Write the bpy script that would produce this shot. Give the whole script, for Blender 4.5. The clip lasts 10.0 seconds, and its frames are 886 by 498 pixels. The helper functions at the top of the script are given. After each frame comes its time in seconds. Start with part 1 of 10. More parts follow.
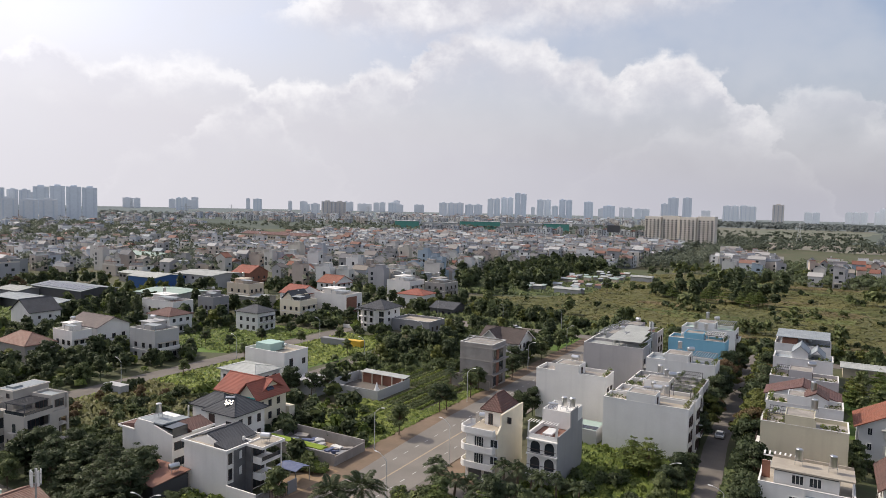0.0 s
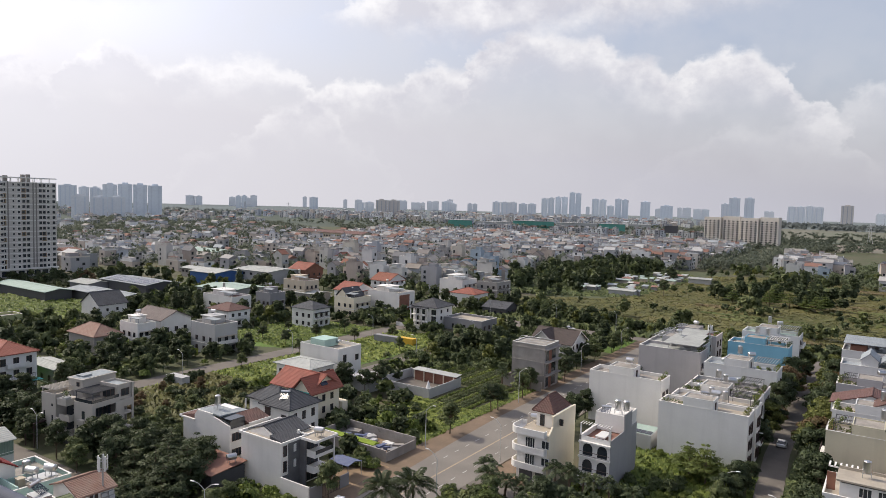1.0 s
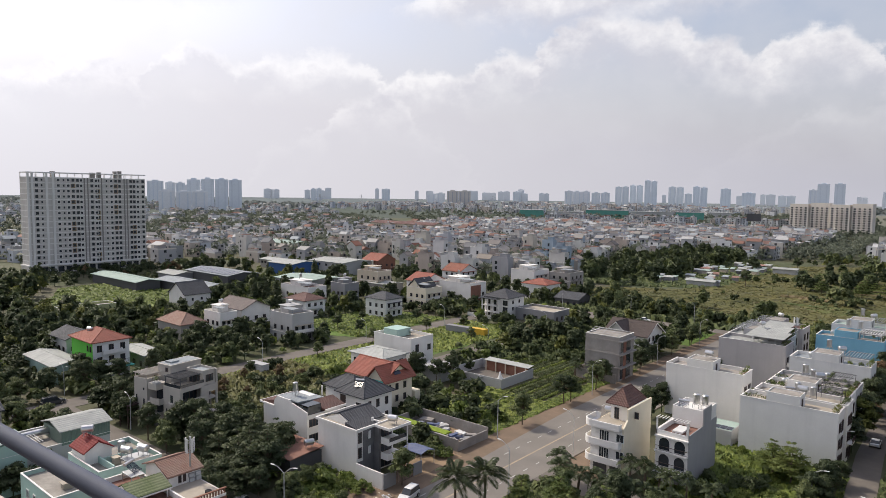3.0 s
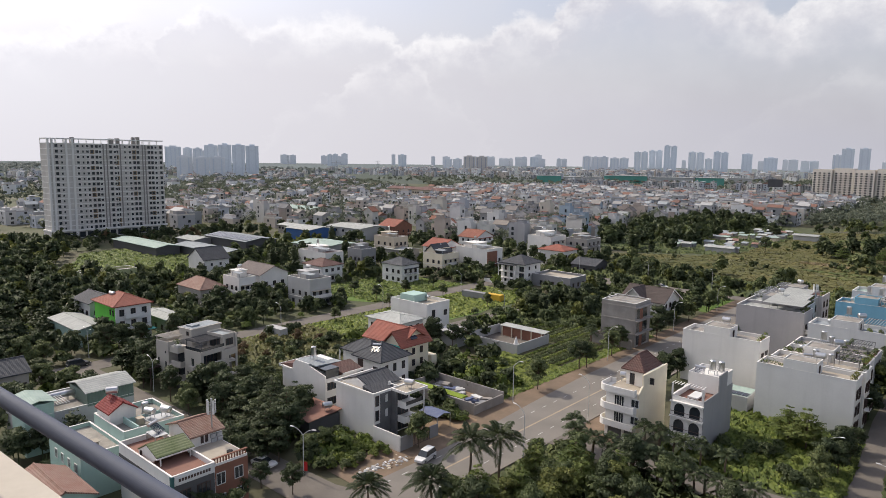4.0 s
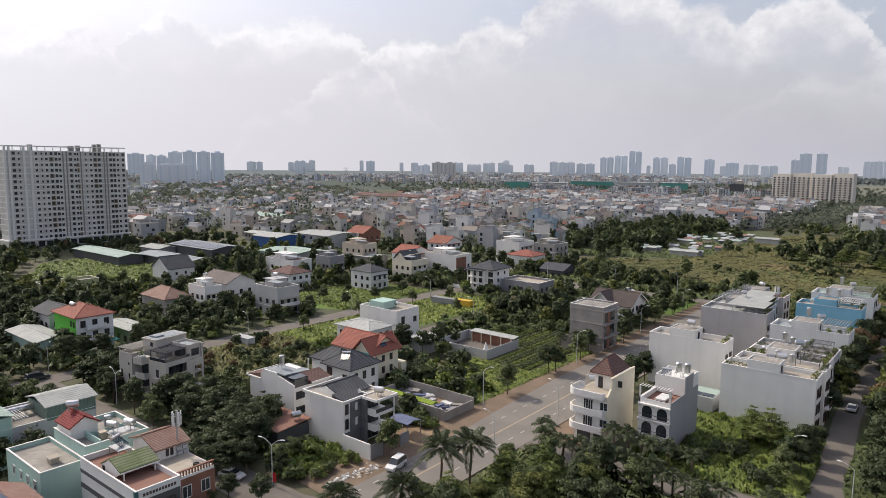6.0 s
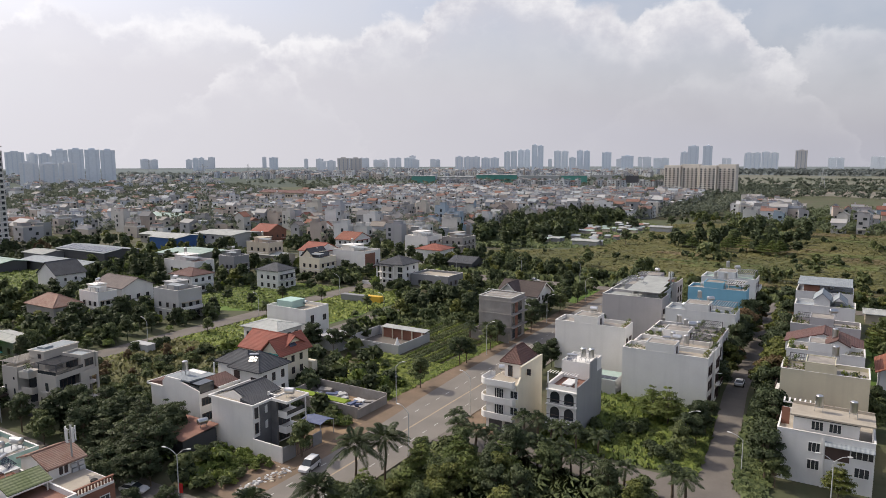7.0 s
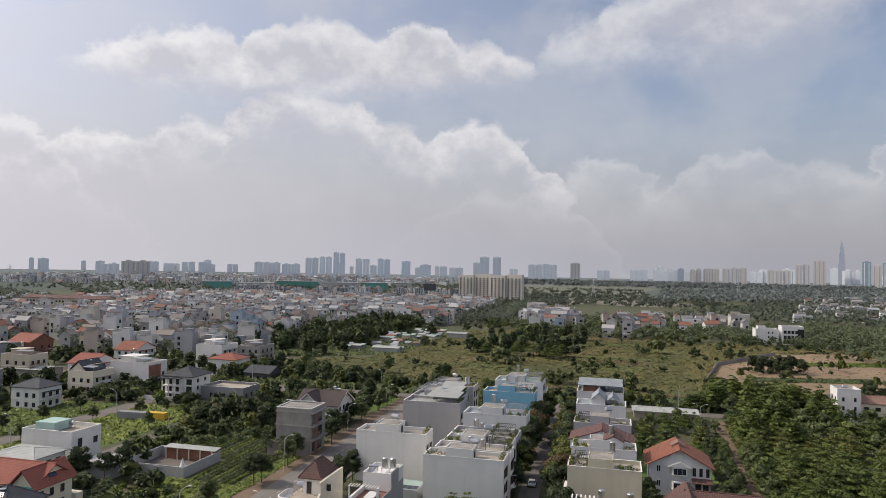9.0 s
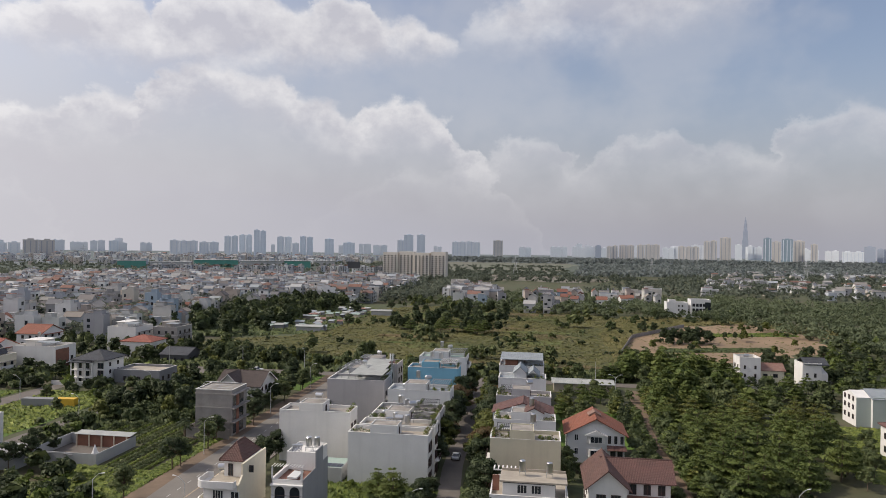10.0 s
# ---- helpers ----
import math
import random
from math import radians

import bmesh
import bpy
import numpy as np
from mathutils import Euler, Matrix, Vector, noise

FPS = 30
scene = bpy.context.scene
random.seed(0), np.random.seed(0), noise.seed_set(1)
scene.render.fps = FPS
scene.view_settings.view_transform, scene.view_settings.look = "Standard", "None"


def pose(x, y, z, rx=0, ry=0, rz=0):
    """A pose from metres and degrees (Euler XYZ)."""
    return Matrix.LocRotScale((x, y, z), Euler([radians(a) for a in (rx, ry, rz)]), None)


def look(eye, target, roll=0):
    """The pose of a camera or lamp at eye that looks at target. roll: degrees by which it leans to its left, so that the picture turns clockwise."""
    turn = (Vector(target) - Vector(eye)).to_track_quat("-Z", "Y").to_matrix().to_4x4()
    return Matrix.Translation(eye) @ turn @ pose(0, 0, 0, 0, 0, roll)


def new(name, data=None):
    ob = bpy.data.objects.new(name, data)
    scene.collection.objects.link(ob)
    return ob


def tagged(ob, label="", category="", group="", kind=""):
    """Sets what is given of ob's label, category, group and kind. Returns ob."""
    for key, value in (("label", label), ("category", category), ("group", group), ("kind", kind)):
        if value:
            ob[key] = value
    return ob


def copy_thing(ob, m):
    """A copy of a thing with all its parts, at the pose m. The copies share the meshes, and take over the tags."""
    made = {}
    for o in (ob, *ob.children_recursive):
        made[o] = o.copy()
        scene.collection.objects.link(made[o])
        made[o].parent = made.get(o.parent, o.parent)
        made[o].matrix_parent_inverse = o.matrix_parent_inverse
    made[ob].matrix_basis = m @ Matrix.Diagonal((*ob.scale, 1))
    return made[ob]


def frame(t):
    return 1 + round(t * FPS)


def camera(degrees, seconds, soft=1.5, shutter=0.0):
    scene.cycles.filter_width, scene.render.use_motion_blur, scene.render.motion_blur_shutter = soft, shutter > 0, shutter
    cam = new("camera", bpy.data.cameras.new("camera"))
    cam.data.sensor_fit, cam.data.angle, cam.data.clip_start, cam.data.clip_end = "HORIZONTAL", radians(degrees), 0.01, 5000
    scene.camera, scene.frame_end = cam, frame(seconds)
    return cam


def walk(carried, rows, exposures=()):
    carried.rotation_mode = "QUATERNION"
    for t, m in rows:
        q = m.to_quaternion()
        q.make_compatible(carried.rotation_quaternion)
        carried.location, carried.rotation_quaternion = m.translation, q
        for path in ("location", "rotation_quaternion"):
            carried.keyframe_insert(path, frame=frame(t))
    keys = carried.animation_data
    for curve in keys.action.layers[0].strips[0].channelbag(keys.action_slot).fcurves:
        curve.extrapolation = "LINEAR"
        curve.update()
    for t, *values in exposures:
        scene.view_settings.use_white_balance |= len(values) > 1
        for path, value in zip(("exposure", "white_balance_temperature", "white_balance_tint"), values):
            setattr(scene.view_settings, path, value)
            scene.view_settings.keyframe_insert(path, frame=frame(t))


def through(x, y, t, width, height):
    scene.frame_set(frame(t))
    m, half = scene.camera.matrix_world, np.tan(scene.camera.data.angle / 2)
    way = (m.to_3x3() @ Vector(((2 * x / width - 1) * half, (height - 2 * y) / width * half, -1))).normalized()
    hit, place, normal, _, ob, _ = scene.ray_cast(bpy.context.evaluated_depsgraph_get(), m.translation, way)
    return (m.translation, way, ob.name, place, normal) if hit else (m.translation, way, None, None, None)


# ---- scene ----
cam = camera(66.75, 10.0, soft=0.8)
EYE = 50.0
# seconds, turn about x, y and z in degrees, and the small sway to and from the rail
ROWS = [
    (0.0, 86.313, -1.226, 29.864, -0.12),
    (0.5, 86.168, -1.060, 31.694, -0.12),
    (1.0, 86.121, -1.521, 34.394, -0.12),
    (1.5, 86.498, -1.306, 36.378, -0.12),
    (2.0, 86.411, -0.899, 38.180, -0.12),
    (2.5, 85.880, -0.408, 40.350, -0.11),
    (3.8, 83.058, -1.102, 40.502, -0.06),
    (4.0, 82.281, -0.682, 41.818, -0.05),
    (4.5, 81.658, 0.232, 43.599, -0.02),
    (5.0, 84.107, -0.130, 42.803, 0.00),
    (5.2, 84.159, -0.099, 42.560, 0.01),
    (6.3, 82.259, -0.295, 36.496, 0.07),
    (6.5, 82.134, -0.049, 34.452, 0.08),
    (7.0, 82.439, 0.167, 31.234, 0.08),
    (7.5, 87.667, -0.388, 25.232, 0.06),
    (8.0, 90.982, -1.020, 20.295, 0.04),
    (8.5, 92.194, -0.943, 17.186, 0.02),
    (9.0, 91.653, -1.011, 14.527, 0.02),
    (9.5, 91.295, -0.806, 12.616, 0.02),
    (10.0, 89.836, -0.773, 8.073, 0.02),
]
EXPOSURES = [(0.0, 0.0), (4.5, 0.0), (6.5, 0.0), (7.5, -0.12), (8.5, -0.22), (10.0, -0.24)]
walk(cam, [(t, pose(0, y, EYE, rx, ry, rz)) for t, rx, ry, rz, y in ROWS], EXPOSURES)

# ---- sky and sun ----
SUN_FROM = Vector((-1.0, -0.06, 0.0)).normalized()
SUN_EL = radians(43)
world = bpy.data.worlds.new("sky")
scene.world = world
world.use_nodes = True
wt = world.node_tree
wt.nodes.clear()


def wn(kind, **kw):
    n = wt.nodes.new(kind)
    for k, v in kw.items():
        if k == "op":
            n.operation = v
        elif k == "blend":
            n.blend_type = v
    return n


def wmath(op, a, b=None, clamp=False):
    n = wn("ShaderNodeMath", op=op)
    n.use_clamp = clamp
    for i, s in enumerate((a, b)):
        if s is None:
            continue
        if isinstance(s, (int, float)):
            n.inputs[i].default_value = s
        else:
            wt.links.new(s, n.inputs[i])
    return n.outputs[0]


def wrange(v, a, b, c, d, smooth=True):
    n = wn("ShaderNodeMapRange")
    n.interpolation_type = "SMOOTHSTEP" if smooth else "LINEAR"
    wt.links.new(v, n.inputs[0])
    for i, x in enumerate((a, b, c, d)):
        n.inputs[i + 1].default_value = x
    return n.outputs[0]


def wmix(f, a, b):
    n = wn("ShaderNodeMix")
    n.data_type = "RGBA"
    if isinstance(f, (int, float)):
        n.inputs[0].default_value = f
    else:
        wt.links.new(f, n.inputs[0])
    for i, s in ((6, a), (7, b)):
        if isinstance(s, tuple):
            n.inputs[i].default_value = (*s, 1)
        else:
            wt.links.new(s, n.inputs[i])
    return n.outputs[2]


sky = wn("ShaderNodeTexSky")
sky.sky_type = "NISHITA"
sky.sun_disc = False
sky.sun_elevation = SUN_EL
sky.sun_rotation = math.atan2(SUN_FROM.x, SUN_FROM.y)
sky.air_density, sky.dust_density, sky.ozone_density = 1.2, 2.5, 1.0
coord = wn("ShaderNodeTexCoord").outputs["Generated"]
sep = wn("ShaderNodeSeparateXYZ")
wt.links.new(coord, sep.inputs[0])
# azimuth (to the left of +y) and elevation, in degrees
az = wmath("MULTIPLY", wmath("ARCTAN2", wmath("MULTIPLY", sep.outputs[0], -1.0), sep.outputs[1]), 57.2958)
el = wmath("MULTIPLY", wmath("ARCSINE", sep.outputs[2]), 57.2958)


def wnoise(scale, detail, rough=0.55, offset=0.0, lift=0.0):
    mp = wn("ShaderNodeMapping")
    mp.inputs["Location"].default_value = (offset, offset * 0.7, lift)
    mp.inputs["Scale"].default_value = (1, 1, 1.25)
    wt.links.new(coord, mp.inputs[0])
    n = wn("ShaderNodeTexNoise")
    n.inputs["Scale"].default_value, n.inputs["Detail"].default_value, n.inputs["Roughness"].default_value = scale, detail, rough
    wt.links.new(mp.outputs[0], n.inputs[0])
    return n.outputs[0]


n_big, n_fine, n_above, n_curl = wnoise(4.0, 5, 0.55, 1.3), wnoise(13.0, 8, 0.58, 4.1), wnoise(13.0, 8, 0.58, 4.1, 0.035), wnoise(42.0, 6, 0.62, 2.2)
n_side, n_haze = wnoise(16.0, 6, 0.55, 7.7), wnoise(7.0, 4, 0.5, 9.3)


def wsum(*terms):
    out = terms[0]
    for q in terms[1:]:
        out = wmath("ADD", out, q)
    return out


def centred(n, k):
    return wmath("MULTIPLY", wmath("SUBTRACT", n, 0.5), float(k))


# the billows push the outlines about, more upwards than sideways
rough_el = wsum(el, centred(n_fine, 2.6), centred(n_curl, 1.5))
rough_az = wsum(az, centred(n_side, 7.0), centred(n_curl, 2.0))


def outline(points):
    """An elevation that follows the azimuth, through (azimuth, elevation) in degrees."""
    r = wn("ShaderNodeValToRGB")
    r.color_ramp.interpolation = "EASE"
    pts = sorted(points)
    e = r.color_ramp.elements
    while len(e) < len(pts):
        e.new(1.0)
    for i, (a, h) in enumerate(pts):
        e[i].position = (a + 45.0) / 160.0
        e[i].color = ((h + 20.0) / 80.0,) * 3 + (1,)
    wt.links.new(wmath("DIVIDE", wmath("ADD", rough_az, 45.0), 160.0), r.inputs[0])
    return wmath("SUBTRACT", wmath("MULTIPLY", r.outputs[0], 80.0), 20.0)


relief = wmath("MULTIPLY", wmath("SUBTRACT", n_fine, n_above), 2.6)
CLOUD_LIT, CLOUD_SHADE = (0.94, 0.92, 0.935), (0.66, 0.65, 0.71)


def cloud_bank(behind, top, base, crisp, fade, depth, most):
    """Lays one bank of cumulus over the sky behind it: crisp along its top, lit there, and thinning out towards its base."""
    up = outline(top)
    below = wmath("SUBTRACT", up, rough_el)
    cover = wrange(below, 0.0, crisp, 0.0, 1.0)
    if base is None:
        cover = wmath("MULTIPLY", cover, wrange(below, 0.6, fade, 1.0, 0.0))
    else:
        cover = wmath("MULTIPLY", cover, wrange(wmath("SUBTRACT", rough_el, outline(base)), -fade * 0.4, fade, 0.0, 1.0))
    lit = wsum(wrange(below, 0.0, depth, 0.95, 0.15), relief, centred(n_big, 0.9))
    colour = wmix(wmath("MAXIMUM", wmath("MINIMUM", lit, 1.0), 0.0), CLOUD_SHADE, CLOUD_LIT)
    return wmix(wmath("MULTIPLY", wmath("MULTIPLY", cover, wrange(el, 2.5, 10.5, 0.1, 1.0)), most), behind, colour)


clear_scaled = wn("ShaderNodeVectorMath", op="MULTIPLY")
wt.links.new(sky.outputs[0], clear_scaled.inputs[0])
clear_scaled.inputs[1].default_value = (0.152, 0.141, 0.147)
low = wrange(el, -1.0, 16.0, 1.0, 0.0)
veil = wmath("ADD", wrange(az, -20.0, 60.0, 0.08, 0.55), wmath("MULTIPLY", low, 0.8), clamp=True)
hazy = wmix(veil, clear_scaled.outputs[0], wmix(wrange(az, -15.0, 55.0, 0.0, 1.0), (0.475, 0.475, 0.545), (0.685, 0.668, 0.715)))
LOW_RIGHT = [(-40, 8), (-27, 9.5), (-23, 11.2), (-20, 10.6), (-17.7, 7.8), (-14.7, 8.9), (-12.8, 8.6), (-10.8, 9.9), (-7.4, 9.7), (-4.9, 8.6), (-2.9, 7.0), (-1.9, 9.0), (1.0, 9.8), (4.3, 8.6), (6.5, 7.0), (9.2, 6.6), (11.5, 7.0), (14.0, 5.2), (20.0, 2.0), (28.0, -6.0)]
MID_LEFT = [(34.0, -6.0), (41.0, 5.0), (45.2, 8.6), (47.0, 11.2), (49.7, 11.7), (54.7, 11.0), (57.4, 10.2), (58.5, 11.2), (60.6, 11.9), (62.4, 11.0), (64.6, 8.9), (65.6, 9.9), (67.8, 10.4), (69.6, 9.9), (71.7, 8.6), (76, 8.4), (82, 12), (90, 13), (100, 10)]
MID = [(-6.0, -8.0), (2.0, 4.0), (5.0, 7.2), (6.6, 9.2), (7.6, 10.8), (8.5, 11.8), (10.9, 12.5), (14.0, 12.0), (15.7, 10.7), (17.3, 11.8), (19.7, 12.6), (21.7, 14.0), (23.6, 14.1), (27.0, 14.8), (30.3, 13.8), (32.4, 12.6), (33.2, 11.3), (34.9, 11.9), (37.5, 11.0), (39.3, 9.9), (40.6, 10.5), (42.2, 10.1), (45.1, 9.2), (48.0, 7.8), (54.0, 4.0), (64.0, -8.0)]
UPPER = [(3.5, 5.0), (7.0, 16.6), (8.4, 17.9), (10.8, 19.0), (13.6, 18.6), (15.1, 20.5), (17.0, 21.0), (18.4, 20.3), (19.9, 19.2), (22.5, 19.3), (23.8, 20.1), (26.7, 20.4), (29.5, 19.7), (31.2, 17.7), (32.8, 18.8), (35.0, 18.9), (37.7, 18.3), (41.6, 16.8), (44.2, 15.2), (47.5, 5.0)]
UPPER_BASE = [(6.0, 16.0), (10.2, 15.4), (17.4, 14.4), (29.4, 13.2), (38.5, 13.2), (42.4, 14.2), (47.0, 14.5)]
HIGH_RIGHT = [(-42, 15), (-30, 24), (-12, 28), (0.0, 22.5), (2.5, 20.7), (5.4, 19.8), (7.3, 18.2), (10.0, 6.0)]
HIGH_RIGHT_BASE = [(-25, 21.0), (-18.4, 18.8), (-14.7, 17.6), (-8.7, 16.4), (-2.1, 16.1), (2.5, 15.8), (6.3, 16.8)]
HIGH_LEFT = [(50, 2), (56, 17), (60, 24), (74, 26), (90, 25), (105, 18)]
HIGH_LEFT_BASE = [(54, 15.5), (58, 14.4), (64, 13.2), (71, 12.8), (90, 14)]
OVERHEAD = [(-44, 46), (100, 46)]
OVERHEAD_BASE = [(-44, 23), (-10, 30), (20, 25), (44, 22), (60, 25), (100, 22)]
mist = wmix(wmath("MULTIPLY", wrange(n_haze, 0.38, 0.66, 0.0, 0.35), wrange(el, 1.0, 6.0, 0.2, 1.0)), hazy, (0.70, 0.70, 0.74))
both = cloud_bank(mist, OVERHEAD, OVERHEAD_BASE, 6.0, 5.0, 12.0, 0.6)
both = cloud_bank(both, LOW_RIGHT, None, 1.1, 4.5, 1.8, 0.5)
both = cloud_bank(both, MID, None, 1.0, 6.5, 2.6, 0.88)
both = cloud_bank(both, MID_LEFT, None, 1.2, 5.5, 2.4, 0.7)
both = cloud_bank(both, HIGH_LEFT, HIGH_LEFT_BASE, 1.5, 1.8, 5.0, 0.6)
both = cloud_bank(both, HIGH_RIGHT, HIGH_RIGHT_BASE, 2.0, 3.5, 6.0, 0.72)
both = cloud_bank(both, UPPER, UPPER_BASE, 1.1, 2.4, 4.0, 0.88)
# brighter haze round the sun
toward = wn("ShaderNodeVectorMath", op="DOT_PRODUCT")
wt.links.new(coord, toward.inputs[0])
toward.inputs[1].default_value = SUN_FROM * math.cos(SUN_EL) + Vector((0, 0, math.sin(SUN_EL)))
glow = wmath("ADD", 1.0, wmath("MULTIPLY", wmath("POWER", wmath("MAXIMUM", toward.outputs["Value"], 0.0), 5.0), 1.1))
final = wn("ShaderNodeVectorMath", op="SCALE")
wt.links.new(both, final.inputs[0])
wt.links.new(glow, final.inputs["Scale"])
bg = wn("ShaderNodeBackground")
bg.inputs[1].default_value = 1.0
wt.links.new(final.outputs[0], bg.inputs[0])
wt.links.new(bg.outputs[0], wn("ShaderNodeOutputWorld").inputs[0])

sun = new("sun", bpy.data.lights.new("sun", "SUN"))
sun.data.energy, sun.data.angle, sun.data.color = 3.2, radians(0.9), (1.0, 0.905, 0.755)
sun.matrix_world = look((0, 0, 0), -(SUN_FROM * math.cos(SUN_EL) + Vector((0, 0, math.sin(SUN_EL)))))
sun.location = (-200, -240, 300)

# ---- materials ----
MATS = {}


def material(name, base, other=None, rough=0.85, scale=0.6, fine=6.0, bump=0.15, amount=0.5, metal=0.0, vary=0.0, island=0.0, streak=0.0, spec=0.3, dist=0.05):
    """A surface with two scales of variation: blotches of `other` over `base`, fine grain and relief.
    vary: tint by object; island: tint by loose piece; streak: rain marks that run down."""
    if name in MATS:
        return MATS[name]
    m = bpy.data.materials.new(name)
    m.use_nodes = True
    t = m.node_tree
    b = t.nodes["Principled BSDF"]
    b.inputs["Roughness"].default_value, b.inputs["Metallic"].default_value = rough, metal
    b.inputs["Specular IOR Level"].default_value = spec
    co = t.nodes.new("ShaderNodeTexCoord").outputs["Object"]
    if other is None:
        other = tuple(c * 0.78 for c in base)

    def noise_at(s, detail, stretch=None):
        v = co
        if stretch:
            mp = t.nodes.new("ShaderNodeMapping")
            mp.inputs["Scale"].default_value = stretch
            t.links.new(co, mp.inputs[0])
            v = mp.outputs[0]
        n = t.nodes.new("ShaderNodeTexNoise")
        n.inputs["Scale"].default_value, n.inputs["Detail"].default_value = s, detail
        t.links.new(v, n.inputs[0])
        return n.outputs[0]

    def mix(f, a, c, blend="MIX"):
        n = t.nodes.new("ShaderNodeMix")
        n.data_type, n.blend_type = "RGBA", blend
        for i, s in ((0, f), (6, a), (7, c)):
            if isinstance(s, (int, float)):
                n.inputs[i].default_value = s
            elif isinstance(s, tuple):
                n.inputs[i].default_value = (*s, 1)
            else:
                t.links.new(s, n.inputs[i])
        return n.outputs[2]

    def ramp(v, lo, hi, a=0.0, c=1.0):
        n = t.nodes.new("ShaderNodeMapRange")
        t.links.new(v, n.inputs[0])
        for i, x in enumerate((lo, hi, a, c)):
            n.inputs[i + 1].default_value = x
        return n.outputs[0]

    big, small = noise_at(scale, 4), noise_at(fine, 5)
    col = mix(ramp(big, 0.38, 0.66, 0, amount), base, other)
    col = mix(ramp(small, 0.3, 0.75, 0, amount * 0.6), col, other)
    if streak:
        run = noise_at(1.0, 3, (0.7, 0.7, 0.05))
        col = mix(ramp(run, 0.5, 0.8, 0, streak * 0.55), col, tuple(c * 0.55 for c in base))
    if vary:
        info = t.nodes.new("ShaderNodeObjectInfo").outputs["Random"]
        hs = t.nodes.new("ShaderNodeHueSaturation")
        t.links.new(col, hs.inputs["Color"])
        t.links.new(ramp(info, 0, 1, 1 - vary, 1 + vary), hs.inputs["Value"])
        t.links.new(ramp(info, 1, 0, 0.5 - vary * 0.06, 0.5 + vary * 0.06), hs.inputs["Hue"])
        col = hs.outputs[0]
    if island:
        isl = t.nodes.new("ShaderNodeNewGeometry").outputs["Random Per Island"]
        hs = t.nodes.new("ShaderNodeHueSaturation")
        t.links.new(col, hs.inputs["Color"])
        t.links.new(ramp(isl, 0, 1, 1 - island, 1 + island), hs.inputs["Value"])
        t.links.new(ramp(isl, 1, 0, 0.5 - island * 0.05, 0.5 + island * 0.05), hs.inputs["Hue"])
        col = hs.outputs[0]
    t.links.new(col, b.inputs["Base Color"])
    if bump:
        bp = t.nodes.new("ShaderNodeBump")
        bp.inputs["Strength"].default_value, bp.inputs["Distance"].default_value = bump, dist
        t.links.new(small, bp.inputs["Height"])
        t.links.new(bp.outputs[0], b.inputs["Normal"])
    MATS[name] = m
    return m


def tile_material(name, base, other, pitch=0.3):
    """Roof tiles: courses and rolls as relief, with weathered blotches."""
    m = material(name, base, other, rough=0.75, scale=0.5, fine=9, bump=0.0, amount=0.6, vary=0.1)
    t = m.node_tree
    if any(n.bl_idname == "ShaderNodeTexWave" for n in t.nodes):
        return m
    b = t.nodes["Principled BSDF"]
    co = t.nodes.new("ShaderNodeTexCoord").outputs["Object"]
    heights = []
    for direction in ("X", "Y", "Z"):
        w = t.nodes.new("ShaderNodeTexWave")
        w.bands_direction = direction
        w.inputs["Scale"].default_value = 1.0 / pitch / 3.2
        w.inputs["Distortion"].default_value = 0.4
        t.links.new(co, w.inputs[0])
        heights.append(w.outputs["Fac"])
    add = t.nodes.new("ShaderNodeMath")
    t.links.new(heights[0], add.inputs[0])
    t.links.new(heights[1], add.inputs[1])
    bp = t.nodes.new("ShaderNodeBump")
    bp.inputs["Strength"].default_value, bp.inputs["Distance"].default_value = 0.6, 0.08
    t.links.new(add.outputs[0], bp.inputs["Height"])
    t.links.new(bp.outputs[0], b.inputs["Normal"])
    return m


def leaf_material(name, base, other, island=0.32, scale=0.35, through=0.25):
    m = material(name, base, other, rough=0.6, scale=scale, fine=1.5, bump=0.0, amount=0.8, vary=0.16, island=island, spec=0.25)
    t = m.node_tree
    if any(n.bl_idname == "ShaderNodeBsdfTranslucent" for n in t.nodes):
        return m
    b = t.nodes["Principled BSDF"]
    tr = t.nodes.new("ShaderNodeBsdfTranslucent")
    mx = t.nodes.new("ShaderNodeMixShader")
    mx.inputs[0].default_value = through
    col = b.inputs["Base Color"].links[0].from_socket
    t.links.new(col, tr.inputs[0])
    t.links.new(b.outputs[0], mx.inputs[1])
    t.links.new(tr.outputs[0], mx.inputs[2])
    t.links.new(mx.outputs[0], t.nodes["Material Output"].inputs[0])
    return m


def stucco(name, rgb, streak=0.35, rough=0.85):
    return material(name, rgb, tuple(c * 0.86 for c in rgb), rough=rough, scale=0.25, fine=3.0, bump=0.12, amount=0.5, streak=streak)


WHITE = stucco("white_stucco", (0.79, 0.77, 0.74), 0.35)
COOLWHITE = stucco("cool_white_stucco", (0.72, 0.718, 0.71), 0.4)
CREAM = stucco("cream_stucco", (0.78, 0.71, 0.56), 0.25)
PALEGREY = stucco("pale_grey_stucco", (0.45, 0.45, 0.45), 0.35)
GREY = stucco("grey_stucco", (0.27, 0.27, 0.28), 0.35)
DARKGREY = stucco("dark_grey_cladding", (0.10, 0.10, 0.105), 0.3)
WARMGREY = stucco("warm_grey_stucco", (0.36, 0.34, 0.32), 0.3)
OLIVE = stucco("olive_stucco", (0.60, 0.56, 0.42), 0.5)
BLUE = stucco("blue_paint", (0.22, 0.47, 0.62), 0.3)
PURPLE = stucco("mauve_stucco", (0.43, 0.41, 0.415), 0.4)
GREEN = stucco("bright_green_paint", (0.10, 0.42, 0.05), 0.3)
MINT = stucco("mint_paint", (0.40, 0.55, 0.50), 0.4)
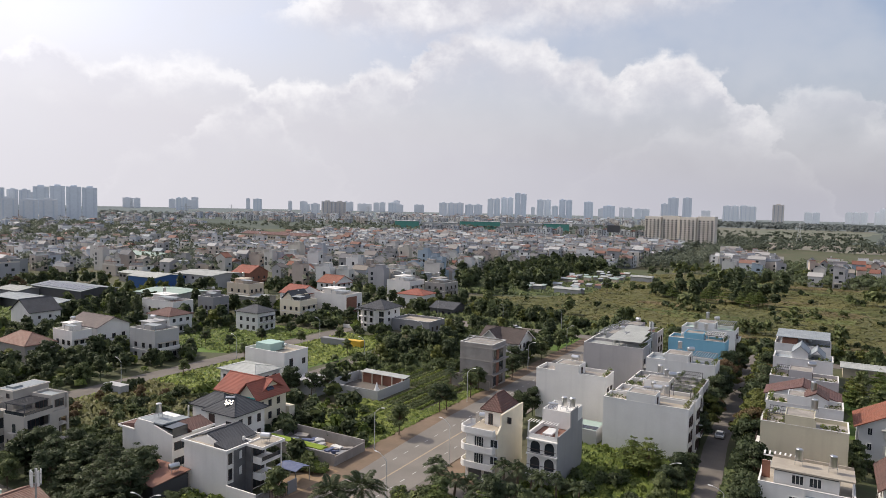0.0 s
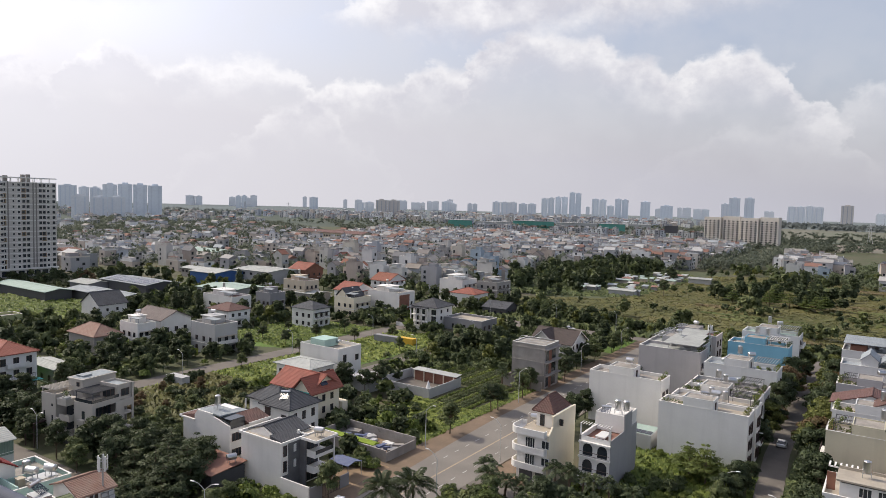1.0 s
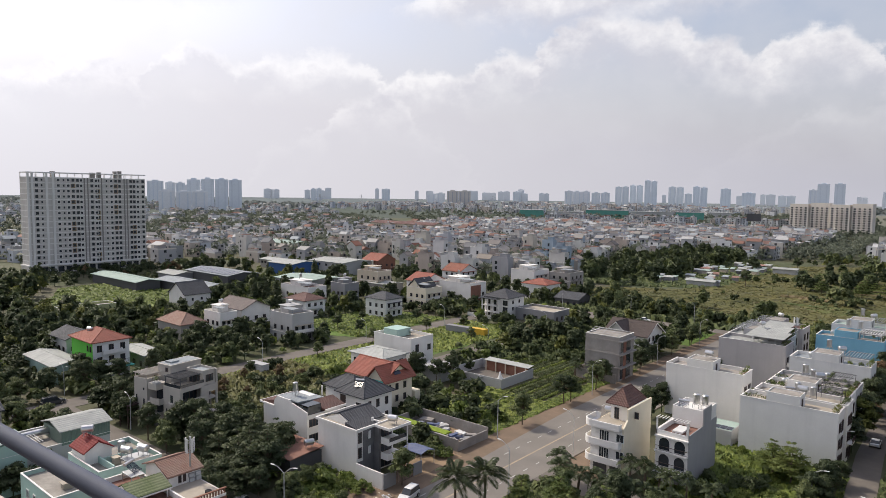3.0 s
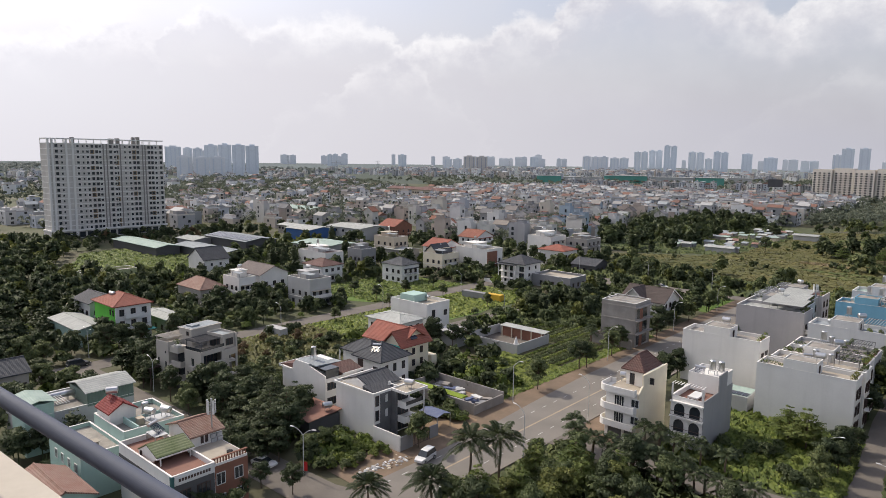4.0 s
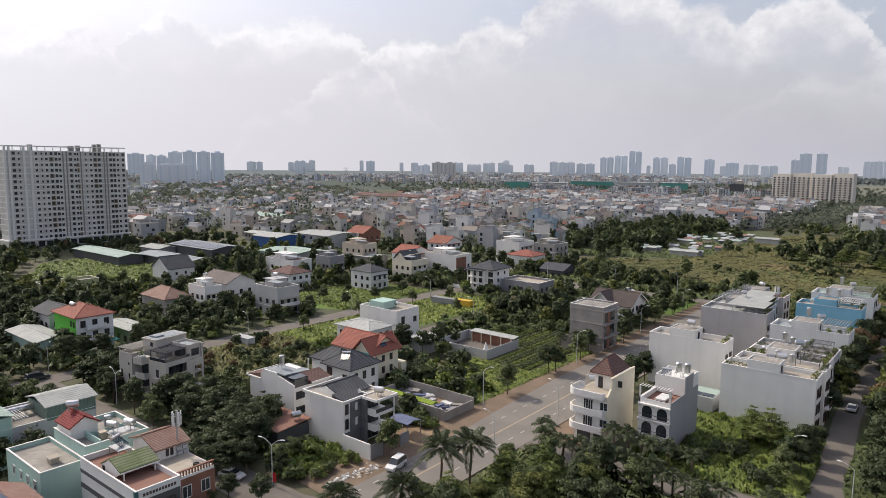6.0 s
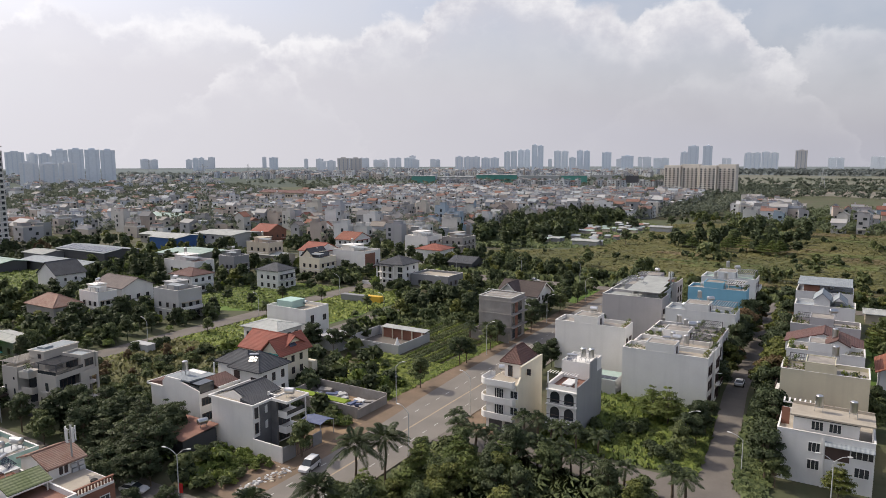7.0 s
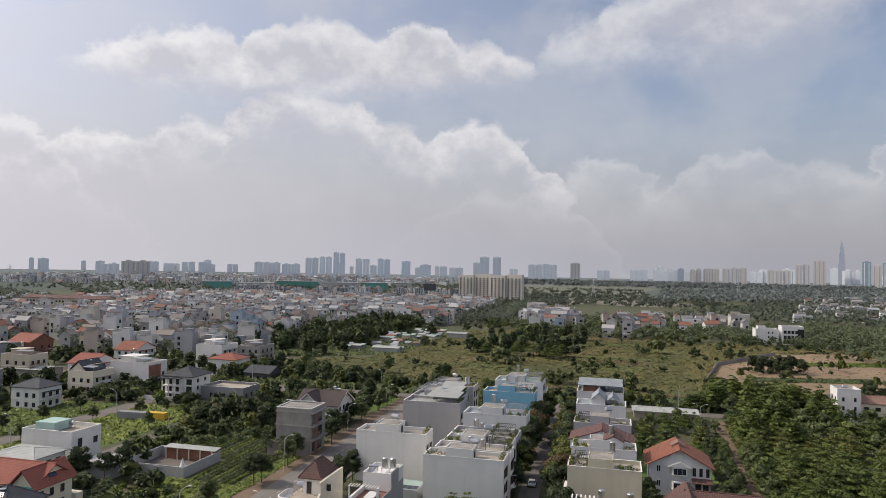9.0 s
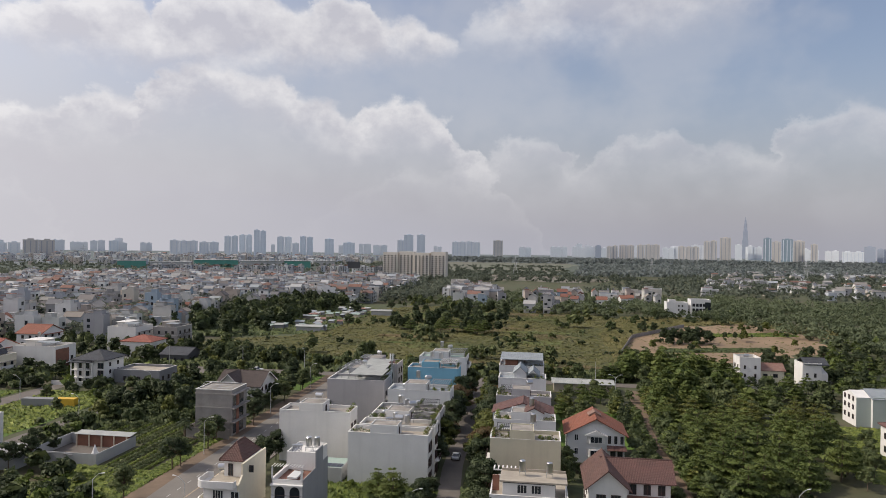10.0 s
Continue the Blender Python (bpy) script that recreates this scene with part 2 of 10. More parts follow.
BEIGE = stucco("beige_stucco", (0.55, 0.48, 0.38), 0.35)
CONCRETE = material("bare_concrete", (0.34, 0.32, 0.30), (0.22, 0.20, 0.19), scale=0.35, fine=4, bump=0.25, amount=0.7, streak=0.5)
BRICKRED = material("red_brickwork", (0.27, 0.13, 0.09), (0.19, 0.095, 0.07), scale=0.6, fine=8, bump=0.3, amount=0.6)
TERRACE = material("terracotta_floor", (0.27, 0.14, 0.105), (0.20, 0.115, 0.09), scale=0.5, fine=4, bump=0.1, amount=0.6)
ROOFSLAB = material("roof_slab", (0.38, 0.35, 0.31), (0.20, 0.185, 0.17), scale=0.4, fine=3, bump=0.15, amount=0.75)
PALESLAB = material("pale_roof_slab", (0.44, 0.39, 0.32), (0.28, 0.25, 0.21), scale=0.4, fine=3, bump=0.1, amount=0.6)
TILE_RED = tile_material("red_roof_tiles", (0.30, 0.105, 0.07), (0.21, 0.085, 0.06))
TILE_BROWN = tile_material("brown_roof_tiles", (0.15, 0.08, 0.068), (0.10, 0.062, 0.055))
TILE_GREY = tile_material("charcoal_roof_tiles", (0.075, 0.08, 0.09), (0.05, 0.05, 0.058))
TILE_OLD = tile_material("faded_roof_tiles", (0.25, 0.13, 0.10), (0.31, 0.22, 0.18))
TILE_GREEN = tile_material("green_roof_tiles", (0.12, 0.15, 0.06), (0.22, 0.24, 0.14), 0.5)
SHEET_WHITE = tile_material("white_sheet_roof", (0.42, 0.43, 0.41), (0.28, 0.29, 0.28), 0.6)
SHEET_GREEN = tile_material("pale_green_sheet_roof", (0.34, 0.42, 0.38), (0.25, 0.33, 0.29), 0.6)
SHEET_GREY = tile_material("grey_sheet_roof", (0.30, 0.33, 0.35), (0.20, 0.22, 0.24), 0.6)
SHEET_DARKGREEN = tile_material("dark_green_cladding", (0.16, 0.21, 0.18), (0.12, 0.165, 0.14), 0.4)
SHEET_BLUE = tile_material("blue_sheet_roof", (0.05, 0.12, 0.33), (0.06, 0.14, 0.30), 0.6)
GLASS = material("dark_window_glass", (0.035, 0.042, 0.05), (0.02, 0.025, 0.03), rough=0.12, scale=1.5, fine=3, bump=0.0, amount=0.5, spec=0.6)
FRAME_W = material("white_window_frame", (0.70, 0.70, 0.69), rough=0.5, bump=0.0, amount=0.2)
FRAME_D = material("dark_window_frame", (0.08, 0.055, 0.05), rough=0.5, bump=0.0, amount=0.2)
STEEL = material("stainless_steel", (0.62, 0.62, 0.62), (0.5, 0.5, 0.5), rough=0.28, metal=1.0, bump=0.0, amount=0.3)
GALV = material("galvanised_steel", (0.42, 0.43, 0.44), (0.33, 0.34, 0.35), rough=0.5, metal=0.6, bump=0.05, amount=0.4)
PAINTED = material("painted_grey_metal", (0.50, 0.51, 0.52), rough=0.5, bump=0.0, amount=0.25)
RAILBLUE = material("dark_blue_rail_paint", (0.06, 0.075, 0.125), (0.075, 0.09, 0.14), rough=0.75, scale=3, fine=30, bump=0.03, amount=0.5, spec=0.5)
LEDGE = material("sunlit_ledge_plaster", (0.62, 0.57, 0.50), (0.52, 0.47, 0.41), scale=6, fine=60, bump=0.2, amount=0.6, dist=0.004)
SOLAR = material("solar_glass", (0.03, 0.04, 0.07), (0.05, 0.06, 0.09), rough=0.15, bump=0.0, amount=0.5, spec=0.6)
BARK = material("bark", (0.16, 0.12, 0.09), (0.09, 0.07, 0.05), scale=2, fine=9, bump=0.5, amount=0.7)
LEAF_MID = leaf_material("green_leaves", (0.150, 0.182, 0.072), (0.094, 0.120, 0.054))
LEAF_DARK = leaf_material("dark_green_leaves", (0.080, 0.104, 0.047), (0.054, 0.072, 0.036))
LEAF_YELLOW = leaf_material("olive_leaves", (0.178, 0.198, 0.052), (0.118, 0.130, 0.042))
LEAF_PALM = leaf_material("dark_palm_fronds", (0.068, 0.088, 0.040), (0.045, 0.060, 0.030))
LEAF_BROWN = leaf_material("russet_leaves", (0.19, 0.125, 0.065), (0.13, 0.10, 0.05))
LEAF_BRIGHT = leaf_material("fresh_green_leaves", (0.20, 0.255, 0.055), (0.14, 0.175, 0.052))
# Distance haze is painted into the far, wood and belt leaf colours.
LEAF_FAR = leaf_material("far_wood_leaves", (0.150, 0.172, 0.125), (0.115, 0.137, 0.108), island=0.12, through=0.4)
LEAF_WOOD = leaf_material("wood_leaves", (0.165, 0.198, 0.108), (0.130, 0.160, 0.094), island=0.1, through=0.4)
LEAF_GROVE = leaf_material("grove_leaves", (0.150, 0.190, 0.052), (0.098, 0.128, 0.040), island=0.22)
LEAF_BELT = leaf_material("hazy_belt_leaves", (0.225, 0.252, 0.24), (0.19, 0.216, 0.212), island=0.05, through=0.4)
REED = leaf_material("reed_grass", (0.215, 0.190, 0.078), (0.132, 0.142, 0.054), island=0.15, scale=0.02)
REED_RUST = leaf_material("rusty_reed_grass", (0.225, 0.172, 0.092), (0.185, 0.158, 0.078), island=0.1, scale=0.03)
REED_GREEN = leaf_material("green_reed_grass", (0.125, 0.158, 0.056), (0.160, 0.178, 0.066), island=0.1, scale=0.03)
ASPHALT = material("asphalt", (0.225, 0.205, 0.182), (0.165, 0.150, 0.134), scale=0.15, fine=5, bump=0.1, amount=0.7)
OLDROAD = material("worn_concrete_road", (0.185, 0.163, 0.142), (0.125, 0.112, 0.099), scale=0.2, fine=4, bump=0.1, amount=0.7)
PAINTLINE = material("road_paint", (0.62, 0.62, 0.60), (0.4, 0.4, 0.38), scale=2, fine=10, bump=0.0, amount=0.7)
YELLOWLINE = material("yellow_road_paint", (0.42, 0.33, 0.23), (0.27, 0.23, 0.18), scale=2, fine=10, bump=0.0, amount=0.7)
EARTH = material("red_brown_earth", (0.22, 0.155, 0.11), (0.145, 0.11, 0.075), scale=0.2, fine=2, bump=0.3, amount=0.8)
SAND = material("sandy_earth", (0.31, 0.215, 0.135), (0.20, 0.15, 0.095), scale=0.025, fine=0.6, bump=0.3, amount=0.75)
KERB = material("kerb_stone", (0.23, 0.20, 0.175), scale=0.5, fine=5, bump=0.1, amount=0.5)
GROUND = material("rough_ground", (0.065, 0.085, 0.035), (0.10, 0.09, 0.055), scale=0.03, fine=0.5, bump=0.3, amount=0.9, dist=0.4)
FIELD = material("reed_field_soil", (0.155, 0.148, 0.060), (0.18, 0.138, 0.075), scale=0.02, fine=0.35, bump=0.2, amount=0.9, dist=0.3)
LAWN = material("fresh_grass", (0.115, 0.19, 0.03), (0.075, 0.12, 0.03), scale=0.06, fine=1.2, bump=0.4, amount=0.9, dist=0.3)
CROP = material("crop_soil", (0.07, 0.085, 0.035), (0.11, 0.09, 0.055), scale=0.2, fine=2, bump=0.3, amount=0.8)
CONTAINER = material("lime_hedge_top", (0.22, 0.30, 0.03), (0.16, 0.22, 0.03), scale=1, fine=6, bump=0.3, amount=0.7)
TARP = material("blue_tarpaulin", (0.08, 0.105, 0.21), (0.16, 0.18, 0.26), scale=1, fine=4, bump=0.3, amount=0.6, rough=0.5)
TEAL = material("teal_awning", (0.08, 0.36, 0.33), (0.06, 0.28, 0.26), scale=1, fine=4, bump=0.1, amount=0.5)
NET = material("green_building_net", (0.10, 0.30, 0.25), (0.14, 0.34, 0.29), scale=0.1, fine=0.8, bump=0.1, amount=0.6)
CARWHITE = material("white_car_paint", (0.72, 0.72, 0.72), rough=0.25, bump=0.0, amount=0.1, spec=0.6)
CARDARK = material("dark_car_paint", (0.05, 0.055, 0.06), rough=0.25, bump=0.0, amount=0.2, spec=0.6)
TYRE = material("tyre_rubber", (0.03, 0.03, 0.03), rough=0.9, bump=0.0, amount=0.2)
REDCLOTH = material("red_cloth", (0.5, 0.03, 0.03), rough=0.8, bump=0.0, amount=0.3)
SIGNGOLD = material("yellow_sign_paint", (0.65, 0.40, 0.05), rough=0.6, bump=0.0, amount=0.2)


def by_object(name, colours, rough=0.85, streak=0.3):
    """One plaster or roofing whose tint differs from house to house."""
    m = stucco(name, (0.6, 0.6, 0.6), streak, rough)
    t = m.node_tree
    b = t.nodes["Principled BSDF"]
    r = t.nodes.new("ShaderNodeValToRGB")
    r.color_ramp.interpolation = "CONSTANT"
    while len(r.color_ramp.elements) < len(colours):
        r.color_ramp.elements.new(1.0)
    for i, c in enumerate(colours):
        r.color_ramp.elements[i].position = i / len(colours)
        r.color_ramp.elements[i].color = (*c, 1)
    t.links.new(t.nodes.new("ShaderNodeObjectInfo").outputs["Random"], r.inputs[0])
    mul = t.nodes.new("ShaderNodeMix")
    mul.data_type, mul.blend_type = "RGBA", "MULTIPLY"
    mul.inputs[0].default_value = 1.0
    old = b.inputs["Base Color"].links[0].from_socket
    sc = t.nodes.new("ShaderNodeVectorMath")
    sc.operation = "SCALE"
    sc.inputs["Scale"].default_value = 1.6
    t.links.new(old, sc.inputs[0])
    t.links.new(sc.outputs[0], mul.inputs[6])
    t.links.new(r.outputs[0], mul.inputs[7])
    t.links.new(mul.outputs[2], b.inputs["Base Color"])
    return m


TOWN_WALL = by_object("town_plaster", [(0.66, 0.66, 0.66), (0.52, 0.52, 0.53), (0.56, 0.53, 0.47), (0.40, 0.40, 0.42), (0.70, 0.70, 0.69), (0.44, 0.46, 0.50),
                                       (0.54, 0.46, 0.40), (0.34, 0.34, 0.34), (0.60, 0.58, 0.55), (0.36, 0.44, 0.52), (0.62, 0.62, 0.60), (0.46, 0.40, 0.36)])
TOWN_ROOF = by_object("town_roofing", [(0.34, 0.32, 0.30), (0.24, 0.22, 0.21), (0.30, 0.29, 0.27), (0.42, 0.41, 0.40), (0.18, 0.165, 0.16), (0.28, 0.25, 0.22),
                                       (0.22, 0.10, 0.075), (0.36, 0.38, 0.38), (0.26, 0.12, 0.085), (0.20, 0.20, 0.21)], streak=0.1)

# ---- mesh tools ----
class Shape:
    """Vertices and faces gathered for one mesh; slot chooses the material of the faces that follow."""

    def __init__(self):
        self.v, self.f, self.s, self.slot = [], [], [], 0

    def face(self, *pts):
        n = len(self.v)
        self.v.extend(pts)
        self.f.append(tuple(range(n, n + len(pts))))
        self.s.append(self.slot)
        return self

    def box(self, x0, y0, z0, x1, y1, z1):
        n = len(self.v)
        self.v.extend([(x0, y0, z0), (x1, y0, z0), (x1, y1, z0), (x0, y1, z0), (x0, y0, z1), (x1, y0, z1), (x1, y1, z1), (x0, y1, z1)])
        for q in ((3, 2, 1, 0), (4, 5, 6, 7), (0, 1, 5, 4), (1, 2, 6, 5), (2, 3, 7, 6), (3, 0, 4, 7)):
            self.f.append(tuple(n + i for i in q))
            self.s.append(self.slot)
        return self

    def loft(self, rings, caps=True):
        """Rings of equally many points, joined one to the next."""
        n, k = len(self.v), len(rings[0])
        for r in rings:
            self.v.extend(r)
        for j in range(len(rings) - 1):
            for i in range(k):
                a, b = n + j * k + i, n + j * k + (i + 1) % k
                self.f.append((a, b, b + k, a + k))
                self.s.append(self.slot)
        if caps:
            self.f.append(tuple(n + i for i in reversed(range(k))))
            self.f.append(tuple(n + (len(rings) - 1) * k + i for i in range(k)))
            self.s.extend([self.slot] * 2)
        return self

    def tube(self, a, b, r0, r1=None, n=8):
        a, b = Vector(a), Vector(b)
        r1 = r0 if r1 is None else r1
        d = (b - a).normalized()
        u = d.cross(Vector((0, 0, 1)) if abs(d.z) < 0.9 else Vector((1, 0, 0))).normalized()
        w = d.cross(u)
        ring = lambda c, r: [tuple(c + r * (math.cos(2 * math.pi * i / n) * u + math.sin(2 * math.pi * i / n) * w)) for i in range(n)]
        return self.loft([ring(a, r0), ring(b, r1)])

    def prism(self, profile, a, b, axis="x"):
        """A profile of (across, z) pairs carried along x or y from a to b."""
        pt = (lambda q, t: (t, q[0], q[1])) if axis == "x" else (lambda q, t: (q[0], t, q[1]))
        return self.loft([[pt(q, a) for q in profile], [pt(q, b) for q in profile]])

    def grid(self, us, vs, solid, at, depth):
        """One connected plate of cells (i, j) for which solid() holds; at(u, v, k) gives the place on side k."""
        ids = {}

        def vid(i, j, k):
            if (i, j, k) not in ids:
                ids[(i, j, k)] = len(self.v)
                self.v.append(at(us[i], vs[j], depth[k]))
            return ids[(i, j, k)]

        on = {(i, j) for i in range(len(us) - 1) for j in range(len(vs) - 1) if solid(i, j)}
        quads = []
        for i, j in on:
            quads += [(vid(i, j, 0), vid(i + 1, j, 0), vid(i + 1, j + 1, 0), vid(i, j + 1, 0)), (vid(i, j + 1, 1), vid(i + 1, j + 1, 1), vid(i + 1, j, 1), vid(i, j, 1))]
            for (p, q, n) in (((i, j), (i + 1, j), (i, j - 1)), ((i + 1, j), (i + 1, j + 1), (i + 1, j)), ((i + 1, j + 1), (i, j + 1), (i, j + 1)), ((i, j + 1), (i, j), (i - 1, j))):
                if n not in on:
                    quads.append((vid(*p, 0), vid(*p, 1), vid(*q, 1), vid(*q, 0)))
        self.f.extend(quads)
        self.s.extend([self.slot] * len(quads))
        return self

    def lattice(self, xs, ys, z0, z1):
        """Battens across x between even pairs, and beams along x between even pairs, as one piece."""
        return self.grid(xs, ys, lambda i, j: i % 2 == 1 or j % 2 == 0, lambda u, v, k: (u, v, k), (z1, z0))

    def ring(self, x0, y0, x1, y1, z0, z1, th):
        """A parapet round a flat roof."""
        self.box(x0, y0, z0, x1, y0 + th, z1)
        self.box(x0, y1 - th, z0, x1, y1, z1)
        self.box(x0, y0 + th, z0, x0 + th, y1 - th, z1)
        return self.box(x1 - th, y0 + th, z0, x1, y1 - th, z1)

    def mesh(self, name, mats):
        m = bpy.data.meshes.new(name)
        m.from_pydata(self.v, [], self.f)
        for x in mats:
            m.materials.append(x)
        if len(mats) > 1:
            m.polygons.foreach_set("material_index", self.s)
        b = bmesh.new()
        b.from_mesh(m)
        bmesh.ops.recalc_face_normals(b, faces=b.faces)
        b.to_mesh(m)
        b.free()
        return m


def part(name, shape, mats, parent=None, label="", at=None):
    """Links a shape (or a ready mesh) as one object under a thing or a part."""
    mats = mats if isinstance(mats, (list, tuple)) else [mats]
    data = shape.mesh(name, mats) if isinstance(shape, Shape) else shape
    ob = new(name, data)
    if at is not None:
        ob.matrix_basis = at
    if parent is not None:
        ob.parent = parent
    if label:
        tagged(ob, label)
    return ob


def thing(name, label, category, at=None, group="", kind=""):
    ob = new(name)
    ob.empty_display_size = 0.5
    if at is not None:
        ob.matrix_basis = at
    return tagged(ob, label, category, group, kind)


FOOT = []      # footprints that plants keep clear of
SHARED = {}    # meshes that alike parts share


def window_mesh(w, h, dark=False, bars=1):
    """A framed window in the plane x-z, facing -y, centred on its sill: the frame."""
    key = ("frame", round(w, 2), round(h, 2), dark, bars)
    if key not in SHARED:
        s, t, d = Shape(), 0.09, 0.10
        us = [-w / 2, -w / 2 + t]
        for i in range(bars):
            x = -w / 2 + w * (i + 1) / (bars + 1)
            us += [x - 0.035, x + 0.035]
        us += [w / 2 - t, w / 2]
        s.grid(us, [0, t, h - t, h], lambda i, j: i % 2 == 0 or j != 1, lambda u, v, k: (u, k, v), (-d, 0.02))
        SHARED[key] = s.mesh("window_frame", [FRAME_D if dark else FRAME_W])
    pk = ("pane", round(w, 2), round(h, 2))
    if pk not in SHARED:
        SHARED[pk] = Shape().box(-w / 2 + 0.05, -0.045, 0.05, w / 2 - 0.05, -0.015, h - 0.05).mesh("pane", [GLASS])
    return SHARED[key], SHARED[pk]


TURN_OF = {"y-": 0, "x+": 90, "y+": 180, "x-": -90}


def window(parent, box, face, u, z, w, h, dark=False, bars=1):
    """Sets a window on a face of the house's box, u metres along it."""
    x0, y0, x1, y1 = box
    at = {"y-": (x0 + u, y0), "x+": (x1, y0 + u), "y+": (x1 - u, y1), "x-": (x0, y1 - u)}[face]
    fr, pn = window_mesh(w, h, dark, bars)
    ob = part("window", fr, None, parent, at=pose(at[0], at[1], z, 0, 0, TURN_OF[face]))
    part("pane", pn, None, ob)
    return ob


def on_face(box, face, u, z):
    x0, y0, x1, y1 = box
    at = {"y-": (x0 + u, y0), "x+": (x1, y0 + u), "y+": (x1 - u, y1), "x-": (x0, y1 - u)}[face]
    return pose(at[0], at[1], z, 0, 0, TURN_OF[face])


def balcony(parent, box, face, u, z, w, out, mat, solid=True, roofed=False):
    """A slab with a low parapet (or a railing) standing out from a face."""
    s = Shape()
    s.box(-w / 2, -out, -0.18, w / 2, 0.05, 0)
    if solid:
        s.box(-w / 2, -out, 0, w / 2, -out + 0.15, 0.95)
        s.box(-w / 2, -out + 0.15, 0, -w / 2 + 0.15, 0, 0.95).box(w / 2 - 0.15, -out + 0.15, 0, w / 2, 0, 0.95)
    ob = part("balcony", s, mat, parent, at=on_face(box, face, u, z))
    if not solid:
        r = Shape()
        n = max(3, int(w / 0.35))
        for i in range(n + 1):
            x = -w / 2 + 0.06 + (w - 0.12) * i / n
            r.box(x - 0.018, -out + 0.03, 0, x + 0.018, -out + 0.07, 0.92)
        r.box(-w / 2, -out + 0.02, 0.92, w / 2, -out + 0.08, 0.98)
        part("railing", r, FRAME_D, ob)
    return ob


def hip_roof(s, x0, y0, x1, y1, z, h, over=0.5, th=0.22):
    x0, y0, x1, y1 = x0 - over, y0 - over, x1 + over, y1 + over
    w, d = x1 - x0, y1 - y0
    k = min(w, d) / 2
    s.box(x0, y0, z - th, x1, y1, z)
    if w >= d:
        a, b = (x0 + k, (y0 + y1) / 2, z + h), (x1 - k, (y0 + y1) / 2, z + h)
        s.face((x0, y0, z), (x1, y0, z), b, a).face((x1, y1, z), (x0, y1, z), a, b)
        s.face((x0, y1, z), (x0, y0, z), a).face((x1, y0, z), (x1, y1, z), b)
        s.tube(a, b, 0.12, n=6)
    else:
        a, b = ((x0 + x1) / 2, y0 + k, z + h), ((x0 + x1) / 2, y1 - k, z + h)
        s.face((x1, y0, z), (x1, y1, z), b, a).face((x0, y1, z), (x0, y0, z), a, b)
        s.face((x0, y0, z), (x1, y0, z), a).face((x1, y1, z), (x0, y1, z), b)
        s.tube(a, b, 0.12, n=6)
    for c in ((x0, y0), (x1, y0), (x0, y1), (x1, y1)):
        e = a if math.dist(c, a[:2]) < math.dist(c, b[:2]) else b
        s.tube((c[0], c[1], z), e, 0.10, n=5)


def gable_roof(s, x0, y0, x1, y1, z, h, axis="x", over=0.5, th=0.2):
    """Two slabs that meet at a ridge along the axis."""
    if axis == "x":
        m, a, b, lo, hi = (y0 + y1) / 2, x0 - over, x1 + over, y0, y1
    else:
        m, a, b, lo, hi = (x0 + x1) / 2, y0 - over, y1 + over, x0, x1
    k = over * h / ((hi - lo) / 2)
    prof = [(lo - over, z - k), (m, z + h), (hi + over, z - k), (hi + over, z - k + th), (m, z + h + th * 1.2), (lo - over, z - k + th)]
    s.prism([prof[0], prof[1], prof[4], prof[5]], a, b, axis)
    s.prism([prof[1], prof[2], prof[3], prof[4]], a, b, axis)
    ridge = ((a, m, z + h + th * 1.2), (b, m, z + h + th * 1.2)) if axis == "x" else ((m, a, z + h + th * 1.2), (m, b, z + h + th * 1.2))
    s.tube(*ridge, 0.13, n=6)


def gable_end(s, x0, y0, x1, y1, z, h, axis="x"):
    """The wall that fills up to a gable roof."""
    if axis == "x":
        s.prism([(y0, z), (y1, z), ((y0 + y1) / 2, z + h)], x0, x1, "x")
    else:
        s.prism([(x0, z), (x1, z), ((x0 + x1) / 2, z + h)], y0, y1, "y")


def house(name, label, x0, y0, x1, y1, h, wall, roof="flat", roof_mat=ROOFSLAB, rise=2.5, parapet=0.9, group="", over=0.5, category="house"):
    """A rendered house on the ground: its walls, roof and parapet. Returns the thing and its box."""
    cx, cy = (x0 + x1) / 2, (y0 + y1) / 2
    ob = thing(name, label, category, pose(cx, cy, 0), group)
    b = (x0 - cx, y0 - cy, x1 - cx, y1 - cy)
    FOOT.append((x0, y0, x1, y1))
    s = Shape().box(b[0], b[1], -0.3, b[2], b[3], h)
    if roof in ("x", "y"):
        gable_end(s, *b, h, rise, roof)
    part("wall", s, wall, ob)
    r = Shape()
    if roof == "flat":
        r.box(b[0] + 0.18, b[1] + 0.18, h, b[2] - 0.18, b[3] - 0.18, h + 0.06)
        part("roof", r, roof_mat, ob)
        if parapet:
            part("parapet", Shape().ring(*b, h, h + parapet, 0.18), wall, ob)
            part("coping", Shape().ring(b[0] - 0.04, b[1] - 0.04, b[2] + 0.04, b[3] + 0.04, h + parapet, h + parapet + 0.07, 0.26), WHITE, ob)
    elif roof == "hip":
        hip_roof(r, *b, h + 0.22, rise, over)
        part("roof", r, roof_mat, ob)
    else:
        gable_roof(r, *b, h, rise, roof, over)
        part("roof", r, roof_mat, ob)
    return ob, b


def stair_tower(ob, x0, y0, x1, y1, z, h, wall, roof_mat=ROOFSLAB):
    part("stair_tower", Shape().box(x0, y0, z, x1, y1, z + h).ring(x0, y0, x1, y1, z + h, z + h + 0.25, 0.15), wall, ob)
    part("tower_roof", Shape().box(x0 + 0.15, y0 + 0.15, z + h, x1 - 0.15, y1 - 0.15, z + h + 0.05), roof_mat, ob)


def window_rows(ob, b, face, us, zs, w=1.2, h=1.4, dark=False, bars=1):
    for z in zs:
        for u in us:
            window(ob, b, face, u, z, w, h, dark, bars)


TANKS = {}


